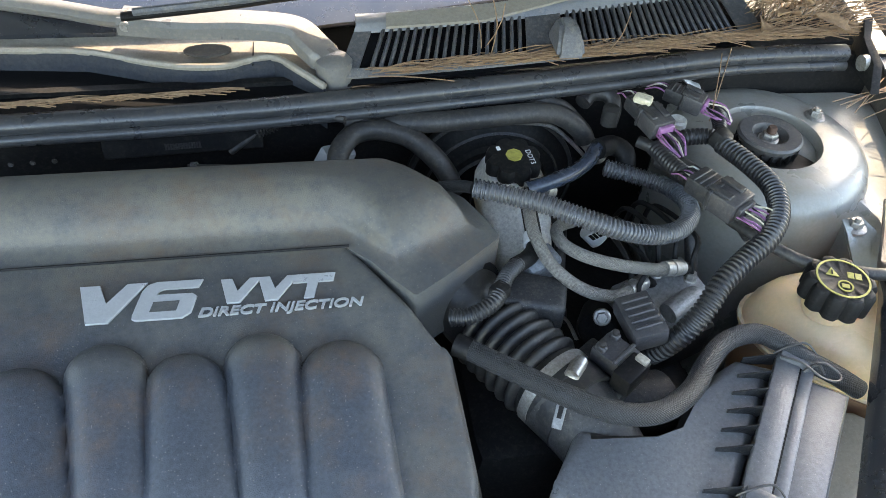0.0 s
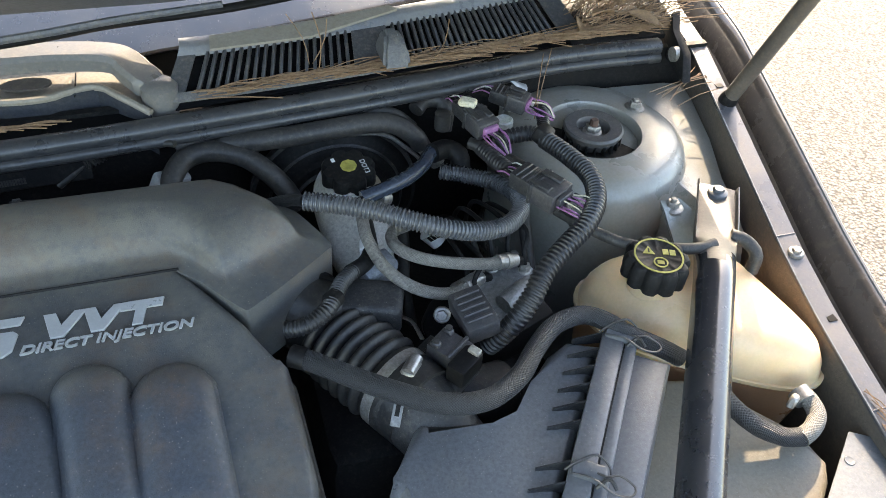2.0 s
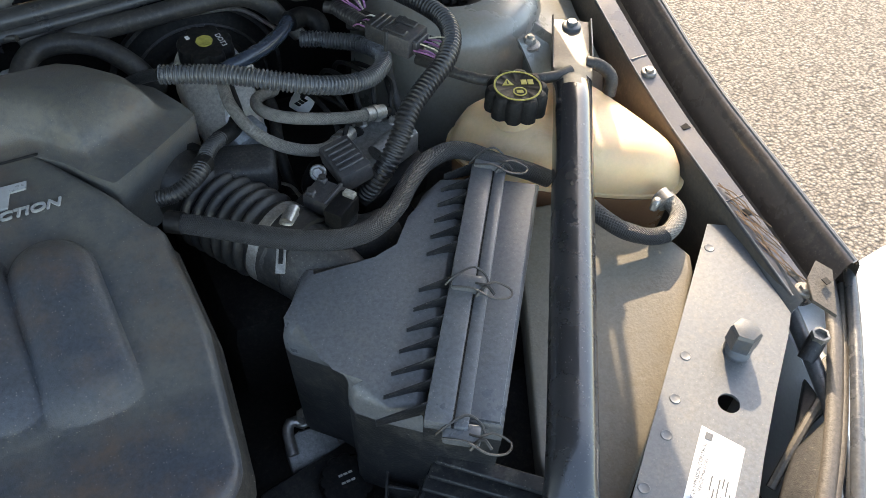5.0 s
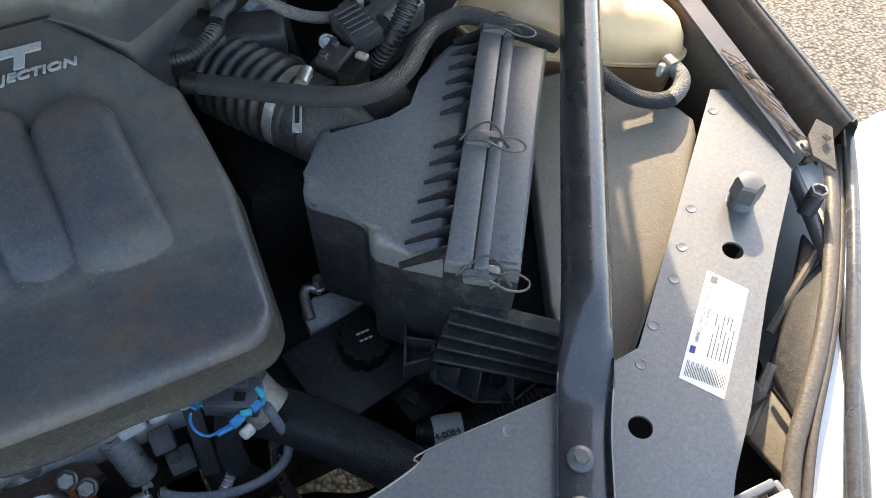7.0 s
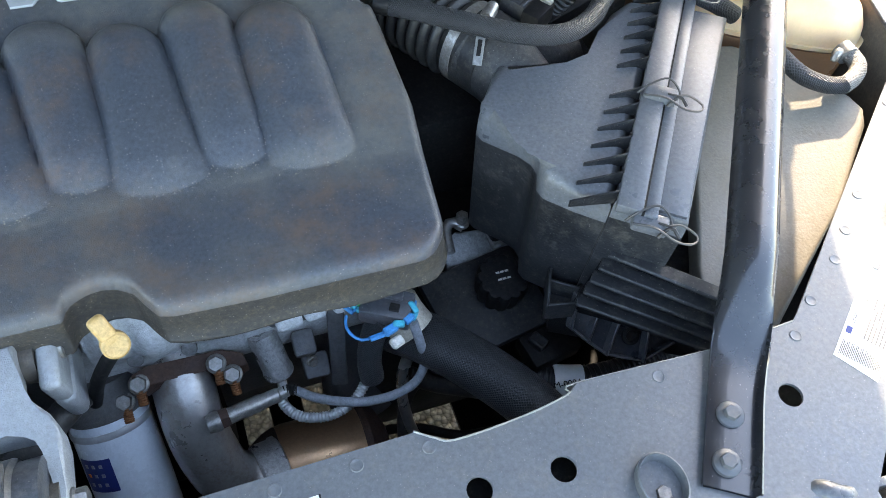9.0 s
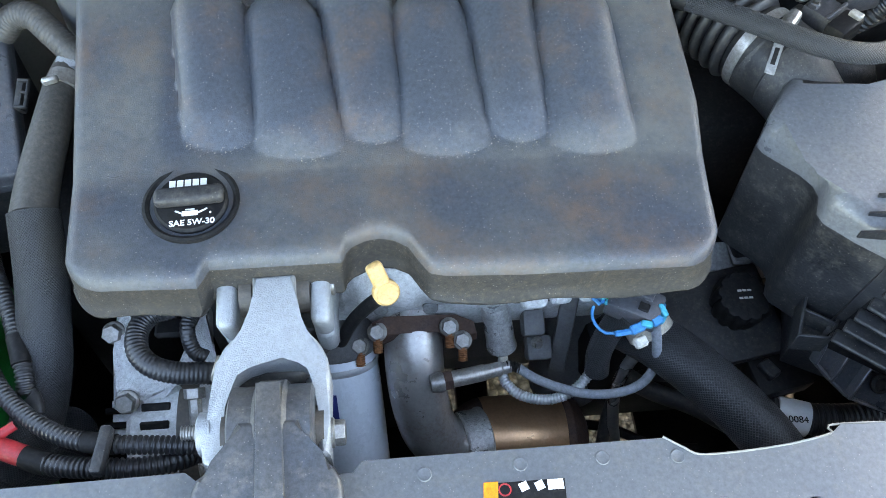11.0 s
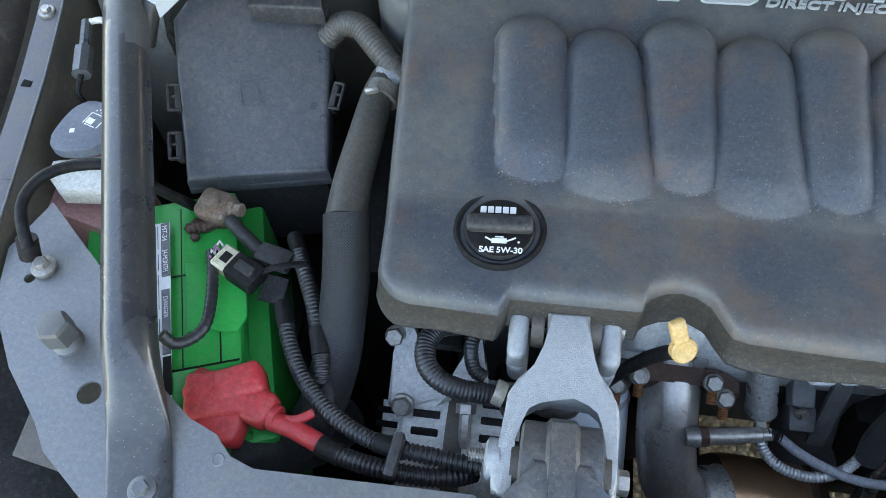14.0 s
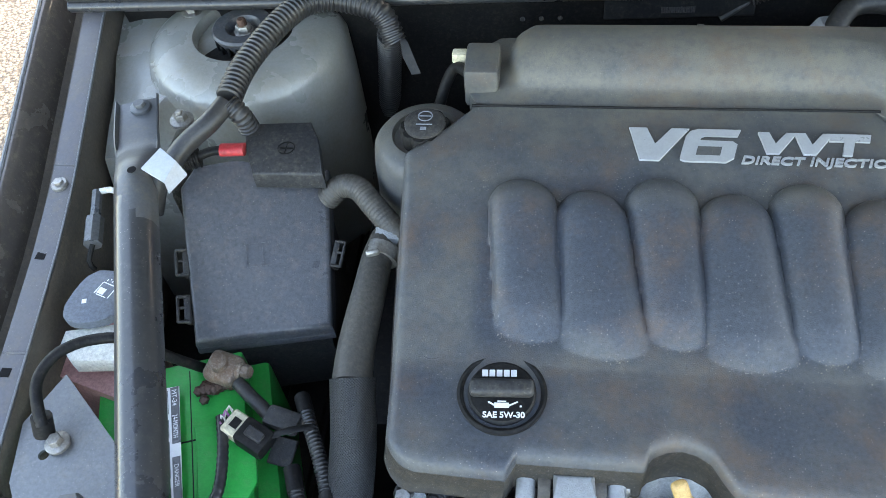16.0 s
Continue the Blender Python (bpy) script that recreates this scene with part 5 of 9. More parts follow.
part("vent_strip", bars(B(), along((0.215, 0.226, 0.990), (0.394, 0.248, 0.990)), 1, 0.01, 0.008, [[0.05, 0.05, 0.05]]), M_SILVER, ws)
part("pale_strip", plate(B(), [(0.149, 0.107, 0.992), (0.151, 0.128, 0.997), (0.247, 0.135, 0.999), (0.368, 0.160, 1.000), (0.378, 0.156, 0.996), (0.263, 0.114, 0.993)], 0.003, 0.0), M_TRAY, ws, "pale beige strip along the glass edge")
wip = thing("wiper_arm", "grey-black painted windshield wiper arm on its pivot", "wiper", (0.09, 0.09, 0.96))
W = [(0.089, 0.085, 0.962), (0.068, 0.113, 0.970), (0.047, 0.135, 0.978), (-0.008, 0.145, 0.981), (-0.070, 0.149, 0.981), (-0.141, 0.163, 0.981)]
bm = B()
rings = []
wl = spline(W, 0.006)
for i, c in enumerate(wl):
    t = (wl[min(i + 1, len(wl) - 1)] - wl[max(i - 1, 0)]).normalized()
    sd = t.cross(Vector((0, 0, 1))).normalized()
    k = 0.019 * (0.86 if i < 3 else 1.0)
    rings.append([c + sd * k - Vector((0, 0, 0.011)), c + sd * k + Vector((0, 0, 0.002)), c + sd * k * 0.75 + Vector((0, 0, 0.0075)), c - sd * k * 0.75 + Vector((0, 0, 0.0075)), c - sd * k + Vector((0, 0, 0.002)), c - sd * k - Vector((0, 0, 0.011))])
part("arm", loft(bm, rings), M_WIPER, wip)
W2 = [(-0.135, 0.160, 0.981), (-0.157, 0.166, 0.980), (-0.213, 0.185, 0.982), (-0.274, 0.199, 0.986), (-0.368, 0.229, 0.990)]
part("blade_link", tube(B(), W2, 0.014, 10, 0.02, flat=0.7), M_WIPER, wip)
part("blade_beam", tube(B(), [(-0.133, 0.130, 1.000), (-0.022, 0.138, 1.006), (0.051, 0.148, 1.010), (0.171, 0.155, 1.014), (0.280, 0.177, 1.016)], 0.008, 10, 0.02, flat=0.6), M_DARK, wip, "black wiper blade")
part("blade_spine", tube(B(), [(-0.120, 0.128, 1.006), (-0.015, 0.134, 1.013), (0.057, 0.143, 1.017), (0.171, 0.154, 1.020)], 0.0045, 8, 0.02), M_COWL, wip)
part("pivot", lathe(B(), [(0.019, 0.925), (0.021, 0.955), (0.020, 0.966), (0.014, 0.971)], pose(*W[0][:2], 0), 28), M_WIPER, wip)
part("hinge_pin", lathe(B(), [(0.006, -0.004), (0.006, 0.004)], Matrix.Translation(Vector(W2[0]) + Vector((0, -0.014, 0))) @ pose(0, 0, 0, 90, 0, 0), 14), M_STEEL, wip)

# hood hinge bracket
hinge = part("hinge", plate(B(), [(0.728, 0.03, 0.925), (0.735, 0.055, 0.952), (0.742, 0.10, 0.960), (0.752, 0.125, 0.975), (0.752, 0.135, 0.94), (0.735, 0.09, 0.928)], 0.012, 0.002, (1, 0, 0)), M_DARK, hood, "dark steel hinge bracket")
part("pivot", lathe(B(), [(0.010, -0.012), (0.010, 0.004)], pose(0.742, 0.07, 0.944, 0, 90, 0), 16), M_STEEL, hinge)

# pine needles on the cowl and in the fender channel
rnd = random.Random(4)
bm = B()


def needle(bm, p, q, sag):
    mid = (Vector(p) + Vector(q)) / 2 + Vector(sag)
    tube(bm, [p, mid, q], 0.00065, 4, 0.018)


for k in range(330):
    u = rnd.random() ** 0.8
    x = 0.12 + 0.58 * u
    y = ease(x, [(p[0], p[1]) for p in SEAL]) + 0.012 + rnd.random() * 0.010
    a = rnd.gauss(0.08, 0.10)
    ln = 0.04 + 0.06 * rnd.random()
    p = (x, y, 0.954 + 0.010 * rnd.random())
    needle(bm, p, (x + ln * math.cos(a), y + ln * math.sin(a), 0.954 + 0.014 * rnd.random()), (0, rnd.gauss(0, 0.004), 0.005 * rnd.random()))
for k in range(170):
    p = (0.60 + 0.14 * rnd.random(), 0.115 + 0.07 * rnd.random(), 0.955 + 0.022 * rnd.random())
    a = rnd.gauss(0.5, 0.35)
    ln = 0.05 + 0.06 * rnd.random()
    needle(bm, p, (p[0] + ln * math.cos(a), p[1] + ln * math.sin(a), p[2] + rnd.gauss(0.008, 0.012)), (0, 0, 0.006 * rnd.random()))
for k in range(60):
    x = -0.33 + 0.27 * rnd.random()
    y = ease(x, [(p[0], p[1]) for p in SEAL]) + 0.016 + 0.006 * rnd.random()
    needle(bm, (x, y, 0.947), (x + 0.06, y + rnd.gauss(0, 0.003), 0.949), (0, 0, 0.004))
tagged(part("pine_needles", bm, M_NEEDLE), "dry brown pine needles lying along the cowl seal", "pine needles", kind="stuff")
bm = B()
for k in range(14):
    y = -0.40 - 0.13 * rnd.random()
    x = ease(y, FLANGE_X) + 0.002 + 0.006 * rnd.random()
    z = ease(y, FLANGE_Z) + 0.003
    a = rnd.gauss(-1.38, 0.12)
    needle(bm, (x, y, z), (x + 0.05 * math.cos(a), y + 0.05 * math.sin(a), ease(y - 0.05, FLANGE_Z) + 0.004), (rnd.gauss(0, 0.003), 0, 0.003))
for k in range(10):
    needle(bm, (0.70 + rnd.gauss(0, 0.01), 0.02 + rnd.gauss(0, 0.01), 0.915), (0.77, 0.03 + rnd.gauss(0, 0.015), 0.925), (0, 0, 0.004))
tagged(part("fender_needles", bm, M_NEEDLE), "few dry pine needles caught on the fender flange", "pine needles", kind="stuff")
bm = B()
for a, b in (((0.405, 0.09, 0.955), (0.418, 0.075, 1.02)), ((0.258, 0.10, 0.965), (0.235, 0.10, 1.03)), ((0.262, 0.10, 0.965), (0.28, 0.10, 1.02)), ((0.268, 0.09, 0.965), (0.262, 0.09, 1.035))):
    needle(bm, a, b, (0.006, 0, 0))
NE = [(0.551, 0.086, 0.955), (0.504, -0.007, 0.945), (0.563, 0.089, 0.960), (0.506, -0.006, 0.925)]
needle(bm, NE[0], NE[1], (0, 0, 0.004))
needle(bm, NE[2], NE[3], (0, 0, 0.006))
tagged(part("loose_needles", bm, M_NEEDLE), "single long pine needles standing over the seal", "pine needles", kind="stuff")


def leaf(x, y, z, ln, w, turn, tilt):
    """A curled dry leaf, pointed at both ends."""
    m = pose(x, y, z, tilt, 12, turn)
    rings = []
    for i in range(9):
        u = i / 8
        half = w * math.sin(math.pi * u) ** 0.8 + 0.0004
        curl = 0.006 * math.sin(math.pi * u)
        rings.append([m @ Vector((ln * (u - 0.5), half * t, curl + 0.004 * t * t + lift)) for lift, row in ((0.0, (-1, -0.5, 0, 0.5, 1)), (0.0006, (1, 0.5, 0, -0.5, -1))) for t in row])
    ob = thing("dry_leaf", "curled dry brown leaf lying among pine needles", "leaf", (x, y, z), "dry leaves")
    part("blade", loft(B(), rings), M_NEEDLE, ob)
    return ob


for spec in ((0.612, 0.118, 0.968, 0.045, 0.011, 60, 25), (0.650, 0.128, 0.975, 0.040, 0.012, 15, -20), (0.693, 0.160, 0.985, 0.042, 0.013, 100, 30), (0.706, 0.118, 0.968, 0.050, 0.010, -35, 10), (0.672, 0.150, 0.982, 0.036, 0.011, 140, 15)):
    leaf(*spec)
hc = thing("cowl_end_cap", "glossy black plastic cap at the cowl's outer end", "cowl cap", (0.60, 0.20, 0.98))
part("shell", tube(B(), [(0.52, 0.205, 0.990), (0.565, 0.196, 0.994), (0.605, 0.192, 0.994), (0.655, 0.188, 0.988)], 0.014, 16, 0.008, flat=0.7), M_BRACE, hc)

# ---- behind the engine: heater hoses, brake booster and reservoir ----
boost = thing("brake_booster", "black round brake booster against the firewall", "brake booster", (0.27, 0.06, 0.84))
BO = pose(0.275, 0.048, 0.798, -90, 0, 0)
part("shell", lathe(B(), [(0.104, 0.05), (0.104, 0.016), (0.101, 0.008), (0.094, 0.004), (0.090, 0.0), (0.070, -0.004), (0.066, -0.010), (0.040, -0.014), (0.01, -0.015)], BO, 64), M_DARK, boost)
part("rim", lathe(B(), [(0.102, 0.006), (0.1065, 0.007), (0.1075, 0.012), (0.1065, 0.017), (0.102, 0.018)], BO, 64, caps=False), M_PLASTIC, boost, "rolled rim")
for rr, zz in ((0.084, -0.001), (0.056, -0.012)):
    part("ring", lathe(B(), [(rr - 0.003, zz + 0.001), (rr, zz - 0.0022), (rr + 0.003, zz + 0.001)], BO, 56, caps=False), M_PLASTIC, boost)
part("hub", lathe(B(), [(0.030, -0.012), (0.030, -0.026), (0.026, -0.030), (0.008, -0.030)], BO, 32), M_DARK, boost)
res = thing("brake_fluid_reservoir", "grey-white plastic brake fluid reservoir with black cap", "brake reservoir", (0.277, -0.05, 0.8))
rings = []
for c, w, d, z in (((0.277, -0.020), 0.030, 0.030, 0.886), ((0.277, -0.020), 0.034, 0.034, 0.878), ((0.277, -0.028), 0.040, 0.042, 0.868), ((0.275, -0.045), 0.041, 0.052, 0.850), ((0.277, -0.075), 0.036, 0.046, 0.825), ((0.283, -0.095), 0.028, 0.036, 0.80), ((0.287, -0.105), 0.024, 0.026, 0.77)):
    rings.append([(c[0] + w * math.copysign(abs(math.cos(a)) ** 0.6, math.cos(a)), c[1] + d * math.copysign(abs(math.sin(a)) ** 0.6, math.sin(a)), z) for a in (2 * math.pi * k / 28 for k in range(28))])
part("bottle", loft(B(), rings), M_RES, res)
BC = pose(0.277, -0.020, 0.883, 6, 0, -8)
cap = part("cap", lathe(B(), [(0.028, 0.0), (0.0315, 0.003), (0.0315, 0.016), (0.029, 0.0205), (0.020, 0.0212), (0.005, 0.021)], BC, 72, 8, 0.005), M_DARK, res, "black lobed cap")
part("emblem", lathe(B(), [(0.0095, 0.021), (0.0095, 0.0226), (0.0065, 0.0226), (0.0055, 0.0222), (0.001, 0.0222)], BC, 8), M_YELLOW, cap, "yellow brake symbol")
word("print", "DOT3", 0.0085, BC @ pose(0.0125, 0.009, 0.0212, 0, 0, -75), M_WHITE, cap, 0.0001)
part("sign", boxm(B(), BC @ pose(-0.017, 0.010, 0.0214, 0, 0, 20), (0, 0, 0), (0.004, 0.006, 0.0004), 0, 1), M_WHITE, cap)

hA = hose("heater_hose", "thick dusty black rubber heater hose", "hose", [(0.083, -0.000, 0.880), (0.088, 0.013, 0.895), (0.105, 0.032, 0.903), (0.133, 0.036, 0.905), (0.166, 0.026, 0.900), (0.191, 0.010, 0.885), (0.207, 0.001, 0.865), (0.218, -0.003, 0.840)], 0.0120, M_HOSE, seg=16, group="heater hoses")
part("clamp", lathe(B(), [(0.0150, -0.004), (0.0153, -0.003), (0.0153, 0.003), (0.0150, 0.004)], aim((0.084, 0.002, 0.882), (0.088, 0.013, 0.895)), 20), M_STEEL, hA)
hB = hose("heater_hose", "long dusty black rubber heater hose along the firewall", "hose", [(0.134, 0.049, 0.897), (0.150, 0.043, 0.907), (0.181, 0.035, 0.912), (0.226, 0.034, 0.914), (0.279, 0.036, 0.916), (0.323, 0.040, 0.914), (0.351, 0.040, 0.906), (0.372, 0.036, 0.889), (0.379, 0.035, 0.876)], 0.0120, M_HOSE, seg=16, group="heater hoses")
part("pipe_end", tube(B(), [(0.380, 0.043, 0.874), (0.390, 0.033, 0.865), (0.401, 0.028, 0.850)], 0.0095, 12), M_STEEL, hB, "bare metal pipe end")
part("bracket", tube(B(), [(0.253, 0.046, 0.898), (0.293, 0.043, 0.900), (0.334, 0.041, 0.895), (0.361, 0.035, 0.875), (0.384, 0.034, 0.850)], 0.005, 6, 0.01, flat=0.5), M_STEEL, hB, "bent steel support strap")
hC = hose("heater_hose", "black rubber hose running under the cowl seal", "hose", [(0.095, 0.042, 0.914), (0.121, 0.048, 0.916), (0.165, 0.060, 0.916), (0.218, 0.065, 0.916), (0.286, 0.069, 0.916), (0.326, 0.064, 0.915), (0.353, 0.061, 0.907), (0.377, 0.067, 0.882)], 0.0075, M_HOSE, group="heater hoses")
cab = hose("control_cable", "thin dark cable with grommet at the firewall", "cable", [(-0.032, 0.039, 0.881), (-0.008, 0.045, 0.896), (0.008, 0.049, 0.906), (0.031, 0.046, 0.916), (0.055, 0.050, 0.921), (0.096, 0.028, 0.926)], 0.0038, M_HOSE)
part("grommet", tube(B(), [(-0.001, 0.048, 0.904), (0.012, 0.049, 0.908), (0.021, 0.050, 0.912)], 0.0095, 10, 0.004, 0.004, 0.002), M_HOSE, cab)
tcl = hose("rear_tube", "dark plastic tube with clip behind the engine cover", "tube", [(-0.070, -0.018, 0.905), (-0.048, -0.020, 0.905), (-0.022, -0.023, 0.905), (0.010, -0.018, 0.900)], 0.0065, M_PLASTIC)
part("clip", tube(B(), [(-0.067, -0.018, 0.905), (-0.060, -0.018, 0.905)], 0.0085, 10), M_CONDUIT_L, tcl, "grey plastic clip")
eg = thing("coolant_outlet", "cast metal coolant outlet with clamp behind the engine", "pipe fitting", (0.087, 0.045, 0.860))
part("flange", boxm(B(), Matrix.Translation((0.079, 0.026, 0.868)) @ pose(0, 0, 0, 20, 15, 30), (0, 0, 0), (0.04, 0.02, 0.05), 0.004, 2), M_ALU, eg)
part("bolt", hexbolt(B(), (0.088, 0.015, 0.895), 0.006, 0.008, 0.008), M_STEEL, eg)

vp = hose("vacuum_pipe", "glossy blue-black plastic vacuum pipe", "pipe", [(0.281, -0.070, 0.895), (0.307, -0.064, 0.898), (0.337, -0.050, 0.898), (0.363, -0.027, 0.895), (0.379, -0.004, 0.892), (0.399, 0.007, 0.888)], 0.0085, M_VAC)
part("elbow", tube(B(), [(0.381, -0.004, 0.892), (0.402, 0.006, 0.888), (0.416, -0.002, 0.882), (0.415, -0.014, 0.870)], 0.012, 12), M_DARK, vp, "ribbed black elbow")
part("fitting", tube(B(), [(0.300, -0.069, 0.890), (0.311, -0.063, 0.885)], 0.009, 12), M_STEEL, vp)

# corrugated loop hose
loop = thing("corrugated_hose", "grey-black corrugated conduit looping over the brake lines", "hose", (0.214, -0.110, 0.935))
LOOP = [(0.213, -0.108, 0.935), (0.245, -0.121, 0.935), (0.278, -0.138, 0.935), (0.311, -0.157, 0.932), (0.346, -0.169, 0.924), (0.384, -0.167, 0.911), (0.422, -0.150, 0.898), (0.450, -0.118, 0.888), (0.457, -0.085, 0.881), (0.446, -0.055, 0.876), (0.420, -0.034, 0.874), (0.386, -0.021, 0.878)]
part("sleeve", tube(B(), LOOP, 0.0102, 18, 0, 0.0042, 0.0018), M_CONDUIT_L, loop)
part("braid", tube(B(), [(0.173, -0.075, 0.908), (0.188, -0.086, 0.920), (0.204, -0.098, 0.930), LOOP[0]], 0.0062, 14), M_SLEEVE, loop)
part("end_fitting", tube(B(), [(0.168, -0.074, 0.905), (0.176, -0.076, 0.910)], 0.0065, 12), M_STEEL, loop)

# braided air-conditioning lines
for nm, pts, e in (("braided_line", [(0.270, -0.117, 0.910), (0.269, -0.147, 0.905), (0.280, -0.183, 0.895), (0.307, -0.202, 0.880), (0.340, -0.205, 0.868), (0.367, -0.192, 0.862)], [(0.360, -0.195, 0.863), (0.383, -0.181, 0.858)]),
                   ("braided_line", [(0.324, -0.112, 0.885), (0.300, -0.128, 0.892), (0.297, -0.153, 0.896), (0.314, -0.176, 0.898), (0.347, -0.187, 0.893), (0.385, -0.186, 0.882), (0.403, -0.181, 0.876)], [(0.399, -0.183, 0.878), (0.423, -0.176, 0.870)])):
    h = hose(nm, "grey braided flexible brake line with crimped end", "hose", pts, 0.0064, M_GREYHOSE, seg=16, group="braided lines")
    part("crimp", tube(B(), e, 0.0080, 14, 0.004), M_STEEL, h, "crimped metal end")
    part("crimp_ring", tube(B(), [Vector(e[0]).lerp(Vector(e[1]), 0.4), Vector(e[0]).lerp(Vector(e[1]), 0.65)], 0.0090, 14, 0.004), M_STEEL, h)
    part("elbow", tube(B(), [e[1], Vector(e[1]) + Vector((0.010, 0.002, -0.006)), Vector(e[1]) + Vector((0.014, 0.004, -0.03))], 0.006, 10), M_DARK, h)
sl = hose("sleeved_pipe", "small corrugated hose rising past the reservoir", "hose", [(0.171, -0.237, 0.895), (0.188, -0.241, 0.900), (0.208, -0.234, 0.905), (0.218, -0.222, 0.905)], 0.0083, M_CONDUIT, 0.0036, 0.0013)
part("upper_sleeve", tube(B(), [(0.221, -0.216, 0.905), (0.232, -0.196, 0.902), (0.247, -0.177, 0.895)], 0.0080, 14, 0, 0.0036, 0.0012), M_CONDUIT, sl)
part("joint", boxm(B(), Matrix.Translation((0.219, -0.219, 0.905)) @ pose(0, 0, 0, 0, 0, 35), (0, 0, 0), (0.018, 0.016, 0.015), 0.004, 2), M_DARK, sl)
part("pipe", tube(B(), [(0.244, -0.179, 0.895), (0.261, -0.165, 0.890), (0.271, -0.150, 0.888), (0.274, -0.131, 0.890), (0.276, -0.101, 0.895), (0.280, -0.072, 0.890)], 0.0085, 14), M_DARK, sl)
part("white_band", tube(B(), [(0.270, -0.147, 0.888), (0.273, -0.133, 0.889)], 0.0094, 14), M_WHITE, sl, "white printed band")
part("sensor_body", boxm(B(), Matrix.Translation((0.275, -0.158, 0.870)) @ pose(0, 0, 0, 10, 0, 25), (0, 0, 0), (0.040, 0.026, 0.03), 0.004, 2), M_WIRE, sl, "grey sensor body")
tg = thing("paper_tag", "white printed paper tag wrapped round a line", "label", (0.361, -0.092, 0.845))
part("wrap", tube(B(), [(0.353, -0.089, 0.850), (0.366, -0.095, 0.838)], 0.013, 14, 0.004), M_WHITE, tg)
part("print", bars(B(), along(Vector((0.346, -0.114, 0.859)), Vector((0.364, -0.106, 0.859))), 1, 0.01, 0.008, [[0.004, 0.004, 0.004]]), M_DARK, tg)

# hydraulic unit with connectors
abs_u = thing("abs_unit", "aluminium anti-lock brake unit with black electronic block", "brake unit", (0.40, -0.20, 0.80))
UM = Matrix.Translation((0.403, -0.188, 0.835)) @ pose(0, 0, 0, 8, -6, 18)
part("block", boxm(B(), UM, (0, 0, 0.0), (0.090, 0.060, 0.035), 0.004, 2), M_ALU2, abs_u)
part("electronic_block", boxm(B(), UM, (0.0, -0.005, -0.05), (0.10, 0.08, 0.06), 0.006, 2), M_DARK, abs_u)
part("cover_bump", tube(B(), [(0.394, -0.223, 0.856), (0.413, -0.213, 0.858), (0.430, -0.203, 0.856)], 0.011, 12), M_ALU2, abs_u, "grey cast pipe")
for k, (dx, dy) in enumerate(((-0.030, 0.018), (-0.012, 0.020), (0.006, 0.021), (0.024, 0.016), (0.034, 0.0), (-0.034, -0.002))):
    p0 = UM @ Vector((dx, dy, 0.016))
    pl = part("port_nut", hexbolt(B(), p0, 0.006, 0.010, 0.007), M_STEEL, abs_u)
    part("brake_pipe", tube(B(), [p0 + Vector((0, 0, 0.006)), p0 + Vector((0.0, 0.008, 0.022)), p0 + Vector((-0.008 + 0.004 * k, 0.03, 0.035)), p0 + Vector((-0.01, 0.07 + 0.006 * k, 0.02)), p0 + Vector((-0.01, 0.11, -0.03))], 0.0028, 8), M_DARK, pl)
part("pump_motor", lathe(B(), [(0.022, 0.0), (0.022, 0.03), (0.019, 0.036), (0.004, 0.037)], Matrix.Translation((0.352, -0.173, 0.800)) @ pose(0, 0, 0, 70, 0, -30), 28), M_DARK, abs_u)
part("motor_bolt", hexbolt(B(), (0.333, -0.209, 0.842), 0.006, 0.008, 0.009, (-0.3, -0.7, 0.6)), M_STEEL, abs_u)
CN = along((0.336, -0.247, 0.880), (0.366, -0.244, 0.885))
con = thing("ribbed_connector", "black rectangular electrical connector with ribs", "connector", (0.352, -0.234, 0.870))
part("shell", boxm(B(), CN @ pose(0.014, -0.004, 0, 0, 0, 0), (0, 0, 0), (0.034, 0.052, 0.022), 0.003, 2), M_CLIPGREY, con)
for k in range(5):
    part("rib", boxm(B(), CN @ pose(0.014, 0.012 - 0.008 * k, 0.0125, 0, 0, 0), (0, 0, 0), (0.026, 0.003, 0.003), 0.0008, 1), M_CLIPGREY, con)
maf = thing("air_flow_sensor", "black air flow sensor plugged into the intake duct", "sensor", (0.322, -0.273, 0.860))
MF = along((0.309, -0.272, 0.875), (0.331, -0.302, 0.875))
part("body", boxm(B(), MF @ pose(0.012, 0, 0), (0, 0, 0), (0.036, 0.030, 0.020), 0.003, 2), M_CLIPGREY, maf)
part("plug", boxm(B(), MF @ pose(0.034, -0.008, 0.002), (0, 0, 0), (0.020, 0.034, 0.022), 0.003, 2), M_DARK, maf)
for o in (-0.010, 0.010):
    part("lug", boxm(B(), MF @ pose(0.002, o, 0.006), (0, 0, 0), (0.010, 0.007, 0.018), 0.0015, 1), M_CLIPGREY, maf)
    part("screw", lathe(B(), [(0.0035, 0.015), (0.0035, 0.0175), (0.0015, 0.018)], MF @ pose(0.002, o, 0), 12), M_STEELD, maf)
part("strap", boxm(B(), MF @ pose(0.020, 0, 0.0105), (0, 0, 0), (0.004, 0.032, 0.004), 0.001, 1), M_CLIPGREY, maf)
part("latch", boxm(B(), MF @ pose(0.036, 0.004, 0.014), (0, 0, 0), (0.012, 0.008, 0.006), 0.001, 1), M_CREAM2, maf, "tan latch")
part("base", boxm(B(), MF @ pose(0.010, -0.01, -0.018), (0, 0, 0), (0.060, 0.045, 0.016), 0.003, 2), M_PLASTIC, maf)

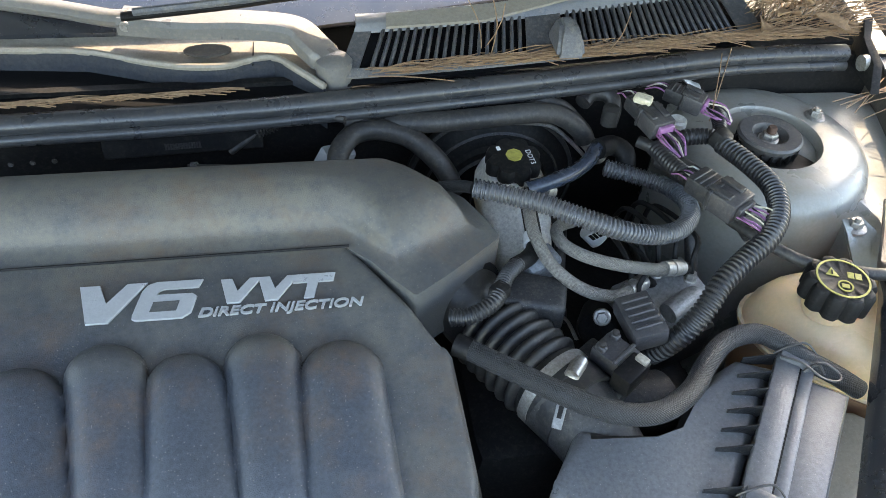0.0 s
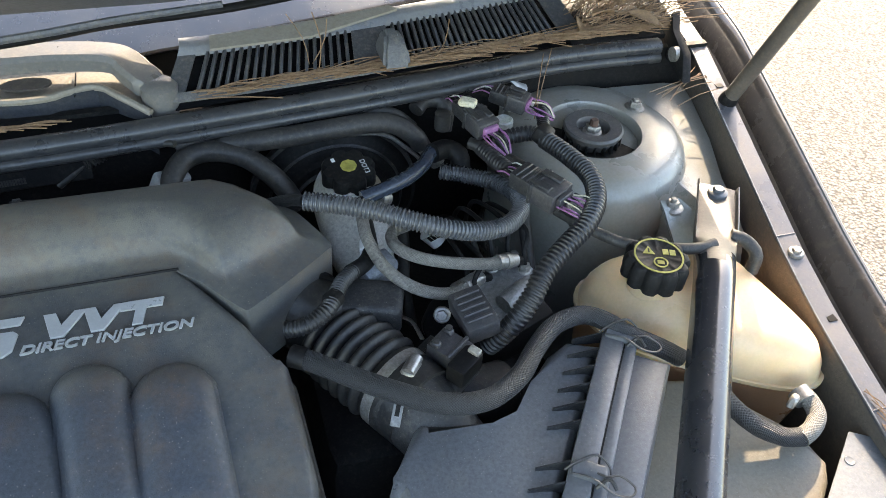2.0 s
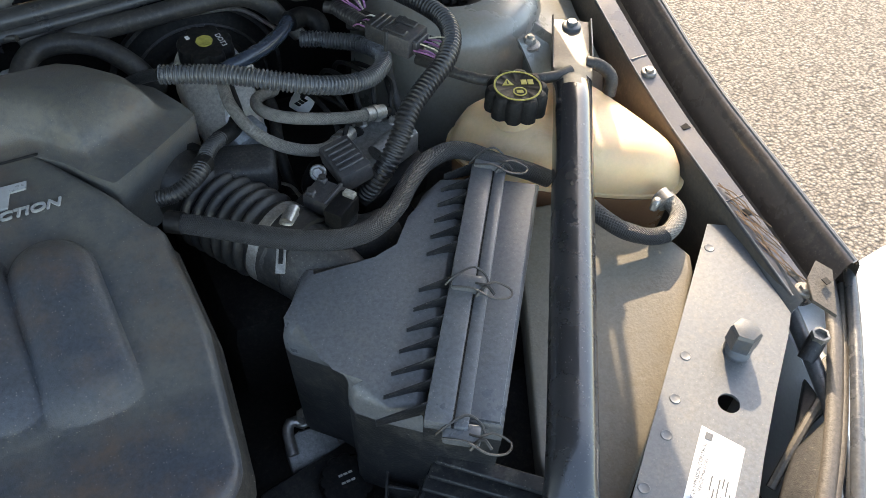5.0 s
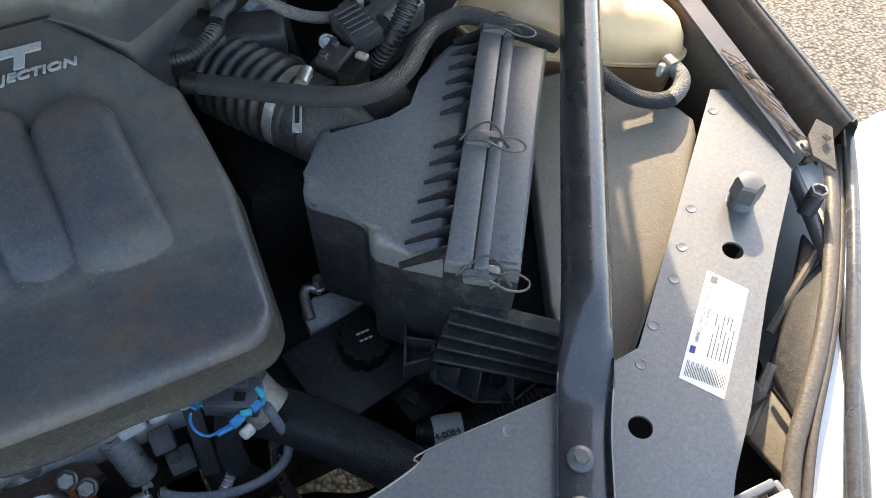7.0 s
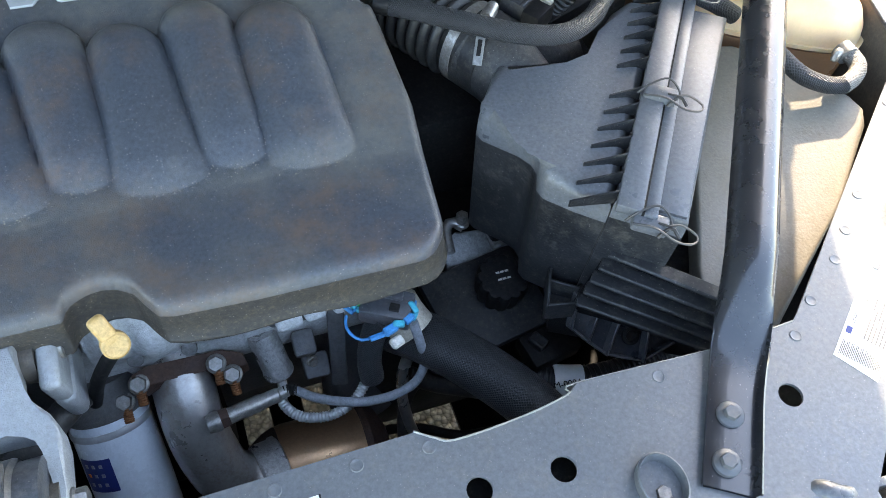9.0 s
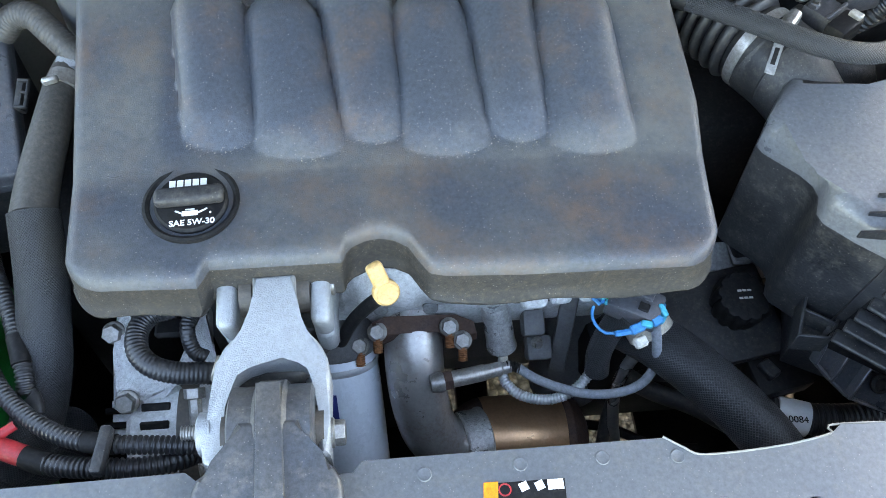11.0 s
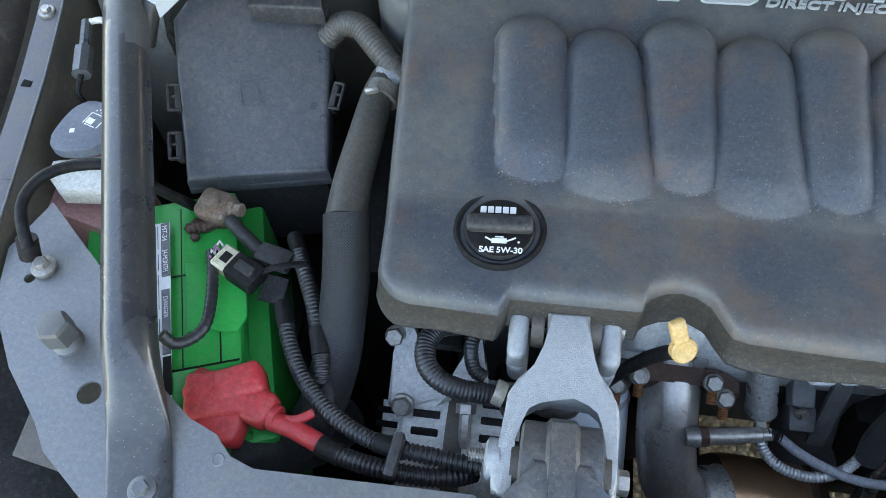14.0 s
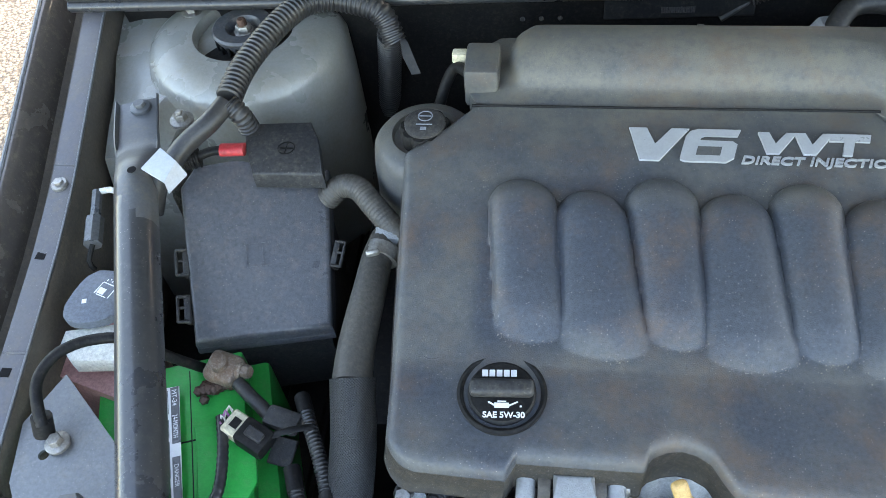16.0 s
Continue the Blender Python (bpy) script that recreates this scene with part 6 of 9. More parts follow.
# intake duct
duct = thing("intake_duct", "black ribbed rubber air intake duct with steel clamps", "air duct", (0.245, -0.248, 0.840))
D0, D1 = Vector((0.214, -0.203, 0.842)), Vector((0.265, -0.290, 0.842))
DM = aim(D0, D1)
L = (D1 - D0).length
prof = [(0.034, -0.02), (0.036, 0.0)]
nr = 6
for k in range(nr):
    z0 = L * (0.04 + 0.80 * k / nr)
    st = L * 0.80 / nr
    prof += [(0.0355, z0), (0.043, z0 + st * 0.30), (0.0445, z0 + st * 0.5), (0.043, z0 + st * 0.70), (0.0355, z0 + st * 0.98)]
prof += [(0.040, L * 0.86), (0.0405, L * 0.94), (0.0415, L), (0.0415, L + 0.03)]
part("bellows", lathe(B(), prof, DM, 48), M_RUBBER, duct, smooth=60)
part("clamp", lathe(B(), [(0.0412, L * 0.91), (0.0422, L * 0.915), (0.0422, L * 1.02), (0.0412, L * 1.025)], DM, 48), M_STEEL, duct, "slotted steel hose clamp")
part("clamp_screw", tube(B(), [(0.269, -0.304, 0.884), (0.281, -0.290, 0.886)], 0.006, 10), M_STEEL, duct)
part("clamp_housing", boxm(B(), along((0.273, -0.298, 0.882), (0.285, -0.284, 0.884)), (0, 0, 0), (0.020, 0.014, 0.008), 0.002, 1), M_STEEL, duct)
part("clamp_tail", boxm(B(), along((0.248, -0.340, 0.868), (0.256, -0.324, 0.878)), (0.01, 0, 0), (0.030, 0.009, 0.0015), 0.0005, 1), M_ALU2, duct)
part("clamp_slot", boxm(B(), along((0.248, -0.340, 0.868), (0.256, -0.324, 0.878)), (0.012, 0, 0.0009), (0.016, 0.004, 0.0006), 0, 1), M_DARK, duct, "dark slot in the clamp")
DD = (D1 - D0).normalized()
part("outlet", tube(B(), [D1 + DD * 0.004, D1 + DD * 0.035 + Vector((0, 0, -0.006)), D1 + DD * 0.075 + Vector((0, 0, -0.022))], 0.040, 28, ends=(0.0425, 0.035)), M_PLASTIC, duct)
part("outlet_skirt", tube(B(), [(0.321, -0.272, 0.800), (0.354, -0.284, 0.795), (0.381, -0.280, 0.790)], 0.032, 20), M_PLASTIC, duct)
part("elbow", tube(B(), [D0 + (D0 - D1).normalized() * -0.005, D0 + (D0 - D1).normalized() * 0.02, (0.197, -0.182, 0.860), (0.179, -0.153, 0.855)], 0.037, 28), M_RUBBER, duct)
part("throttle_ring", lathe(B(), [(0.041, -0.006), (0.043, -0.004), (0.043, 0.004), (0.041, 0.006)], aim((0.194, -0.183, 0.862), (0.179, -0.152, 0.858)), 40), M_DARK, duct)
part("throttle_clamp", lathe(B(), [(0.0425, -0.004), (0.0437, -0.004), (0.0437, 0.005), (0.0425, 0.005)], aim((0.188, -0.172, 0.860), (0.174, -0.146, 0.857)), 40), M_STEEL, duct)
part("resonator", boxm(B(), along((0.240, -0.194, 0.865), (0.288, -0.210, 0.865)), (0.02, 0, 0), (0.065, 0.045, 0.04), 0.008, 3), M_PLASTIC, duct)
fb = thing("foil_scrap", "small torn piece of silver foil beside the duct", "foil", (0.314, -0.180, 0.800))
part("strip", tube(B(), [(0.301, -0.175, 0.810), (0.311, -0.180, 0.805), (0.316, -0.202, 0.800)], 0.004, 6, 0.005, flat=0.3), M_STEEL, fb)

# sleeved vent hose across the duct to the coolant tank
vent = thing("sleeved_hose", "black braided-sleeve coolant hose crossing over the intake duct", "hose", (0.180, -0.273, 0.894))
VH = [(0.183, -0.273, 0.892), (0.21, -0.302, 0.9), (0.241, -0.331, 0.905), (0.273, -0.353, 0.906), (0.302, -0.362, 0.904), (0.331, -0.358, 0.9), (0.363, -0.338, 0.895), (0.39, -0.309, 0.888), (0.421, -0.283, 0.883), (0.453, -0.276, 0.882), (0.472, -0.288, 0.882), (0.49, -0.307, 0.878), (0.518, -0.322, 0.868), (0.541, -0.331, 0.855)]
part("sleeve", tube(B(), VH, 0.0095, 16), M_SLEEVE, vent)
part("collar_end", tube(B(), [(0.171, -0.265, 0.892), VH[0]], 0.0105, 14), M_DARK, vent)
th = thing("sleeved_hose", "black braided-sleeve hose looping into the coolant tank outlet", "hose", (0.655, -0.383, 0.830))
part("sleeve", tube(B(), [(0.562, -0.375, 0.848), (0.573, -0.389, 0.838), (0.590, -0.408, 0.828), (0.612, -0.423, 0.824), (0.630, -0.428, 0.825)], 0.0092, 16), M_SLEEVE, th)
part("bare_hose", tube(B(), [(0.626, -0.429, 0.825), (0.643, -0.423, 0.827), (0.656, -0.411, 0.829), (0.658, -0.395, 0.830), (0.655, -0.382, 0.831)], 0.0090, 16), M_GREYHOSE, th)
part("spring_clamp", tube(B(), [(0.654, -0.396, 0.830), (0.653, -0.383, 0.831)], 0.0112, 16), M_STEEL, th)
part("clamp_ear", boxm(B(), Matrix.Translation((0.637, -0.395, 0.835)) @ pose(0, 0, 0, 0, 20, 30), (0, 0, 0), (0.012, 0.008, 0.014), 0.002, 1), M_STEEL, th)
ov = hose("overflow_hose", "thin black rubber hose to the coolant tank neck", "hose", [(0.484, -0.137, 0.895), (0.498, -0.170, 0.900), (0.515, -0.193, 0.900), (0.533, -0.210, 0.900), (0.554, -0.220, 0.900), (0.601, -0.233, 0.900), (0.626, -0.231, 0.900)], 0.0062, M_HOSE)
ov2 = hose("overflow_hose", "short black hose curling behind the brace", "hose", [(0.660, -0.214, 0.890), (0.673, -0.224, 0.888), (0.680, -0.239, 0.880), (0.677, -0.245, 0.860)], 0.0075, M_HOSE)

# wiring over the strut tower
har = thing("wiring_harness", "dusty corrugated wiring conduit bent over the strut tower", "wiring", (0.499, -0.047, 0.930))
HR = [(0.495, -0.061, 0.935), (0.507, -0.099, 0.938), (0.514, -0.139, 0.94), (0.504, -0.176, 0.94), (0.48, -0.207, 0.938), (0.45, -0.226, 0.93), (0.423, -0.243, 0.92), (0.405, -0.259, 0.905), (0.388, -0.268, 0.885), (0.374, -0.268, 0.865), (0.364, -0.262, 0.845)]
part("conduit", tube(B(), HR, 0.0110, 16, 0, 0.0050, 0.0016), M_CONDUIT, har)
part("branch", tube(B(), [(0.447, -0.038, 0.925), (0.468, -0.037, 0.928), (0.488, -0.040, 0.930), (0.502, -0.052, 0.933)], 0.0095, 14, 0, 0.005, 0.0012), M_CONDUIT, har)
part("riser", tube(B(), [(0.499, -0.045, 0.932), (0.511, -0.020, 0.930), (0.522, 0.016, 0.925)], 0.008, 12, 0, 0.005, 0.001), M_CONDUIT, har)
part("tape_knot", box(B(), (0.495, -0.055, 0.938), (0.026, 0.02, 0.02), pose(0, 0, 0, 20, 10, 40), 0.006, 2), M_DARK, har)
part("lead", tube(B(), [(0.421, -0.054, 0.930), (0.427, -0.080, 0.932), (0.434, -0.106, 0.935)], 0.009, 14, 0, 0.005, 0.001), M_CONDUIT, har)
part("lower_lead", tube(B(), [(0.424, -0.010, 0.905), (0.455, -0.040, 0.903), (0.487, -0.090, 0.898), (0.505, -0.151, 0.880)], 0.007, 12), M_HOSE, har)


def plug(label, a, b, w, h, mat2, nw=6):
    """A two-piece harness connector from a to b with coloured wires at the ends."""
    a, b = Vector(a), Vector(b)
    m = along(a, b)
    ln = (b - a).length
    c = thing("harness_connector", label, "connector", a, "harness connectors")
    part("socket", boxm(B(), m @ pose(ln * 0.26, 0, 0), (0, 0, 0), (ln * 0.44, w * 0.82, h * 0.8), 0.0025, 2), M_PLASTIC, c)
    part("housing", boxm(B(), m @ pose(ln * 0.68, 0, 0), (0, 0, 0), (ln * 0.42, w * 0.94, h * 0.95), 0.0025, 2), M_CLIPGREY, c)
    part("collar", boxm(B(), m @ pose(ln * 0.47, 0, 0), (0, 0, 0), (ln * 0.07, w * 1.02, h * 1.0), 0.001, 1), M_PLASTIC, c)
    for o in (-0.26, 0.26):
        part("latch", boxm(B(), m @ pose(ln * 0.58, o * w, h * 0.5), (0, 0, 0), (ln * 0.36, w * 0.26, h * 0.18), 0.001, 1), M_PLASTIC, c)
    for o in (0.16, 0.26, 0.36, 0.78, 0.86):
        part("rib", boxm(B(), m @ pose(ln * o, 0, h * 0.40), (0, 0, 0), (ln * 0.025, w * 0.74, h * 0.12), 0.0006, 1), M_CLIPGREY, c)
    part("end_lock", boxm(B(), m @ pose(ln * 0.93, 0, h * 0.05), (0, 0, 0), (ln * 0.08, w * 0.62, h * 0.6), 0.001, 1), mat2 if nw < 9 else M_CLIPGREY, c)
    r = random.Random(int(abs(a.x) * 1e4))
    for k in range(nw):
        o = (k / (nw - 1) - 0.5) * w * 0.8
        p = m @ Vector((ln * 0.95, o, 0.008 * r.random() - 0.003))
        q = m @ Vector((ln + 0.012 + 0.006 * r.random(), o * 1.05 + r.gauss(0, 0.002), 0.008 * r.random() - 0.002))
        s = m @ Vector((ln + 0.03, o * 0.35, -0.006))
        part("wire", tube(B(), [p, q, s], 0.0009, 6, 0.006), (M_PURPLE, M_PURPLE, M_DARK, M_PURPLE, M_CREAM, M_PLASTIC)[k % 6], c)
    for k in range(nw // 2):
        o = (k / (nw // 2 - 1) - 0.5) * w * 0.6
        part("wire", tube(B(), [m @ Vector((ln * 0.06, o, 0.002)), m @ Vector((-0.008, o * 0.9, 0.004 * r.random())), m @ Vector((-0.02, o * 0.4, -0.008))], 0.0009, 6, 0.006), (M_PURPLE, M_DARK, M_RES)[k % 3], c)
    return c


plug("grey and black harness connector with purple wires", (0.417, 0.018, 0.945), (0.437, -0.046, 0.940), 0.031, 0.022, M_PURPLE, 8)
plug("black harness connector lying beside the strut mount", (0.461, 0.032, 0.945), (0.502, -0.001, 0.940), 0.027, 0.021, M_PURPLE, 8)
plug("grey harness connector with splayed thin wires", (0.437, -0.116, 0.940), (0.472, -0.176, 0.940), 0.038, 0.024, M_PURPLE, 12)
cc = thing("cream_clip", "cream plastic connector lock on the harness", "clip", (0.424, 0.013, 0.955))
part("block", box(B(), (0.420, -0.003, 0.957), (0.020, 0.014, 0.008), pose(0, 0, 0, 0, 0, -35), 0.002, 1), M_CREAM, cc)
gb = hose("wire_boot", "black rubber grommet boot with wires at the firewall", "grommet", [(0.381, 0.069, 0.905), (0.395, 0.080, 0.910), (0.415, 0.076, 0.910), (0.419, 0.063, 0.900), (0.415, 0.056, 0.880)], 0.010, M_HOSE)
for p in ((0.409, 0.046, 0.900),):
    part("stub", lathe(B(), [(0.010, -0.01), (0.010, 0.012), (0.006, 0.014)], Matrix.Translation(p), 16), M_HOSE, gb)
tw = thing("tower_clip", "grey plastic push clip on the tower edge", "clip", (0.466, -0.011, 0.930))
part("disc", lathe(B(), [(0.011, 0.92), (0.011, 0.927), (0.009, 0.929), (0.004, 0.927)], pose(*(0.468, -0.004, 0.927)[:2], 0), 20), M_RES, tw)
gr = thing("plastic_scrap", "crumpled clear plastic scrap under the seal", "scrap", (0.507, 0.092, 0.920))
part("sheet", tube(B(), [(0.498, 0.100, 0.925), (0.506, 0.082, 0.928), (0.517, 0.077, 0.920), (0.529, 0.076, 0.915)], 0.007, 6, 0.005, flat=0.4), M_SILVER, gr)
for k, (x, z) in enumerate(((0.50, 0.80), (0.36, 0.74), (0.33, 0.70))):
    hose("dark_cable", "dark wiring running down behind the brake unit", "wire", [(x - 0.05, -0.02, z + 0.08), (x - 0.03, -0.06, z + 0.09), (x - 0.04, -0.12, z + 0.05), (x - 0.03, -0.18, z - 0.05)], 0.007, M_HOSE)
# tower bracket strap with nut, dark well blocks
st = thing("tower_strap", "grey painted bracket strap bolted to the tower", "bracket", (0.621, -0.156, 0.895))
part("strap", plate(B(), [(0.610, -0.145, 0.892), (0.634, -0.145, 0.892), (0.640, -0.165, 0.890), (0.640, -0.195, 0.86), (0.640, -0.20, 0.82), (0.612, -0.20, 0.82), (0.612, -0.195, 0.86), (0.606, -0.165, 0.890)], 0.003, 0.0), M_BODY, st)
well = thing("gearbox_housing", "dark oily transmission housing low in the engine bay", "transmission", (0.3, -0.25, 0.45))
part("case", box(B(), (0.32, -0.13, 0.58), (0.26, 0.36, 0.36), bev=0.03), M_DARK, well)
part("side_block", box(B(), (0.20, -0.38, 0.53), (0.22, 0.22, 0.22), bev=0.03), M_DARK, well)


# ---- front of the engine ----
eng = thing("engine_block", "grey cast aluminium engine with dusty cylinder head", "engine", (-0.1, -0.3, 0.5))
part("front_head", box(B(), (-0.03, -0.375, 0.74), (0.36, 0.17, 0.11), bev=0.012), M_ALUB, eng)
part("exhaust_face", box(B(), (-0.03, -0.435, 0.69), (0.30, 0.06, 0.08), bev=0.012), M_ALUB, eng)
part("block", box(B(), (-0.09, -0.25, 0.545), (0.44, 0.32, 0.25), bev=0.02), M_GREYCAST, eng)
# dark box added beside the engine so the gap by the hose looks black
part("side_block", box(B(), (-0.39, -0.24, 0.50), (0.10, 0.36, 0.44), bev=0.02), M_DARK, eng)
part("oil_pan", box(B(), (-0.16, -0.36, 0.42), (0.20, 0.16, 0.22), bev=0.02), M_DARK, eng)
def head_casting():
    """Front of the cylinder head: a rounded shelf with a lobe over each port and a hollow between."""
    profile = [(-0.430, 0.806), (-0.458, 0.800), (-0.474, 0.786), (-0.481, 0.766), (-0.482, 0.744), (-0.477, 0.722), (-0.470, 0.704), (-0.460, 0.690), (-0.440, 0.678)]
    lobes = ((-0.126, 0.011, 0.762, 0.009), (-0.090, 0.014, 0.748, 0.012), (-0.056, 0.013, 0.756, 0.010), (-0.022, 0.012, 0.750, 0.012), (0.010, 0.010, 0.765, 0.007))
    bm, n = B(), 96
    line = spline([(0, y, z) for y, z in profile], 0.005)
    rows = []
    for i in range(n + 1):
        x = -0.145 + 0.180 * i / n
        row = []
        for k, p in enumerate(line):
            out = -0.004
            for cx, w, cz, h in lobes:
                out += h * math.exp(-abs((x - cx) / w) ** 3.2 - abs((p.z - cz) / 0.030) ** 3.5)
            out *= smooth(0, 3, k) * smooth(len(line) - 1, len(line) - 4, k)
            row.append(bm.verts.new((x, p.y - out * 0.9, p.z + out * 0.35)))
        rows.append(row)
    for a, b in zip(rows, rows[1:]):
        for k in range(len(line) - 1):
            bm.faces.new((a[k], b[k], b[k + 1], a[k + 1]))
    return bm


part("head_casting", head_casting(), M_ALUB, eng, "pitted casting with lobes over the ports", smooth=60)
for x, y, z, w, h in ((0.022, -0.484, 0.764, 0.024, 0.036), (0.046, -0.482, 0.762, 0.020, 0.032), (0.074, -0.484, 0.766, 0.026, 0.030)):
    part("casting_boss", box(B(), (x, y, z), (w, 0.036, h), pose(0, 0, 0, -24, 0, 5), 0.005, 3), M_ALUB, eng)
part("casting_web", box(B(), (0.034, -0.462, 0.735), (0.058, 0.030, 0.045), pose(0, 0, 0, -12, 0, 0), 0.008, 3), M_GREYCAST, eng)
for x, z in ((-0.112, 0.722), (-0.066, 0.718)):
    part("plug", lathe(B(), [(0.0072, -0.004), (0.0072, 0.0015), (0.006, 0.0022), (0.001, 0.0018)], aim((x, -0.477, z), (x, -0.487, z + 0.004)), 20), M_ALU2, eng, "small round core plug")
part("front_cover_strut", boxm(B(), along((0.071, -0.466, 0.700), (0.064, -0.500, 0.610)), (0.045, 0, -0.004), (0.105, 0.017, 0.010), 0.002, 2), M_GREYCAST, eng, "grey flat bracket post")
part("side_housing", loft(B(), [[(x, y, z) for x, y in rounded([(0.050, -0.420), (0.140, -0.420), (0.136, -0.452 + 0.3 * (z - 0.60)), (0.112, -0.470 + 0.3 * (z - 0.60)), (0.056, -0.472 + 0.3 * (z - 0.60))], 0.25)] for z in (0.50, 0.545, 0.585, 0.62, 0.66, 0.705)]), M_GREYCAST, eng, "dusty grey front housing", smooth=50)
for x, y, z, w in ((0.036, -0.474, 0.668, 0.022), (0.044, -0.484, 0.634, 0.026)):
    part("sensor_housing", box(B(), (x, y, z), (w, 0.026, 0.024), pose(0, 0, 0, 25, 0, 0), 0.004, 2), M_GREYCAST, eng)
part("bolt", hexbolt(B(), (0.040, -0.489, 0.655), 0.0045, 0.006, 0.006, (0.2, -0.8, 0.5)), M_BOLT, eng)
part("rear_wall", box(B(), (0.045, -0.425, 0.61), (0.20, 0.02, 0.19), bev=0.006), M_GREYCAST, eng)

# engine mount strut with yoke
mnt = thing("engine_mount_strut", "cast aluminium yoke and rubber torque strut on the radiator support", "engine mount", (-0.19, -0.6, 0.8))
YO = [(-0.208, -0.507, 0.838), (-0.206, -0.537, 0.835), (-0.215, -0.551, 0.834), (-0.227, -0.564, 0.833), (-0.233, -0.576, 0.832), (-0.234, -0.593, 0.830), (-0.233, -0.619, 0.828), (-0.235, -0.624, 0.827), (-0.240, -0.625, 0.827), (-0.240, -0.634, 0.826), (-0.238, -0.647, 0.825), (-0.233, -0.650, 0.824), (-0.224, -0.650, 0.824), (-0.224, -0.643, 0.825), (-0.224, -0.635, 0.826), (-0.224, -0.610, 0.828), (-0.223, -0.594, 0.830), (-0.219, -0.584, 0.831), (-0.210, -0.578, 0.832), (-0.199, -0.575, 0.832), (-0.184, -0.575, 0.832), (-0.171, -0.576, 0.832), (-0.163, -0.582, 0.831), (-0.159, -0.592, 0.830), (-0.158, -0.615, 0.828), (-0.158, -0.648, 0.824), (-0.150, -0.648, 0.824), (-0.150, -0.623, 0.827), (-0.149, -0.589, 0.830), (-0.151, -0.576, 0.832), (-0.156, -0.565, 0.832), (-0.166, -0.554, 0.834), (-0.173, -0.545, 0.834), (-0.175, -0.536, 0.835), (-0.175, -0.506, 0.838)]
bm = plate(B(), YO, 0.024, 0.0035, seg=3)
part("yoke", bm, M_ALU, mnt)
for a, b in (((-0.238, -0.499, 0.826), (-0.222, -0.499, 0.826)), ((-0.165, -0.498, 0.826), (-0.149, -0.498, 0.826))):
    w = b[0] - a[0]
    cx = (a[0] + b[0]) / 2
    part("ear", box(B(), (cx, -0.515, 0.806), (w, 0.045, 0.040), pose(0, 0, 0, 12, 0, 0), 0.006, 3), M_ALU, mnt)
    part("ear_leg", box(B(), (cx, -0.50, 0.765), (w * 1.1, 0.06, 0.05), pose(0, 0, 0, 12, 0, 0), 0.008, 3), M_ALU, mnt)
for a in ((-0.215, -0.510, 0.822), (-0.170, -0.509, 0.822)):
    part("bushing", lathe(B(), [(0.017, -0.005), (0.017, 0.005)], Matrix.Translation((a[0], -0.508, 0.812)) @ pose(0, 0, 0, 0, 90, 0), 24), M_INNER, mnt)
UB = Vector((-0.148, -0.503, 0.815))
part("upper_bolt", hexbolt(B(), UB, 0.0075, 0.009, 0.010, (1, 0, 0)), M_BOLT, mnt)
NB = Vector((-0.150, -0.627, 0.810))
part("lower_bolt", hexbolt(B(), NB, 0.0095, 0.010, 0.011, (1, 0, 0)), M_BOLT, mnt)
TB = Vector((-0.243, -0.620, 0.812))
part("thread_end", tube(B(), [TB, TB + Vector((-0.014, 0, 0))], 0.0055, 10, 0, 0.0022, 0.0008), M_BOLT, mnt)
part("left_eye", lathe(B(), [(0.016, -0.004), (0.016, 0.005), (0.012, 0.007)], Matrix.Translation((-0.238, -0.622, 0.812)) @ pose(0, 0, 0, 0, -90, 0), 24), M_ALU, mnt)
drum = Matrix.Translation((-0.190, -0.625, 0.812)) @ pose(0, 0, 0, 0, 90, 0)
part("drum", lathe(B(), [(0.030, -0.030), (0.0345, -0.028), (0.0345, -0.012), (0.038, -0.009), (0.038, 0.009), (0.0345, 0.012), (0.0345, 0.028), (0.030, 0.030)], drum, 40), M_STRUT, mnt, "dusty rubber-lined drum")
part("drum_bore", lathe(B(), [(0.018, -0.036), (0.018, 0.036)], drum, 24), M_INNER, mnt)
ST = [(-0.212, -0.628, 0.848), (-0.168, -0.628, 0.848), (-0.166, -0.646, 0.846), (-0.157, -0.656, 0.844), (-0.146, -0.662, 0.843), (-0.141, -0.671, 0.842), (-0.139, -0.697, 0.840), (-0.240, -0.698, 0.840), (-0.240, -0.673, 0.842), (-0.237, -0.664, 0.843), (-0.224, -0.658, 0.844), (-0.214, -0.646, 0.846)]
part("strut_body", plate(B(), ST, 0.03, 0.005, seg=3), M_STRUT, mnt, "dusty dark strut body")
part("ridge", plate(B(), [(-0.199, -0.602, 0.852), (-0.182, -0.602, 0.852), (-0.177, -0.699, 0.846), (-0.197, -0.699, 0.846)], 0.006, 0.002), M_STRUT, mnt)
part("cast_mark", bars(B(), along((-0.163, -0.685, 0.841), (-0.164, -0.673, 0.841)), 2, 0.004, 0.003, [[0.003, 0.004]]), M_RES, mnt)

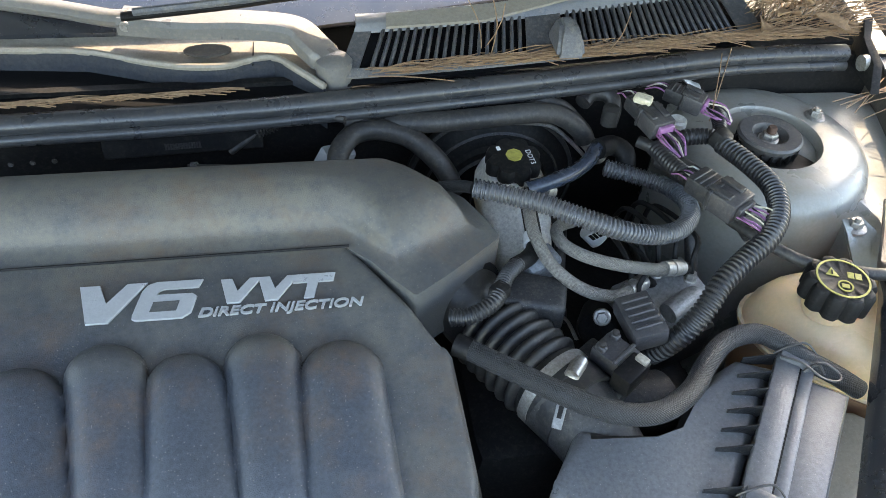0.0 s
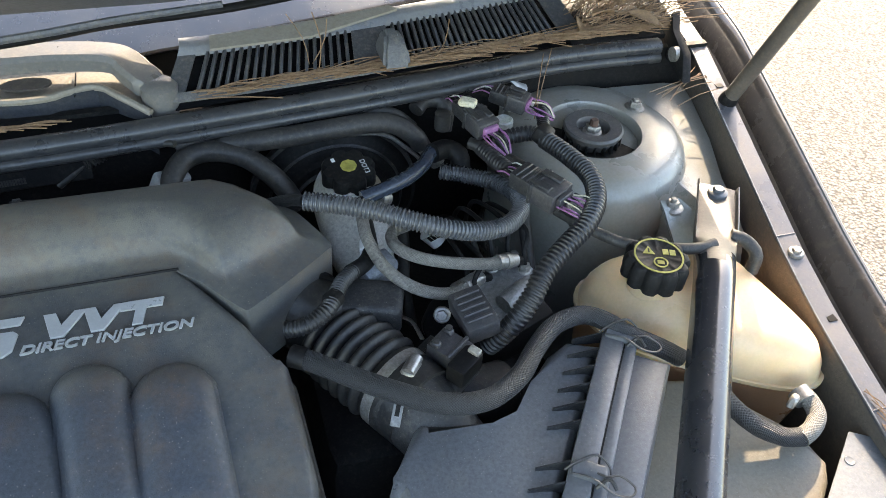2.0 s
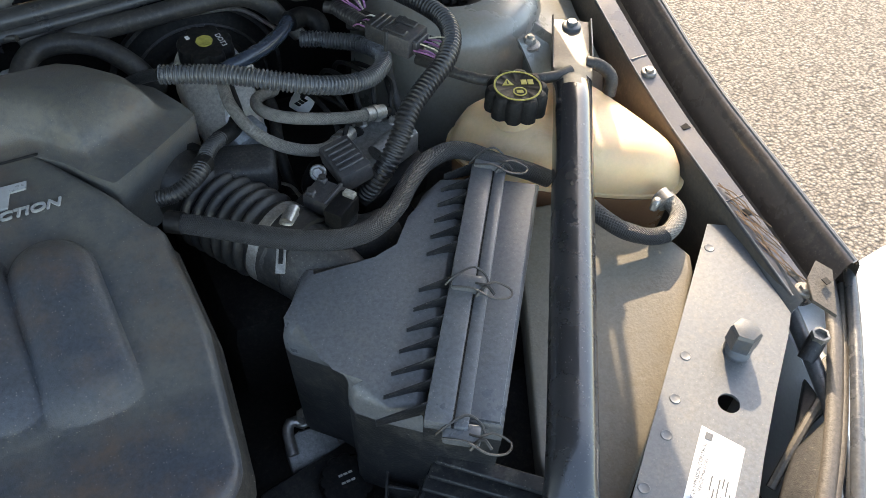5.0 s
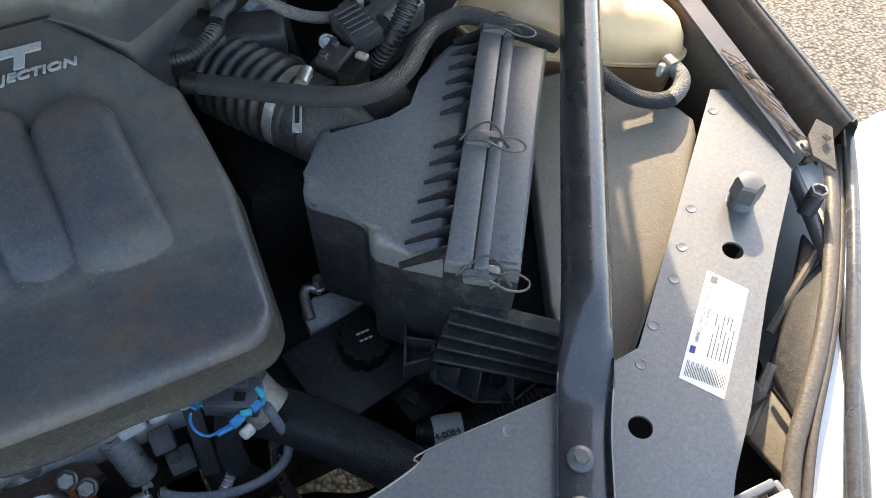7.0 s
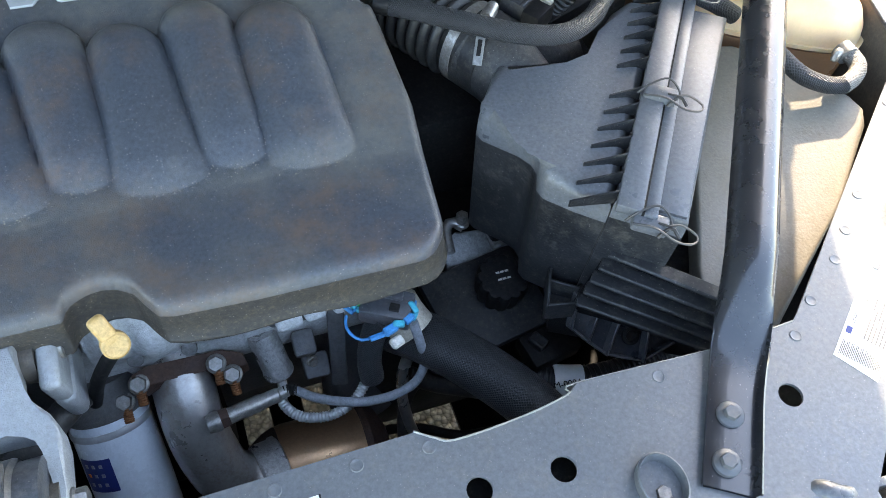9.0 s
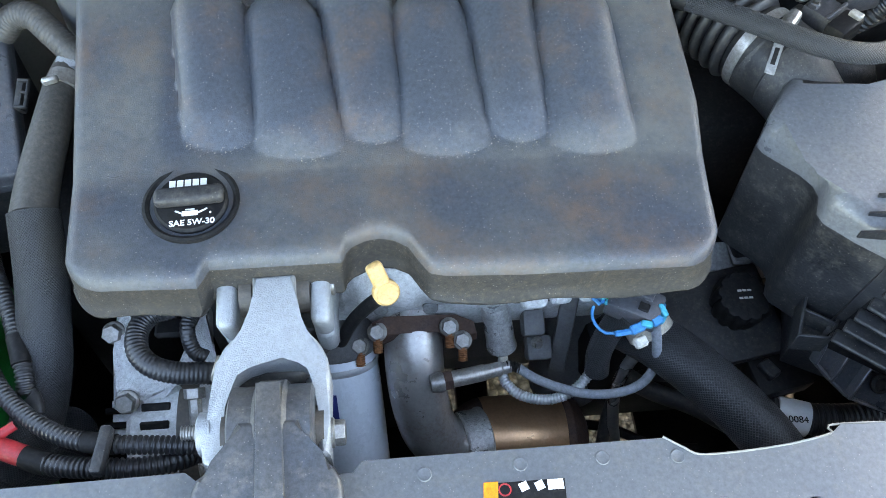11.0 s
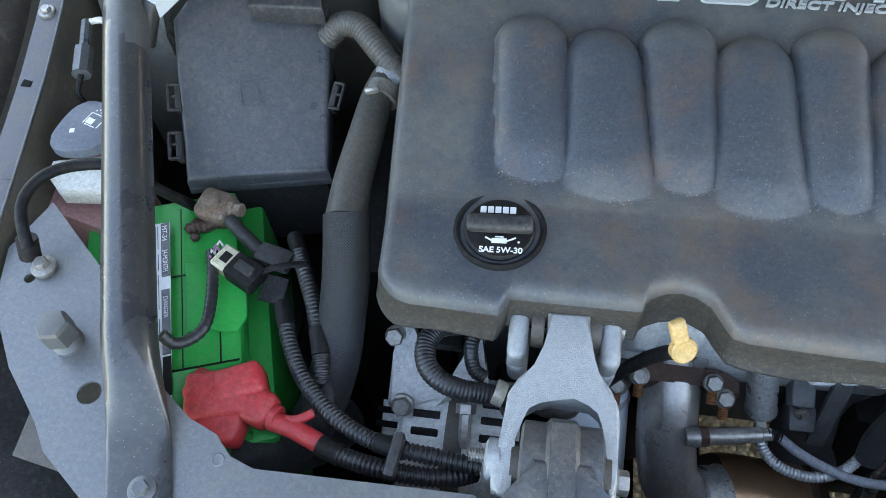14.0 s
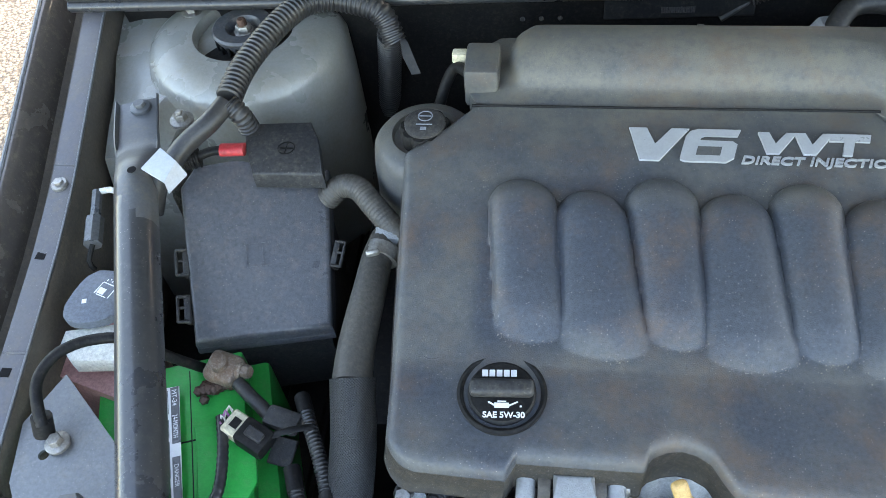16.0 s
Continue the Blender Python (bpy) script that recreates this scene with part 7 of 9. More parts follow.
# dipstick
dip = thing("dipstick", "yellow plastic oil dipstick handle on its tube", "dipstick", (-0.109, -0.512, 0.820))
DA, DB = Vector((-0.1136, -0.5169, 0.8576)), Vector((-0.1034, -0.5311, 0.8331))
DP = along(DA, DB, (0.15, -0.55, 0.8))
part("handle", boxm(B(), DP, (0.010, 0, 0), (0.026, 0.0135, 0.009), 0.0042, 3), M_DIP, dip)
part("finger_ring", lathe(B(), [(0.004, -0.0045), (0.0085, -0.0048), (0.0105, -0.003), (0.0105, 0.003), (0.0085, 0.0048), (0.004, 0.0040)], DP @ pose(0.024, 0, 0), 28), M_DIP, dip)
part("tube", tube(B(), [(-0.104, -0.529, 0.831), (-0.111, -0.520, 0.815), (-0.123, -0.514, 0.790), (-0.137, -0.511, 0.760), (-0.149, -0.507, 0.720)], 0.006, 12), M_DARK, dip)

# oil filter
of = thing("oil_filter", "white oil filter canister with dark blue printed square", "oil filter", (-0.15, -0.52, 0.55))
OM = aim((-0.156, -0.482, 0.632), (-0.148, -0.590, 0.500))
part("can", lathe(B(), [(0.034, -0.012), (0.0365, -0.006), (0.0375, 0.0), (0.0375, 0.12), (0.034, 0.128), (0.02, 0.131)], OM, 40), M_FILTER, of)
part("rim", lathe(B(), [(0.0378, -0.004), (0.0385, -0.002), (0.0385, 0.002), (0.0378, 0.003)], OM, 40), M_SILVER, of)
part("adapter", lathe(B(), [(0.038, -0.05), (0.040, -0.02), (0.036, -0.012)], OM, 32), M_GREYCAST, of)
bm = B()
axis = (OM.to_3x3() @ Vector((0, 0, 1))).normalized()
org = OM.translation
camside = Vector((0.10, -0.72, 0.72)).normalized()
u0 = (camside - axis * camside.dot(axis)).normalized()
w0 = axis.cross(u0)
rings = []
for i in range(9):
    a = radians(-66 + 52 * i / 8)
    d = u0 * math.cos(a) - w0 * math.sin(a)
    rings.append([org + axis * 0.020 + d * 0.0377, org + axis * 0.020 + d * 0.0381, org + axis * 0.055 + d * 0.0381, org + axis * 0.055 + d * 0.0377])
part("print", loft(bm, rings), M_NAVY, of, "dark blue printed square")
for i in range(3):
    for j in range(3):
        a = radians(-54 + 12 * i)
        d = u0 * math.cos(a) - w0 * math.sin(a)
        c = org + axis * (0.027 + 0.010 * j) + d * 0.0383
        m = Matrix.Translation(c) @ Matrix((axis.cross(d), axis, d)).transposed().to_4x4()
        part("symbol", boxm(B(), m, (0, 0, 0), (0.0034, 0.0036, 0.0003), 0, 1), M_WIRE if (i, j) != (0, 1) else M_ORANGE, of)

# exhaust crossover
ex = thing("exhaust_pipe", "dull steel exhaust downpipe with rusty flange and bolts", "exhaust", (-0.08, -0.48, 0.65))
part("downpipe", tube(B(), [(-0.083, -0.445, 0.672), (-0.083, -0.478, 0.656), (-0.082, -0.508, 0.632), (-0.077, -0.529, 0.602), (-0.067, -0.544, 0.573), (-0.048, -0.549, 0.553), (-0.020, -0.546, 0.545)], 0.0292, 32), M_PIPE, ex)
part("flange", plate(B(), [(-0.122, -0.478, 0.700), (-0.109, -0.472, 0.700), (-0.041, -0.469, 0.690), (-0.023, -0.472, 0.680), (-0.020, -0.482, 0.672), (-0.034, -0.487, 0.672), (-0.057, -0.480, 0.680), (-0.096, -0.484, 0.690), (-0.112, -0.491, 0.690), (-0.123, -0.488, 0.695)], 0.014, 0.003), M_RUST, ex, "rust-brown exhaust flange")
for p in ((-0.117, -0.485, 0.692), (-0.048, -0.481, 0.685), (-0.036, -0.491, 0.675), (-0.135, -0.487, 0.670)):
    d = Vector((0.0, -0.75, -0.66))
    b = part("stud_nut", hexbolt(B(), p, 0.0078, 0.009, 0.0095, (0.0, -0.5, 0.85)), M_BOLT, ex)
    part("stud", tube(B(), [Vector(p), Vector(p) + d * 0.020], 0.0048, 10, 0, 0.0022, 0.0006), M_COPPER, b, "rusty copper-coloured stud")
part("collar", lathe(B(), [(0.0315, 0.0), (0.0335, 0.002), (0.0335, 0.020), (0.0350, 0.022), (0.0350, 0.026), (0.032, 0.028)], aim((-0.038, -0.549, 0.549), (0.0, -0.542, 0.543)), 36), M_SOLENOID, ex, "pale welded collar")
cat = thing("catalytic_converter", "heat-tinted bronze steel exhaust converter", "exhaust", (0.05, -0.52, 0.5))
CM = aim((-0.045, -0.532, 0.512), (0.093, -0.530, 0.497))
part("can", lathe(B(), [(0.046, 0.030), (0.0478, 0.040), (0.0478, 0.122), (0.046, 0.126)], CM, 48), M_CAT, cat)
part("inlet_cone", lathe(B(), [(0.020, -0.004), (0.034, 0.006), (0.042, 0.018), (0.0458, 0.028), (0.0468, 0.036)], CM, 48), M_RUST, cat, "dark heat-browned inlet cone")
part("seam_ring", lathe(B(), [(0.0475, 0.120), (0.0492, 0.122), (0.0492, 0.128), (0.046, 0.131), (0.040, 0.142), (0.026, 0.150)], CM, 48), M_RUST, cat)
o2 = thing("oxygen_sensor", "steel oxygen sensor screwed into the exhaust pipe", "sensor", (-0.05, -0.52, 0.66))
A, Bq = Vector((-0.059, -0.524, 0.655)), Vector((0.010, -0.513, 0.655))
OMx = aim(A, Bq)
Lq = (Bq - A).length
part("boss", lathe(B(), [(0.0085, -0.010), (0.0105, 0.0), (0.0095, 0.003)], OMx, 20), M_BOLT, o2)
part("hex", lathe(B(), [(0.0098, 0.003), (0.0098, 0.011)], OMx, 6), M_RUST, o2, smooth=20)
part("barrel", lathe(B(), [(0.0082, 0.011), (0.0082, Lq * 0.62), (0.0072, Lq * 0.64), (0.0072, Lq * 0.86), (0.006, Lq * 0.88), (0.006, Lq)], OMx, 24), M_STEEL, o2)
part("boot", tube(B(), [(0.001, -0.514, 0.655), (0.010, -0.513, 0.656), (0.019, -0.516, 0.656)], 0.0055, 12, 0, 0.003, 0.0008), M_DARK, o2)
part("lead", tube(B(), [(0.017, -0.515, 0.656), (0.032, -0.528, 0.657), (0.054, -0.540, 0.658), (0.079, -0.549, 0.660), (0.107, -0.551, 0.662), (0.129, -0.547, 0.670), (0.139, -0.539, 0.690), (0.135, -0.534, 0.720), (0.130, -0.524, 0.745)], 0.0046, 12), M_WIRE, o2, "grey wire sleeve")
part("foil_sleeve", tube(B(), [(0.002, -0.507, 0.645), (0.005, -0.525, 0.645), (0.019, -0.540, 0.645), (0.045, -0.547, 0.648), (0.071, -0.540, 0.655), (0.093, -0.520, 0.668)], 0.0053, 12, 0, 0.0032, 0.0007), M_SILVER, o2, "silver foil sleeve")
sol = thing("valve_solenoid", "silver cylindrical valve solenoid on the cylinder head", "solenoid", (0.007, -0.464, 0.640))
SM = aim(Vector((-0.002, -0.462, 0.690)), Vector((0.009, -0.488, 0.625)))
part("can", lathe(B(), [(0.013, 0.0), (0.0145, 0.004), (0.0145, 0.050), (0.0155, 0.052), (0.0155, 0.056), (0.006, 0.058)], SM, 28), M_SOLENOID, sol)
part("terminal", box(B(), (0.007, -0.496, 0.632), (0.010, 0.010, 0.012), None, 0.002, 1), M_RES, sol)

# blue-clipped connector and radiator hose
bc = thing("engine_connector", "dark grey engine connector with blue plastic locks", "connector", (0.106, -0.516, 0.770))
BCM = along((0.087, -0.507, 0.768), (0.123, -0.528, 0.768))
part("shell", boxm(B(), BCM @ pose(0.022, 0.003, 0), (0, 0, 0), (0.046, 0.030, 0.020), 0.003, 2), M_FUSE, bc)
part("shell_ridge", boxm(B(), BCM @ pose(0.018, 0.010, 0.011), (0, 0, 0), (0.034, 0.009, 0.006), 0.002, 2), M_FUSE, bc)
part("window", boxm(B(), BCM @ pose(0.030, -0.002, 0.0105), (0, 0, 0), (0.009, 0.008, 0.003), 0.0006, 1), M_DARK, bc)
part("braid", tube(B(), [(0.106, -0.522, 0.764), (0.100, -0.515, 0.745), (0.093, -0.517, 0.715), (0.089, -0.523, 0.690), (0.090, -0.530, 0.668)], 0.0118, 16), M_SLEEVE, bc, "braided cable sleeve")
for p0, p1, w in (((0.071, -0.506, 0.772), (0.077, -0.515, 0.772), 0.004), ((0.078, -0.513, 0.772), (0.091, -0.508, 0.772), 0.0035), ((0.084, -0.544, 0.772), (0.105, -0.542, 0.772), 0.005), ((0.105, -0.542, 0.772), (0.115, -0.53, 0.772), 0.004), ((0.115, -0.529, 0.772), (0.127, -0.531, 0.772), 0.004), ((0.127, -0.531, 0.772), (0.132, -0.519, 0.772), 0.0035)):
    part("lock", tube(B(), [p0, p1], w * 0.55, 6, 0.004), M_BLUE, bc, "blue plastic lock")
part("loop_wire", tube(B(), [(0.071, -0.516, 0.772), (0.068, -0.524, 0.770), (0.071, -0.534, 0.768), (0.079, -0.540, 0.766), (0.089, -0.539, 0.766)], 0.0014, 8), M_BLUE, bc, "blue locking loop")
for x, y, z, w, d, a, mt in ((0.082, -0.507, 0.774, 0.012, 0.006, 35, M_TEAL), (0.085, -0.516, 0.774, 0.010, 0.005, -30, M_TEAL), (0.103, -0.541, 0.774, 0.013, 0.008, 20, M_BLUE), (0.111, -0.539, 0.776, 0.010, 0.006, -15, M_TEAL), (0.121, -0.536, 0.775, 0.010, 0.007, 30, M_BLUE), (0.128, -0.527, 0.776, 0.005, 0.012, 15, M_TEAL), (0.127, -0.533, 0.772, 0.009, 0.005, 50, M_TEAL)):
    part("lock", box(B(), (x, y, z), (w, d, 0.006), pose(0, 0, 0, 8, 0, a), 0.0012, 1), mt, bc, "blue and teal plastic lock")
part("torn_tape", box(B(), (0.107, -0.548, 0.762), (0.012, 0.010, 0.008), pose(0, 0, 0, 20, 10, 25), 0.002, 1), M_RES, bc, "pale torn tape")
for k, mt in enumerate((M_GREEN, M_RES, M_PURPLE, M_CREAM)):
    p0 = Vector((0.078, -0.508, 0.775)) + Vector((0.004 * k, 0, 0))
    part("wire", tube(B(), [p0 + Vector((0.006, -0.006, -0.002)), p0 + Vector((0.004, 0.004, 0.006)), p0 + Vector((0, 0.02, 0.004))], 0.0015, 6), mt, bc)
rh = thing("radiator_hose", "thick black hose in woven sleeve running to the radiator", "hose", (0.2, -0.57, 0.7))
part("sleeve", tube(B(), [(0.122, -0.490, 0.684), (0.150, -0.523, 0.698), (0.185, -0.567, 0.702), (0.220, -0.614, 0.694), (0.252, -0.660, 0.668), (0.273, -0.70, 0.638)], 0.0252, 28), M_SLEEVE, rh)
part("neck", tube(B(), [(0.122, -0.494, 0.735), (0.127, -0.504, 0.725), (0.135, -0.516, 0.715)], 0.022, 20), M_CREAM2, rh, "tan hose neck")
part("tape_edge", tube(B(), [(0.116, -0.482, 0.680), (0.125, -0.493, 0.686)], 0.0260, 20), M_DARK, rh)
gt = hose("steel_tube", "grey steel tube bending down beside the converter", "pipe", [(0.165, -0.498, 0.690), (0.148, -0.506, 0.676), (0.131, -0.513, 0.650), (0.124, -0.522, 0.600), (0.130, -0.534, 0.545), (0.140, -0.541, 0.500), (0.158, -0.550, 0.420)], 0.0062, M_PIPE)
hose("lower_cable", "dark cable low behind the radiator support", "wire", [(0.179, -0.519, 0.620), (0.159, -0.501, 0.580), (0.132, -0.515, 0.550), (0.120, -0.553, 0.500)], 0.007, M_HOSE)
hose("lower_cable", "dusty taped cable under the radiator hose", "wire", [(0.136, -0.506, 0.600), (0.167, -0.517, 0.580), (0.218, -0.532, 0.560), (0.267, -0.555, 0.540)], 0.010, M_HOSE)
hose("lower_cable", "thin dark rod under the engine bay", "wire", [(0.104, -0.498, 0.450), (0.151, -0.508, 0.450), (0.201, -0.534, 0.450), (0.250, -0.541, 0.450)], 0.006, M_DARK)

# transmission filler cap, bracket and wiring near the air box
tc = thing("transmission_filler", "black ribbed transmission filler cap", "fluid cap", (0.25, -0.466, 0.66))
part("cap", lathe(B(), [(0.024, -0.03), (0.028, -0.01), (0.0285, 0.006), (0.026, 0.010), (0.02, 0.011), (0.004, 0.011)], Matrix.Translation((0.250, -0.466, 0.674)) @ pose(0, 0, 0, 8, 0, 0), 72, 12, 0.003), M_DARK, tc)
part("print", bars(B(), Matrix.Translation((0.243, -0.462, 0.6858)) @ pose(0, 0, 0, 8, 0, 0), 2, 0.008, 0.0022, [[0.004, 0.004, 0.004]]), M_RES, tc)
part("neck_plate", box(B(), (0.235, -0.47, 0.645), (0.12, 0.10, 0.015), pose(0, 0, 0, 10, 0, 10), 0.006, 2), M_PLASTIC, tc)
part("bolt", hexbolt(B(), (0.192, -0.439, 0.645), 0.007, 0.009, 0.009), M_BOLT, tc)
br = thing("transmission_bracket", "cast aluminium bracket with bolt beside the transmission", "bracket", (0.22, -0.40, 0.66))
part("plate", plate(B(), [(0.209, -0.392, 0.660), (0.228, -0.384, 0.665), (0.261, -0.387, 0.660), (0.318, -0.390, 0.655), (0.326, -0.416, 0.650), (0.253, -0.417, 0.645), (0.207, -0.419, 0.645)], 0.02, 0.004), M_ALU2, br)
part("bolt", hexbolt(B(), (0.236, -0.380, 0.672), 0.007, 0.014, 0.009), M_STEEL, br)
part("hook", tube(B(), [(0.214, -0.408, 0.660), (0.217, -0.384, 0.668), (0.225, -0.377, 0.672), (0.237, -0.384, 0.668)], 0.006, 10), M_PIPE, br)
hk = thing("cable_end", "black ball-joint cable end on the transmission lever", "cable", (0.274, -0.385, 0.670))
part("socket", box(B(), (0.270, -0.394, 0.672), (0.022, 0.035, 0.02), pose(0, 0, 0, 0, 0, 5), 0.006, 2), M_DARK, hk)
part("lever", box(B(), (0.271, -0.396, 0.660), (0.02, 0.04, 0.006), None, 0.002, 1), M_ALU2, hk)
gk = thing("ground_lug", "small steel bracket bolted low beside the air box", "bracket", (0.317, -0.430, 0.650))
part("bolt", hexbolt(B(), (0.315, -0.442, 0.655), 0.006, 0.008, 0.009), M_STEEL, gk)
part("tab", box(B(), (0.312, -0.428, 0.660), (0.02, 0.016, 0.01), pose(0, 0, 0, 10, 20, 30), 0.002, 1), M_ALU2, gk)
cl = thing("battery_cable_joint", "black taped conduit with white printed label", "wiring", (0.297, -0.565, 0.600))
part("conduit", tube(B(), [(0.267, -0.551, 0.600), (0.297, -0.565, 0.600), (0.337, -0.571, 0.600), (0.377, -0.572, 0.600), (0.426, -0.569, 0.600)], 0.0165, 16, 0, 0.006, 0.0015), M_CONDUIT, cl)
part("label_wrap", tube(B(), [(0.282, -0.559, 0.600), (0.312, -0.569, 0.600)], 0.018, 18), M_WHITE, cl, "white label wrap")
word("print", "M-0084", 0.010, along(Vector((0.274, -0.575, 0.618)), Vector((0.302, -0.579, 0.618))), M_DARK, cl, 0.0002)
tr = thing("wiring_box", "dark plastic connector box low beside the air box", "connector", (0.287, -0.528, 0.620))
part("body", box(B(), (0.287, -0.527, 0.620), (0.06, 0.04, 0.025), pose(0, 0, 0, 5, 0, 10), 0.004, 2), M_DARK, tr)
part("tab", box(B(), (0.273, -0.527, 0.635), (0.014, 0.02, 0.012), pose(0, 0, 0, 0, 0, 30), 0.002, 1), M_PLASTIC, tr)

# alternator with bracket
alt = thing("alternator", "cast aluminium alternator with bracket and cooling slots", "alternator", (-0.29, -0.56, 0.72))
part("bracket", plate(B(), [(-0.341, -0.478, 0.752), (-0.325, -0.481, 0.752), (-0.319, -0.512, 0.742), (-0.305, -0.529, 0.737), (-0.286, -0.535, 0.733), (-0.268, -0.474, 0.750), (-0.263, -0.474, 0.750), (-0.261, -0.509, 0.742), (-0.252, -0.529, 0.733), (-0.289, -0.539, 0.730), (-0.308, -0.549, 0.728), (-0.315, -0.553, 0.727), (-0.342, -0.552, 0.726), (-0.342, -0.513, 0.742)], 0.020, 0.004, seg=3), M_ALUB, alt)
part("diagonal_web", plate(B(), [(-0.316, -0.576, 0.715), (-0.316, -0.553, 0.724), (-0.290, -0.539, 0.730), (-0.285, -0.544, 0.729), (-0.308, -0.557, 0.722), (-0.310, -0.577, 0.715)], 0.020, 0.003), M_ALUB, alt)
part("lower_case", plate(B(), [(-0.349, -0.544, 0.712), (-0.319, -0.545, 0.712), (-0.315, -0.574, 0.700), (-0.347, -0.574, 0.700)], 0.02, 0.004), M_ALUB, alt)
for k in range(3):
    part("case_slot", box(B(), Vector((-0.340, -0.556, 0.714)) + Vector((0, -0.0125 * k, -0.0022 * k)), (0.022, 0.0055, 0.004), None, 0.001, 1), M_BLACK, alt, "dark cooling slot")
part("end_case", plate(B(), [(-0.297, -0.546, 0.722), (-0.286, -0.541, 0.724), (-0.285, -0.577, 0.706), (-0.296, -0.578, 0.706)], 0.02, 0.004), M_ALUB, alt)
for k in range(4):
    part("fin", box(B(), Vector((-0.272, -0.555, 0.716)) + Vector((0, -0.0115 * k, -0.0024 * k)), (0.034, 0.005, 0.010), None, 0.0018, 1), M_ALUB, alt)
AM = Matrix.Translation((-0.275, -0.560, 0.665)) @ pose(0, 0, 0, 0, 90, 0)
part("body", lathe(B(), [(0.055, -0.055), (0.060, -0.05), (0.060, 0.045), (0.055, 0.05), (0.03, 0.052)], AM, 40), M_ALUB, alt)
part("stator", lathe(B(), [(0.0585, -0.012), (0.0615, -0.012), (0.0615, 0.004), (0.0585, 0.004)], AM, 40), M_INNER, alt)
for k in range(4):
    for sx in (-1, 1):
        a = radians(60 + 15 * k)
        c = Vector((-0.275 + sx * 0.030, -0.560 - 0.060 * math.cos(a), 0.665 + 0.060 * math.sin(a)))
        part("slot", box(B(), c, (0.024, 0.007, 0.004), pose(0, 0, 0, 60 - 15 * k, 0, 0), 0.001, 1), M_DARK, alt, "dark cooling slot")
for p in ((-0.326, -0.558, 0.735), (-0.342, -0.497, 0.745)):
    part("bolt", hexbolt(B(), p, 0.0085, 0.010, 0.010, (0, -0.6, 0.8)), M_BOLT, alt)
part("post_nut", lathe(B(), [(0.009, 0.0), (0.009, 0.008), (0.0055, 0.009), (0.0055, 0.03), (0.003, 0.038)], aim((-0.270, -0.553, 0.742), (-0.269, -0.580, 0.728)), 6), M_STEEL, alt, smooth=20)
part("port", box(B(), (-0.292, -0.500, 0.752), (0.026, 0.018, 0.008), None, 0.003, 1), M_DARK, alt)
h1 = hose("alternator_hose", "black rubber hose curving over the alternator", "hose", [(-0.28, -0.502, 0.79), (-0.297, -0.507, 0.79), (-0.306, -0.521, 0.79), (-0.304, -0.54, 0.79), (-0.293, -0.552, 0.787), (-0.275, -0.557, 0.782), (-0.255, -0.556, 0.776), (-0.235, -0.552, 0.765), (-0.203, -0.541, 0.755)], 0.0092, M_CONDUIT, 0.0032, 0.0005, seg=16)
part("clip", tube(B(), [(-0.246, -0.553, 0.777), (-0.237, -0.555, 0.775)], 0.0108, 18), M_CREAM2, h1, "pale metal spring clip")
h2 = hose("alternator_hose", "thin black rubber hose above the alternator", "hose", [(-0.255, -0.503, 0.79), (-0.267, -0.508, 0.785), (-0.269, -0.522, 0.78), (-0.265, -0.533, 0.77), (-0.256, -0.537, 0.765)], 0.0064, M_CONDUIT, 0.003, 0.0004)
hose("alternator_hose", "black hose passing under the mount yoke", "hose", [(-0.240, -0.556, 0.750), (-0.216, -0.545, 0.750), (-0.188, -0.547, 0.745), (-0.176, -0.526, 0.740), (-0.154, -0.503, 0.735)], 0.012, M_HOSE)

# ---- left side: battery details ----
for c, s in (((-0.008, -0.062, 0.2015), (0.140, 0.0015, 0.001)), ((-0.008, 0.035, 0.2015), (0.120, 0.0012, 0.001)), ((0.046, -0.015, 0.2015), (0.0012, 0.095, 0.001)), ((-0.047, -0.01, 0.2015), (0.0012, 0.22, 0.001))):
    part("groove", boxm(B(), BM, c, s, 0, 1), M_DARK, batt)
part("front_lid", boxm(B(), BM, (-0.008, -0.096, 0.196), (0.146, 0.062, 0.022), 0.003), M_GREEN, batt)
part("raised_panel", plate(B(), [(-0.547, -0.461, 0.776), (-0.490, -0.449, 0.776), (-0.472, -0.509, 0.776), (-0.476, -0.524, 0.776), (-0.488, -0.527, 0.776), (-0.503, -0.524, 0.776), (-0.521, -0.532, 0.776), (-0.537, -0.483, 0.776)], 0.004, 0.0008), M_GREEN, batt)
part("slot", boxm(B(), BM, (-0.034, 0.02, 0.2016), (0.004, 0.030, 0.001), 0, 1), M_DARK, batt)
BL = [(-0.592, -0.425, 0.780), (-0.574, -0.420, 0.780), (-0.511, -0.595, 0.780), (-0.526, -0.595, 0.780)]
part("label_sheet", plate(B(), BL, 0.0006, 0.0), M_WHITE, batt, "white paper label")
l0, l1, l2, l3 = (Vector(p) for p in BL)
LB = along(l0 * 0.45 + l1 * 0.55 + Vector((0, 0, 0.0003)), l3 * 0.45 + l2 * 0.55 + Vector((0, 0, 0.0003)))
ll, lw = (l2 - l1).length, (l1 - l0).length
part("grey_band", boxm(B(), LB, (ll * 0.17, lw * 0.2, 0), (ll * 0.33, lw * 0.42, 0.0004), 0, 1), M_CONDUIT_L, batt)
part("grey_band", boxm(B(), LB, (ll * 0.59, lw * 0.16, 0), (ll * 0.36, lw * 0.40, 0.0004), 0, 1), M_CONDUIT_L, batt)
part("black_band", boxm(B(), LB, (ll * 0.88, lw * 0.16, 0), (ll * 0.2, lw * 0.40, 0.0004), 0, 1), M_DARK, batt)
LT2 = LB @ pose(0, lw * 0.06, 0.0004)
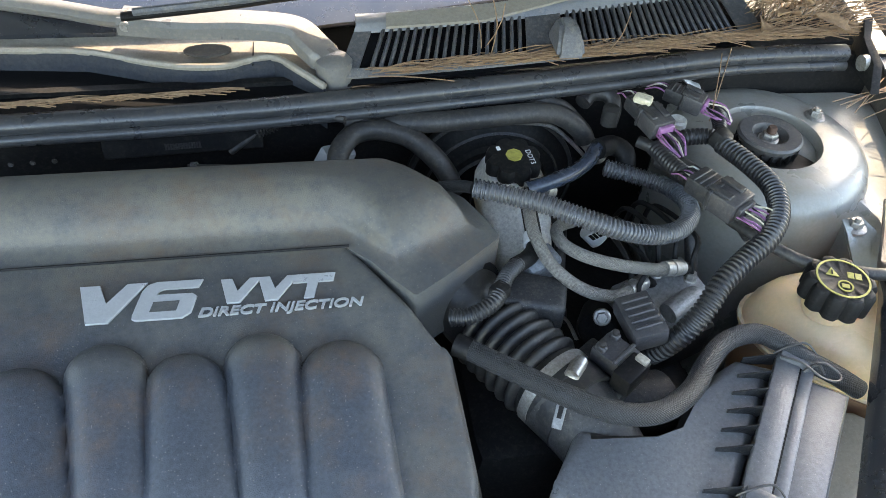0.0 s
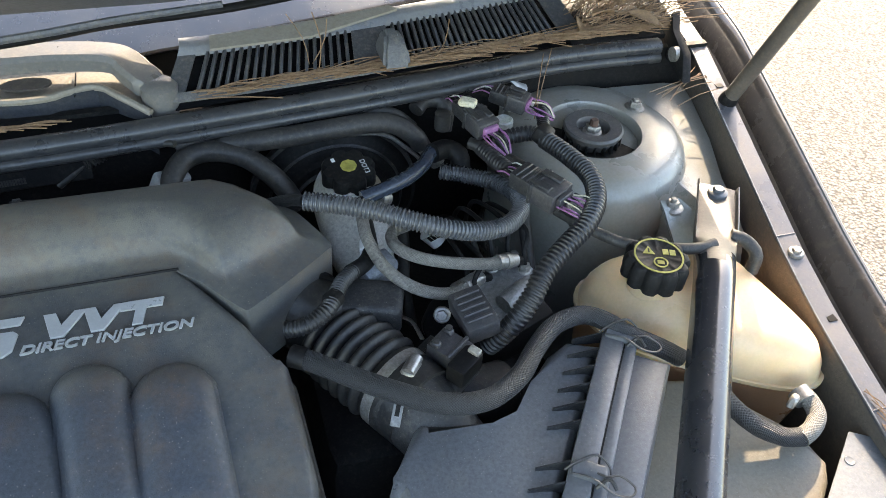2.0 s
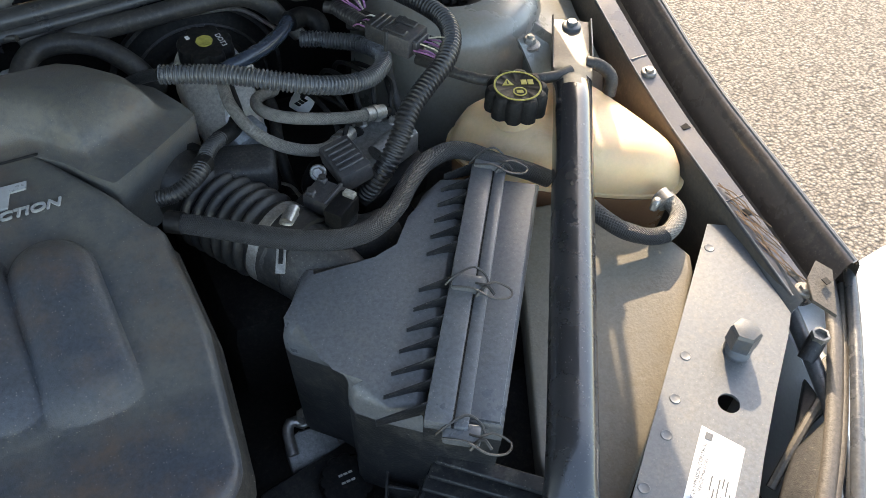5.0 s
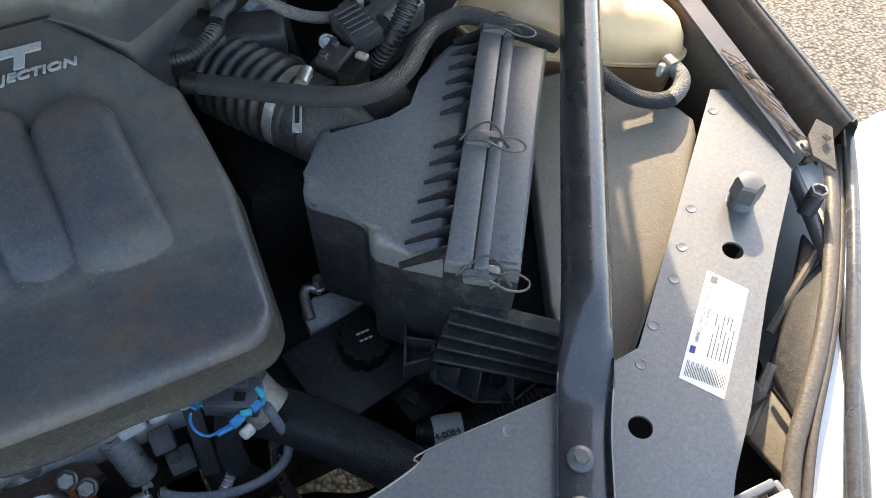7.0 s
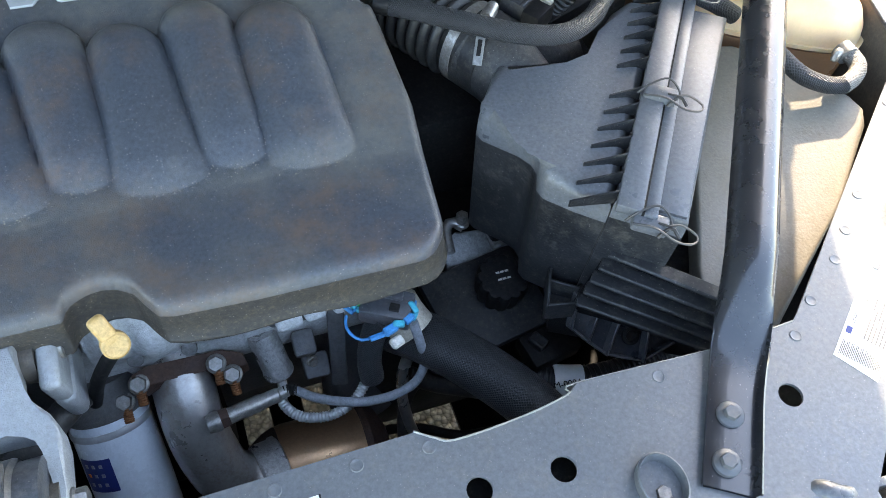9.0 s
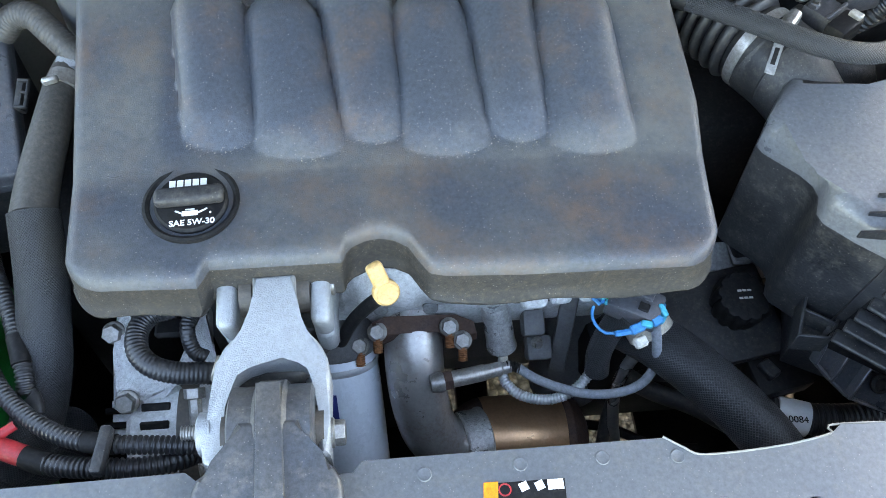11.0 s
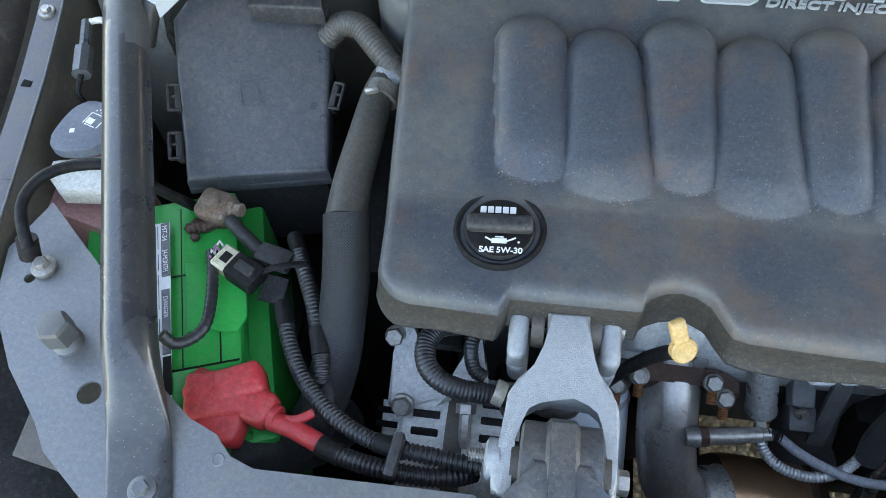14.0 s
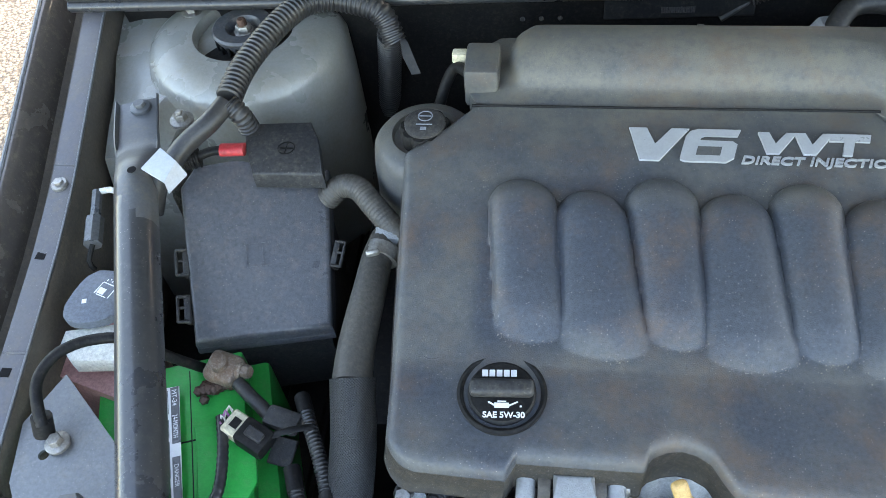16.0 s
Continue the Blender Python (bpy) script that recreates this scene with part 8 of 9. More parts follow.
word("print", "MT-34", lw * 0.36, LT2 @ pose(ll * 0.02, 0, 0), M_WHITE, batt, 0.0001)
word("print", "24-MONTH", lw * 0.36, LT2 @ pose(ll * 0.17, 0, 0), M_WHITE, batt, 0.0001, sx=0.75)
word("print", "DANGER", lw * 0.30, LT2 @ pose(ll * 0.45, 0, 0), M_WHITE, batt, 0.0001)
part("small_print", bars(B(), LB @ pose(ll * 0.02, -lw * 0.16, 0.0002), 3, lw * 0.12, lw * 0.035, [[ll * 0.14, ll * 0.1, ll * 0.2, ll * 0.12], [ll * 0.2, ll * 0.1, ll * 0.15, ll * 0.12]]), M_CONDUIT_L, batt)
part("seam", plate(B(), [(-0.570, -0.402, 0.778), (-0.569, -0.402, 0.778), (-0.502, -0.593, 0.778), (-0.503, -0.593, 0.778)], 0.0006, 0.0), M_DARK, batt)
ng = thing("battery_clamp", "corroded grey battery terminal clamp with bolt", "battery terminal", (-0.531, -0.402, 0.785))
part("clamp", box(B(), (-0.530, -0.402, 0.787), (0.036, 0.032, 0.020), pose(0, 0, 0, 6, 0, -15), 0.007, 3), M_CORRODED, ng)
part("post", lathe(B(), [(0.009, 0.0), (0.0085, 0.008), (0.007, 0.009)], Matrix.Translation((-0.532, -0.403, 0.795)), 24), M_CORRODED, ng)
part("side_bolt", hexbolt(B(), (-0.511, -0.405, 0.790), 0.007, 0.010, 0.009, (0.9, -0.2, 0.2)), M_CORRODED, ng)
rr = random.Random(9)
bm = B()
for k in range(26):
    p = Vector((-0.539, -0.417, 0.775)) + Vector((rr.gauss(0, 0.010), rr.gauss(0, 0.006), 0.004 * rr.random()))
    bmesh.ops.create_icosphere(bm, subdivisions=1, radius=0.003 + 0.004 * rr.random(), matrix=Matrix.Translation(p))
tagged(part("corrosion", bm, M_RUST, ng, "brown crusted corrosion"), kind="stuff")
ncab = hose("battery_cable", "thick black battery cable leaving the terminal", "cable", [(-0.511, -0.418, 0.79), (-0.494, -0.432, 0.79), (-0.479, -0.443, 0.787), (-0.466, -0.454, 0.782)], 0.0068, M_HOSE)
sens = thing("battery_sensor_plug", "black and cream sensor plug with pink wires", "connector", (-0.495, -0.464, 0.790))
SPM = along((-0.504, -0.462, 0.795), (-0.469, -0.479, 0.790))
part("lock", boxm(B(), SPM @ pose(0.006, 0, 0), (0, 0, 0), (0.018, 0.024, 0.016), 0.002, 1), M_CREAM, sens, "cream plastic lock")
part("window", boxm(B(), SPM @ pose(0.007, 0, 0.0085), (0, 0, 0), (0.008, 0.010, 0.001), 0, 1), M_DARK, sens)
part("body", boxm(B(), SPM @ pose(0.028, 0, 0), (0, 0, 0), (0.032, 0.026, 0.020), 0.004, 2), M_DARK, sens)
part("latch", boxm(B(), SPM @ pose(0.030, 0, 0.012), (0, 0, 0), (0.018, 0.010, 0.005), 0.001, 1), M_PLASTIC, sens)
for k in range(4):
    q = SPM @ Vector((-0.002, -0.008 + 0.005 * k, 0.002))
    part("wire", tube(B(), [q, q + Vector((-0.006, 0.006, 0.004)), Vector((-0.512, -0.466, 0.795))], 0.0013, 6, 0.005), (M_PURPLE, M_RES)[k % 2], sens)
part("conduit", tube(B(), [(-0.515, -0.457, 0.795), (-0.506, -0.483, 0.795), (-0.499, -0.512, 0.795), (-0.498, -0.533, 0.795), (-0.507, -0.546, 0.795), (-0.517, -0.553, 0.8), (-0.525, -0.551, 0.81)], 0.0054, 14, 0, 0.0060, 0.0004), M_CONDUIT, sens)
br2 = thing("cable_bracket", "black plastic cable junction bracket beside the battery", "bracket", (-0.462, -0.458, 0.780))
part("saddle", box(B(), (-0.458, -0.453, 0.788), (0.036, 0.022, 0.014), pose(0, 0, 0, 0, 0, -15), 0.005, 2), M_PLASTIC, br2)
part("tab", box(B(), (-0.457, -0.476, 0.770), (0.024, 0.026, 0.004), pose(0, 0, 0, 15, 0, -10), 0.001, 1), M_PLASTIC, br2)
part("strap", tube(B(), [(-0.462, -0.472, 0.795), (-0.446, -0.468, 0.800), (-0.426, -0.460, 0.795)], 0.004, 8, flat=0.5), M_DARK, br2)
for pts, lab in (([(-0.448, -0.424, 0.78), (-0.43, -0.459, 0.79), (-0.413, -0.493, 0.79), (-0.4, -0.525, 0.788), (-0.393, -0.548, 0.783), (-0.391, -0.563, 0.775)], "black corrugated conduit standing beside the battery"),
                 ([(-0.44, -0.497, 0.785), (-0.426, -0.53, 0.785), (-0.409, -0.559, 0.786), (-0.389, -0.581, 0.788), (-0.364, -0.6, 0.792), (-0.339, -0.612, 0.795), (-0.313, -0.618, 0.797), (-0.282, -0.621, 0.797), (-0.248, -0.624, 0.797)], "black corrugated conduit sweeping along the radiator support")):
    hose("corrugated_conduit", lab, "conduit", pts, 0.0072, M_CONDUIT, 0.0040, 0.0012, 16, "corrugated conduits")
part("taped_end", tube(B(), [(-0.391, -0.563, 0.775), (-0.386, -0.566, 0.768), (-0.383, -0.576, 0.764)], 0.007, 12, ends=(0.0076, 0.004)), M_PLASTIC, br2)
pos = thing("battery_boot", "red rubber boot over the positive battery terminal", "terminal boot", (-0.457, -0.596, 0.790))
bm = B()
for p, w, d, h, a in (((-0.468, -0.59, 0.785), 0.055, 0.040, 0.034, 12), ((-0.482, -0.585, 0.783), 0.032, 0.030, 0.028, -20), ((-0.452, -0.579, 0.788), 0.040, 0.030, 0.034, 25), ((-0.463, -0.609, 0.78), 0.040, 0.034, 0.030, -8), ((-0.437, -0.594, 0.786), 0.034, 0.030, 0.026, -18)):
    part("cap_lobe", box(B(), p, (w, d, h), pose(0, 0, 0, 5, 0, a), 0.007, 3), M_RED, pos)
part("plus_mark", box(B(), (-0.472, -0.590, 0.804), (0.010, 0.002, 0.001), pose(0, 0, 0, 0, 0, 45), 0.0003, 1), M_RED, pos)
part("snout", tube(B(), [(-0.438, -0.594, 0.785), (-0.425, -0.599, 0.785), (-0.416, -0.602, 0.785)], 0.0105, 16), M_RED, pos)
part("cable", tube(B(), [(-0.422, -0.604, 0.785), (-0.403, -0.608, 0.785), (-0.375, -0.619, 0.785)], 0.0082, 16), M_RED, pos, "red sleeved cable")
part("side_lead", tube(B(), [(-0.416, -0.601, 0.785), (-0.400, -0.603, 0.790), (-0.387, -0.595, 0.790)], 0.004, 10), M_RED, pos)
part("tape", tube(B(), [(-0.377, -0.619, 0.786), (-0.369, -0.622, 0.786), (-0.358, -0.626, 0.786)], 0.0088, 16), M_DARK, pos)
part("conduit", tube(B(), [(-0.359, -0.626, 0.787), (-0.339, -0.631, 0.79), (-0.318, -0.634, 0.792), (-0.294, -0.635, 0.79), (-0.27, -0.631, 0.785), (-0.254, -0.622, 0.775)], 0.0080, 16, 0, 0.0040, 0.0012), M_CONDUIT, pos)
part("tie_clip", box(B(), (-0.313, -0.627, 0.808), (0.009, 0.036, 0.012), pose(0, 0, 0, 0, 0, -6), 0.003, 2), M_PLASTIC, pos)
lowh = hose("lower_hose", "wide black woven hose low in front of the battery", "hose", [(-0.470, -0.622, 0.720), (-0.440, -0.604, 0.710), (-0.411, -0.583, 0.690), (-0.395, -0.551, 0.660)], 0.026, M_SLEEVE, seg=20)

# upper radiator hose on the left
uh = thing("radiator_hose", "thick black radiator hose with woven sleeve beside the cover", "hose", (-0.385, -0.40, 0.83))
UH = [(-0.381, -0.272, 0.842), (-0.386, -0.297, 0.840), (-0.388, -0.340, 0.838), (-0.391, -0.394, 0.832), (-0.389, -0.435, 0.830)]
part("bare_hose", tube(B(), UH, 0.017, 20, ends=(0.0150, 0.0185)), M_HOSE_D, uh)
part("sleeve", tube(B(), [(-0.389, -0.428, 0.831), (-0.384, -0.473, 0.806), (-0.384, -0.506, 0.785), (-0.387, -0.536, 0.76), (-0.397, -0.568, 0.735), (-0.413, -0.59, 0.718), (-0.442, -0.605, 0.7)], 0.0208, 24), M_SLEEVE, uh)
part("clamp", tube(B(), [(-0.380, -0.286, 0.842), (-0.383, -0.299, 0.840)], 0.0175, 20), M_BOLT, uh, "grey spring clamp")
part("clamp_ear", box(B(), (-0.386, -0.308, 0.862), (0.014, 0.006, 0.008), pose(0, 0, 0, 0, 0, 20), 0.002, 1), M_BOLT, uh)
part("outlet", box(B(), (-0.377, -0.271, 0.842), (0.03, 0.03, 0.03), None, 0.008, 2), M_ALU, uh)
hose("steering_hose", "black rubber hose from the steering reservoir", "hose", [(-0.451, -0.225, 0.845), (-0.434, -0.221, 0.860), (-0.414, -0.228, 0.865), (-0.394, -0.248, 0.860), (-0.372, -0.268, 0.850), (-0.357, -0.277, 0.840)], 0.0128, M_HOSE_D, 0.0042, 0.0006, seg=16)

# fuse box fittings
FT = [(-0.545, -0.166, 0.895), (-0.472, -0.161, 0.895), (-0.460, -0.184, 0.893), (-0.448, -0.227, 0.884), (-0.520, -0.233, 0.888), (-0.533, -0.203, 0.892)]
part("terminal_cover", plate(B(), FT, 0.020, 0.003), M_PLASTIC, fuse, "raised terminal cover")
PL = Vector((-0.491, -0.199, 0.892))
bm = lathe(B(), [(0.009, 0), (0.009, 0.0008), (0.0082, 0.0008), (0.0082, 0)], Matrix.Translation(PL), 24, caps=False)
box(bm, PL, (0.014, 0.0011, 0.001), bev=0)
box(bm, PL, (0.0011, 0.014, 0.001), bev=0)
part("plus_mark", bm, M_DARK, fuse)
nrm = (Vector(ft[3]) - Vector(ft[0])).cross(Vector(ft[5]) - Vector(ft[0])).normalized()
nrm = nrm if nrm.z > 0 else -nrm
mid = (Vector(ft[0]) + Vector(ft[3]) + Vector(ft[4]) + Vector(ft[5])) / 4
xax = (Vector(ft[4]) - Vector(ft[5])).normalized()
FMx = Matrix.Translation(mid + nrm * 0.0015) @ Matrix((xax, nrm.cross(xax), nrm)).transposed().to_4x4()
bm = B()
for c, s in (((0, 0.012, 0), (0.026, 0.0008, 0.0008)), ((0, -0.012, 0), (0.026, 0.0008, 0.0008)), ((-0.013, 0, 0), (0.0008, 0.024, 0.0008)), ((0.004, 0, 0), (0.0008, 0.020, 0.0008))):
    boxm(bm, FMx, c, s, 0, 1)
part("moulded_mark", bm, M_FUSE, fuse)
for p, a in (((-0.5885, -0.303, 0.826), 12), ((-0.581, -0.345, 0.803), 12), ((-0.4385, -0.273, 0.812), -8)):
    cm = Matrix.Translation(p) @ pose(0, 0, 0, 25, 0, a)
    clip = part("clip", boxm(B(), cm, (0, 0, -0.004), (0.007, 0.030, 0.016), 0.002, 2), M_PLASTIC, fuse)
    for c, z in (((0.004 if p[0] > -0.5 else -0.004, 0.013, 0.004), (0.012, 0.003, 0.005)), ((0.004 if p[0] > -0.5 else -0.004, -0.013, 0.004), (0.012, 0.003, 0.005)), ((0.009 if p[0] > -0.5 else -0.009, 0, 0.004), (0.003, 0.028, 0.005)), ((0.004 if p[0] > -0.5 else -0.004, 0.002, 0.002), (0.010, 0.003, 0.004))):
        part("clip_bar", boxm(B(), cm, c, z, 0.001, 1), M_PLASTIC, clip)
fl = thing("fusible_link", "red fuse holder with black lead beside the fuse box", "fuse", (-0.550, -0.200, 0.890))
part("holder", tube(B(), [(-0.560, -0.204, 0.892), (-0.535, -0.202, 0.892)], 0.0085, 12, flat=0.75), M_RED, fl)
part("lead", tube(B(), [(-0.559, -0.204, 0.892), (-0.572, -0.207, 0.892), (-0.585, -0.214, 0.890), (-0.595, -0.222, 0.890)], 0.005, 10), M_DARK, fl)
part("grip", tube(B(), [(-0.581, -0.214, 0.891), (-0.596, -0.219, 0.890)], 0.011, 14, 0, 0.006, 0.002), M_DARK, fl)
tgw = thing("tape_flag", "white adhesive tape flag folded on a wire", "tape", (-0.607, -0.240, 0.900))
part("flag", plate(B(), [(-0.604, -0.277, 0.938), (-0.593, -0.251, 0.940), (-0.573, -0.266, 0.938), (-0.578, -0.290, 0.934)], 0.002, 0.0), M_TAPE, tgw)
part("fold", plate(B(), [(-0.578, -0.290, 0.934), (-0.573, -0.266, 0.938), (-0.567, -0.267, 0.922), (-0.581, -0.287, 0.916)], 0.002, 0.0), M_TAPE, tgw)
hl = thing("wiring_harness", "black corrugated harness running over the strut tower", "wiring", (-0.548, -0.188, 0.930))
part("conduit", tube(B(), [(-0.400, -0.032, 0.900), (-0.418, -0.016, 0.930), (-0.463, -0.009, 0.940), (-0.496, -0.022, 0.945), (-0.517, -0.053, 0.945), (-0.536, -0.096, 0.940), (-0.547, -0.133, 0.935), (-0.551, -0.167, 0.930)], 0.0140, 18, 0, 0.0058, 0.0016), M_CONDUIT, hl)
part("leg", tube(B(), [(-0.552, -0.175, 0.930), (-0.564, -0.199, 0.925), (-0.585, -0.218, 0.915), (-0.598, -0.233, 0.905), (-0.614, -0.246, 0.890), (-0.625, -0.265, 0.860)], 0.0105, 16), M_CONDUIT, hl)
part("stub", tube(B(), [(-0.549, -0.175, 0.930), (-0.538, -0.180, 0.920), (-0.534, -0.178, 0.900)], 0.0115, 16, 0, 0.005, 0.0016), M_CONDUIT, hl)
part("drop", tube(B(), [(-0.409, -0.017, 0.900), (-0.425, 0.022, 0.820), (-0.444, 0.061, 0.720)], 0.015, 14, 0, 0.006, 0.0014), M_CONDUIT, hl)
part("tape_flag", plate(B(), [(-0.398, -0.018, 0.905), (-0.386, -0.032, 0.900), (-0.369, -0.062, 0.880), (-0.379, -0.064, 0.880), (-0.391, -0.045, 0.890)], 0.001, 0.0), M_SEAL, hl, "loose tape end")
sp = thing("side_plug", "grey two-piece plug hanging beside the fender", "connector", (-0.688, -0.276, 0.850))
part("body", tube(B(), [(-0.683, -0.301, 0.848), (-0.691, -0.270, 0.852)], 0.0095, 8), M_CONDUIT_L, sp)
part("neck", tube(B(), [(-0.691, -0.270, 0.852), (-0.700, -0.236, 0.857)], 0.0055, 8), M_CONDUIT_L, sp)
part("lead", tube(B(), [(-0.683, -0.301, 0.848), (-0.684, -0.317, 0.840), (-0.681, -0.319, 0.830)], 0.0028, 8), M_DARK, sp)
part("upper_lead", tube(B(), [(-0.698, -0.236, 0.857), (-0.683, -0.235, 0.860), (-0.673, -0.240, 0.860)], 0.0035, 8), M_RES, sp)

# washer bottle, ground wire
wb = thing("washer_reservoir", "pale plastic washer bottle neck with grey flip cap", "washer bottle", (-0.67, -0.37, 0.8))
WC = [(-0.668, -0.324, 0.842), (-0.642, -0.332, 0.842), (-0.629, -0.354, 0.842), (-0.626, -0.374, 0.842), (-0.639, -0.388, 0.842), (-0.666, -0.394, 0.842), (-0.683, -0.388, 0.842), (-0.687, -0.375, 0.842), (-0.681, -0.343, 0.842)]
part("cap", plate(B(), [(x, y, 0.842) for x, y in rounded([p[:2] for p in WC], 0.25)], 0.010, 0.0025, seg=3), M_CAPBLUE, wb, "blue-grey flip cap")
cc0 = Vector((-0.651, -0.352, 0.842))
bm = B()
SG = Matrix.Translation(cc0) @ pose(0, 0, 0, 0, 0, -20)
for c, z in (((0, -0.008, 0), (0.012, 0.001, 0.0006)), ((-0.0085, -0.001, 0), (0.001, 0.014, 0.0006)), ((0.0085, -0.001, 0), (0.001, 0.014, 0.0006)), ((0, 0.0065, 0), (0.017, 0.001, 0.0006)), ((-0.003, -0.003, 0), (0.008, 0.007, 0.0006))):
    boxm(bm, SG, c, z, 0, 1)
for k in range(5):
    boxm(bm, SG, (-0.006 + 0.003 * k, 0.010 + 0.002 * (k % 2), 0), (0.0011, 0.0018, 0.0006), 0, 1)
part("wash_sign", bm, M_WHITE, wb)
part("book_sign", box(B(), (-0.668, -0.367, 0.842), (0.0045, 0.005, 0.0006), pose(0, 0, 0, 0, 0, 15), 0, 1), M_WHITE, wb)
part("neck", plate(B(), [(-0.687, -0.390, 0.825), (-0.628, -0.377, 0.825), (-0.609, -0.417, 0.820), (-0.670, -0.422, 0.820), (-0.689, -0.404, 0.820)], 0.02, 0.004), M_RES, wb, "pale green-white plastic neck")
part("bottle", loft(B(), [[(-0.700 + x, -0.42 + y, z) for x, y in ((0, 0), (0.07, -0.02), (0.075, 0.06), (0, 0.08))] for z in (0.60, 0.76, 0.785)]), M_PINK, wb, "pinkish washer bottle shoulder")
gw = hose("ground_wire", "black ground wire with eyelet bolted to the gusset", "wire", [(-0.556, -0.392, 0.765), (-0.574, -0.408, 0.815), (-0.601, -0.415, 0.855), (-0.629, -0.422, 0.862), (-0.647, -0.437, 0.868), (-0.657, -0.454, 0.868), (-0.659, -0.472, 0.865), (-0.653, -0.490, 0.858), (-0.648, -0.502, 0.848)], 0.0052, M_DARK)
part("lug", tube(B(), [(-0.652, -0.494, 0.850), (-0.654, -0.502, 0.832)], 0.009, 12), M_DARK, gw)
part("eyelet_bolt", hexbolt(B(), (-0.641, -0.508, 0.828), 0.0065, 0.009, 0.011), M_BOLT, gw)

# ---- air box body, ribs and clips ----
AT = [(0.468, -0.302, 0.866), (0.435, -0.288, 0.866), (0.410, -0.300, 0.866), (0.381, -0.328, 0.866), (0.356, -0.356, 0.866), (0.341, -0.372, 0.866), (0.331, -0.377, 0.866), (0.277, -0.345, 0.866), (0.268, -0.344, 0.866), (0.261, -0.350, 0.866), (0.232, -0.392, 0.866), (0.227, -0.401, 0.866), (0.230, -0.410, 0.866), (0.255, -0.437, 0.866), (0.262, -0.449, 0.866), (0.263, -0.461, 0.866), (0.255, -0.478, 0.866), (0.257, -0.488, 0.866), (0.277, -0.509, 0.866), (0.299, -0.528, 0.866)]
bm = plate(B(), AT, 0.030, 0.013, seg=5)
AC = Vector((0.36, -0.42, 0))
part("upper_body", bm, M_AIRBOX, air)
# walls far darker than the lid: their shade is in the colour
part("side_wall", loft(B(), [[(x, y, 0.838) for x, y, z in AT], [(x + (AC.x - x) * 0.02, y + (AC.y - y) * 0.02, 0.78) for x, y, z in AT], [(x + (AC.x - x) * 0.05, y + (AC.y - y) * 0.05, 0.70) for x, y, z in AT]]), M_AIRSIDE, air, "grimy side wall coloured black for shade")
CT = [(0.467, -0.305, 0.868), (0.521, -0.343, 0.868), (0.349, -0.567, 0.868), (0.299, -0.529, 0.868)]
bm = plate(B(), CT, 0.03, 0.006, seg=4)
part("filter_cover", bm, M_AIRBOX, air)
part("cover_wall", loft(B(), [[(x, y, 0.846) for x, y, z in CT], [(x - 0.004, y + 0.003, 0.70) for x, y, z in CT]]), M_AIRSIDE, air, "grimy cover wall coloured black for shade")
part("cover_panel", plate(B(), [(0.480, -0.324, 0.870), (0.514, -0.346, 0.870), (0.348, -0.563, 0.870), (0.315, -0.539, 0.870)], 0.003, 0.001), M_AIRBOX, air, "flat raised cover panel")
LB = [(0.310, -0.536, 0.800), (0.391, -0.619, 0.800), (0.402, -0.631, 0.735), (0.283, -0.546, 0.735)]
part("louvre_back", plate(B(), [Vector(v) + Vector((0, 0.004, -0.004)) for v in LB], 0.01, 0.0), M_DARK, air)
S0, S1 = Vector((0.484, -0.300, 0.868)), Vector((0.305, -0.548, 0.868))
sdir = (S1 - S0).normalized()
lft = Vector((-0.81, 0.59, 0)).normalized()
for nm, off, w, h in (("seam_flange", 0.004, 0.022, 0.010), ("seam_flange", -0.014, 0.012, 0.007)):
    m = along(S0 + lft * off, S1 + lft * off)
    part(nm, boxm(B(), m, ((S1 - S0).length / 2, 0, h / 2), ((S1 - S0).length, w, h), 0.002, 2), M_AIRBOX, air)
part("seam_gap", boxm(B(), along(S0 - lft * 0.0075, S1 - lft * 0.0075), ((S1 - S0).length / 2, 0, 0.0045), ((S1 - S0).length, 0.0022, 0.007), 0, 1), M_DARK, air, "dark joint line")
for k in range(14):
    if k in (6,):
        continue
    u = 0.03 + 0.92 * k / 13
    p = S0.lerp(S1, u) + lft * 0.014
    d = (Vector((-0.985, 0.17, 0))).normalized()
    ln = 0.030 + 0.012 * smooth(0.5, 1.0, u)
    bm = B()
    plate(bm, [p + Vector((0, 0, 0.0095)), p + d * ln + Vector((0, 0, 0.0015)), p + d * ln - Vector((0, 0, 0.006)), p - Vector((0, 0, 0.006))], 0.0016, 0, tuple(Vector((0.17, 0.985, 0))))
    # fins take the dark wall colour to show their shaded sides
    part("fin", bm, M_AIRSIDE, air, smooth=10)
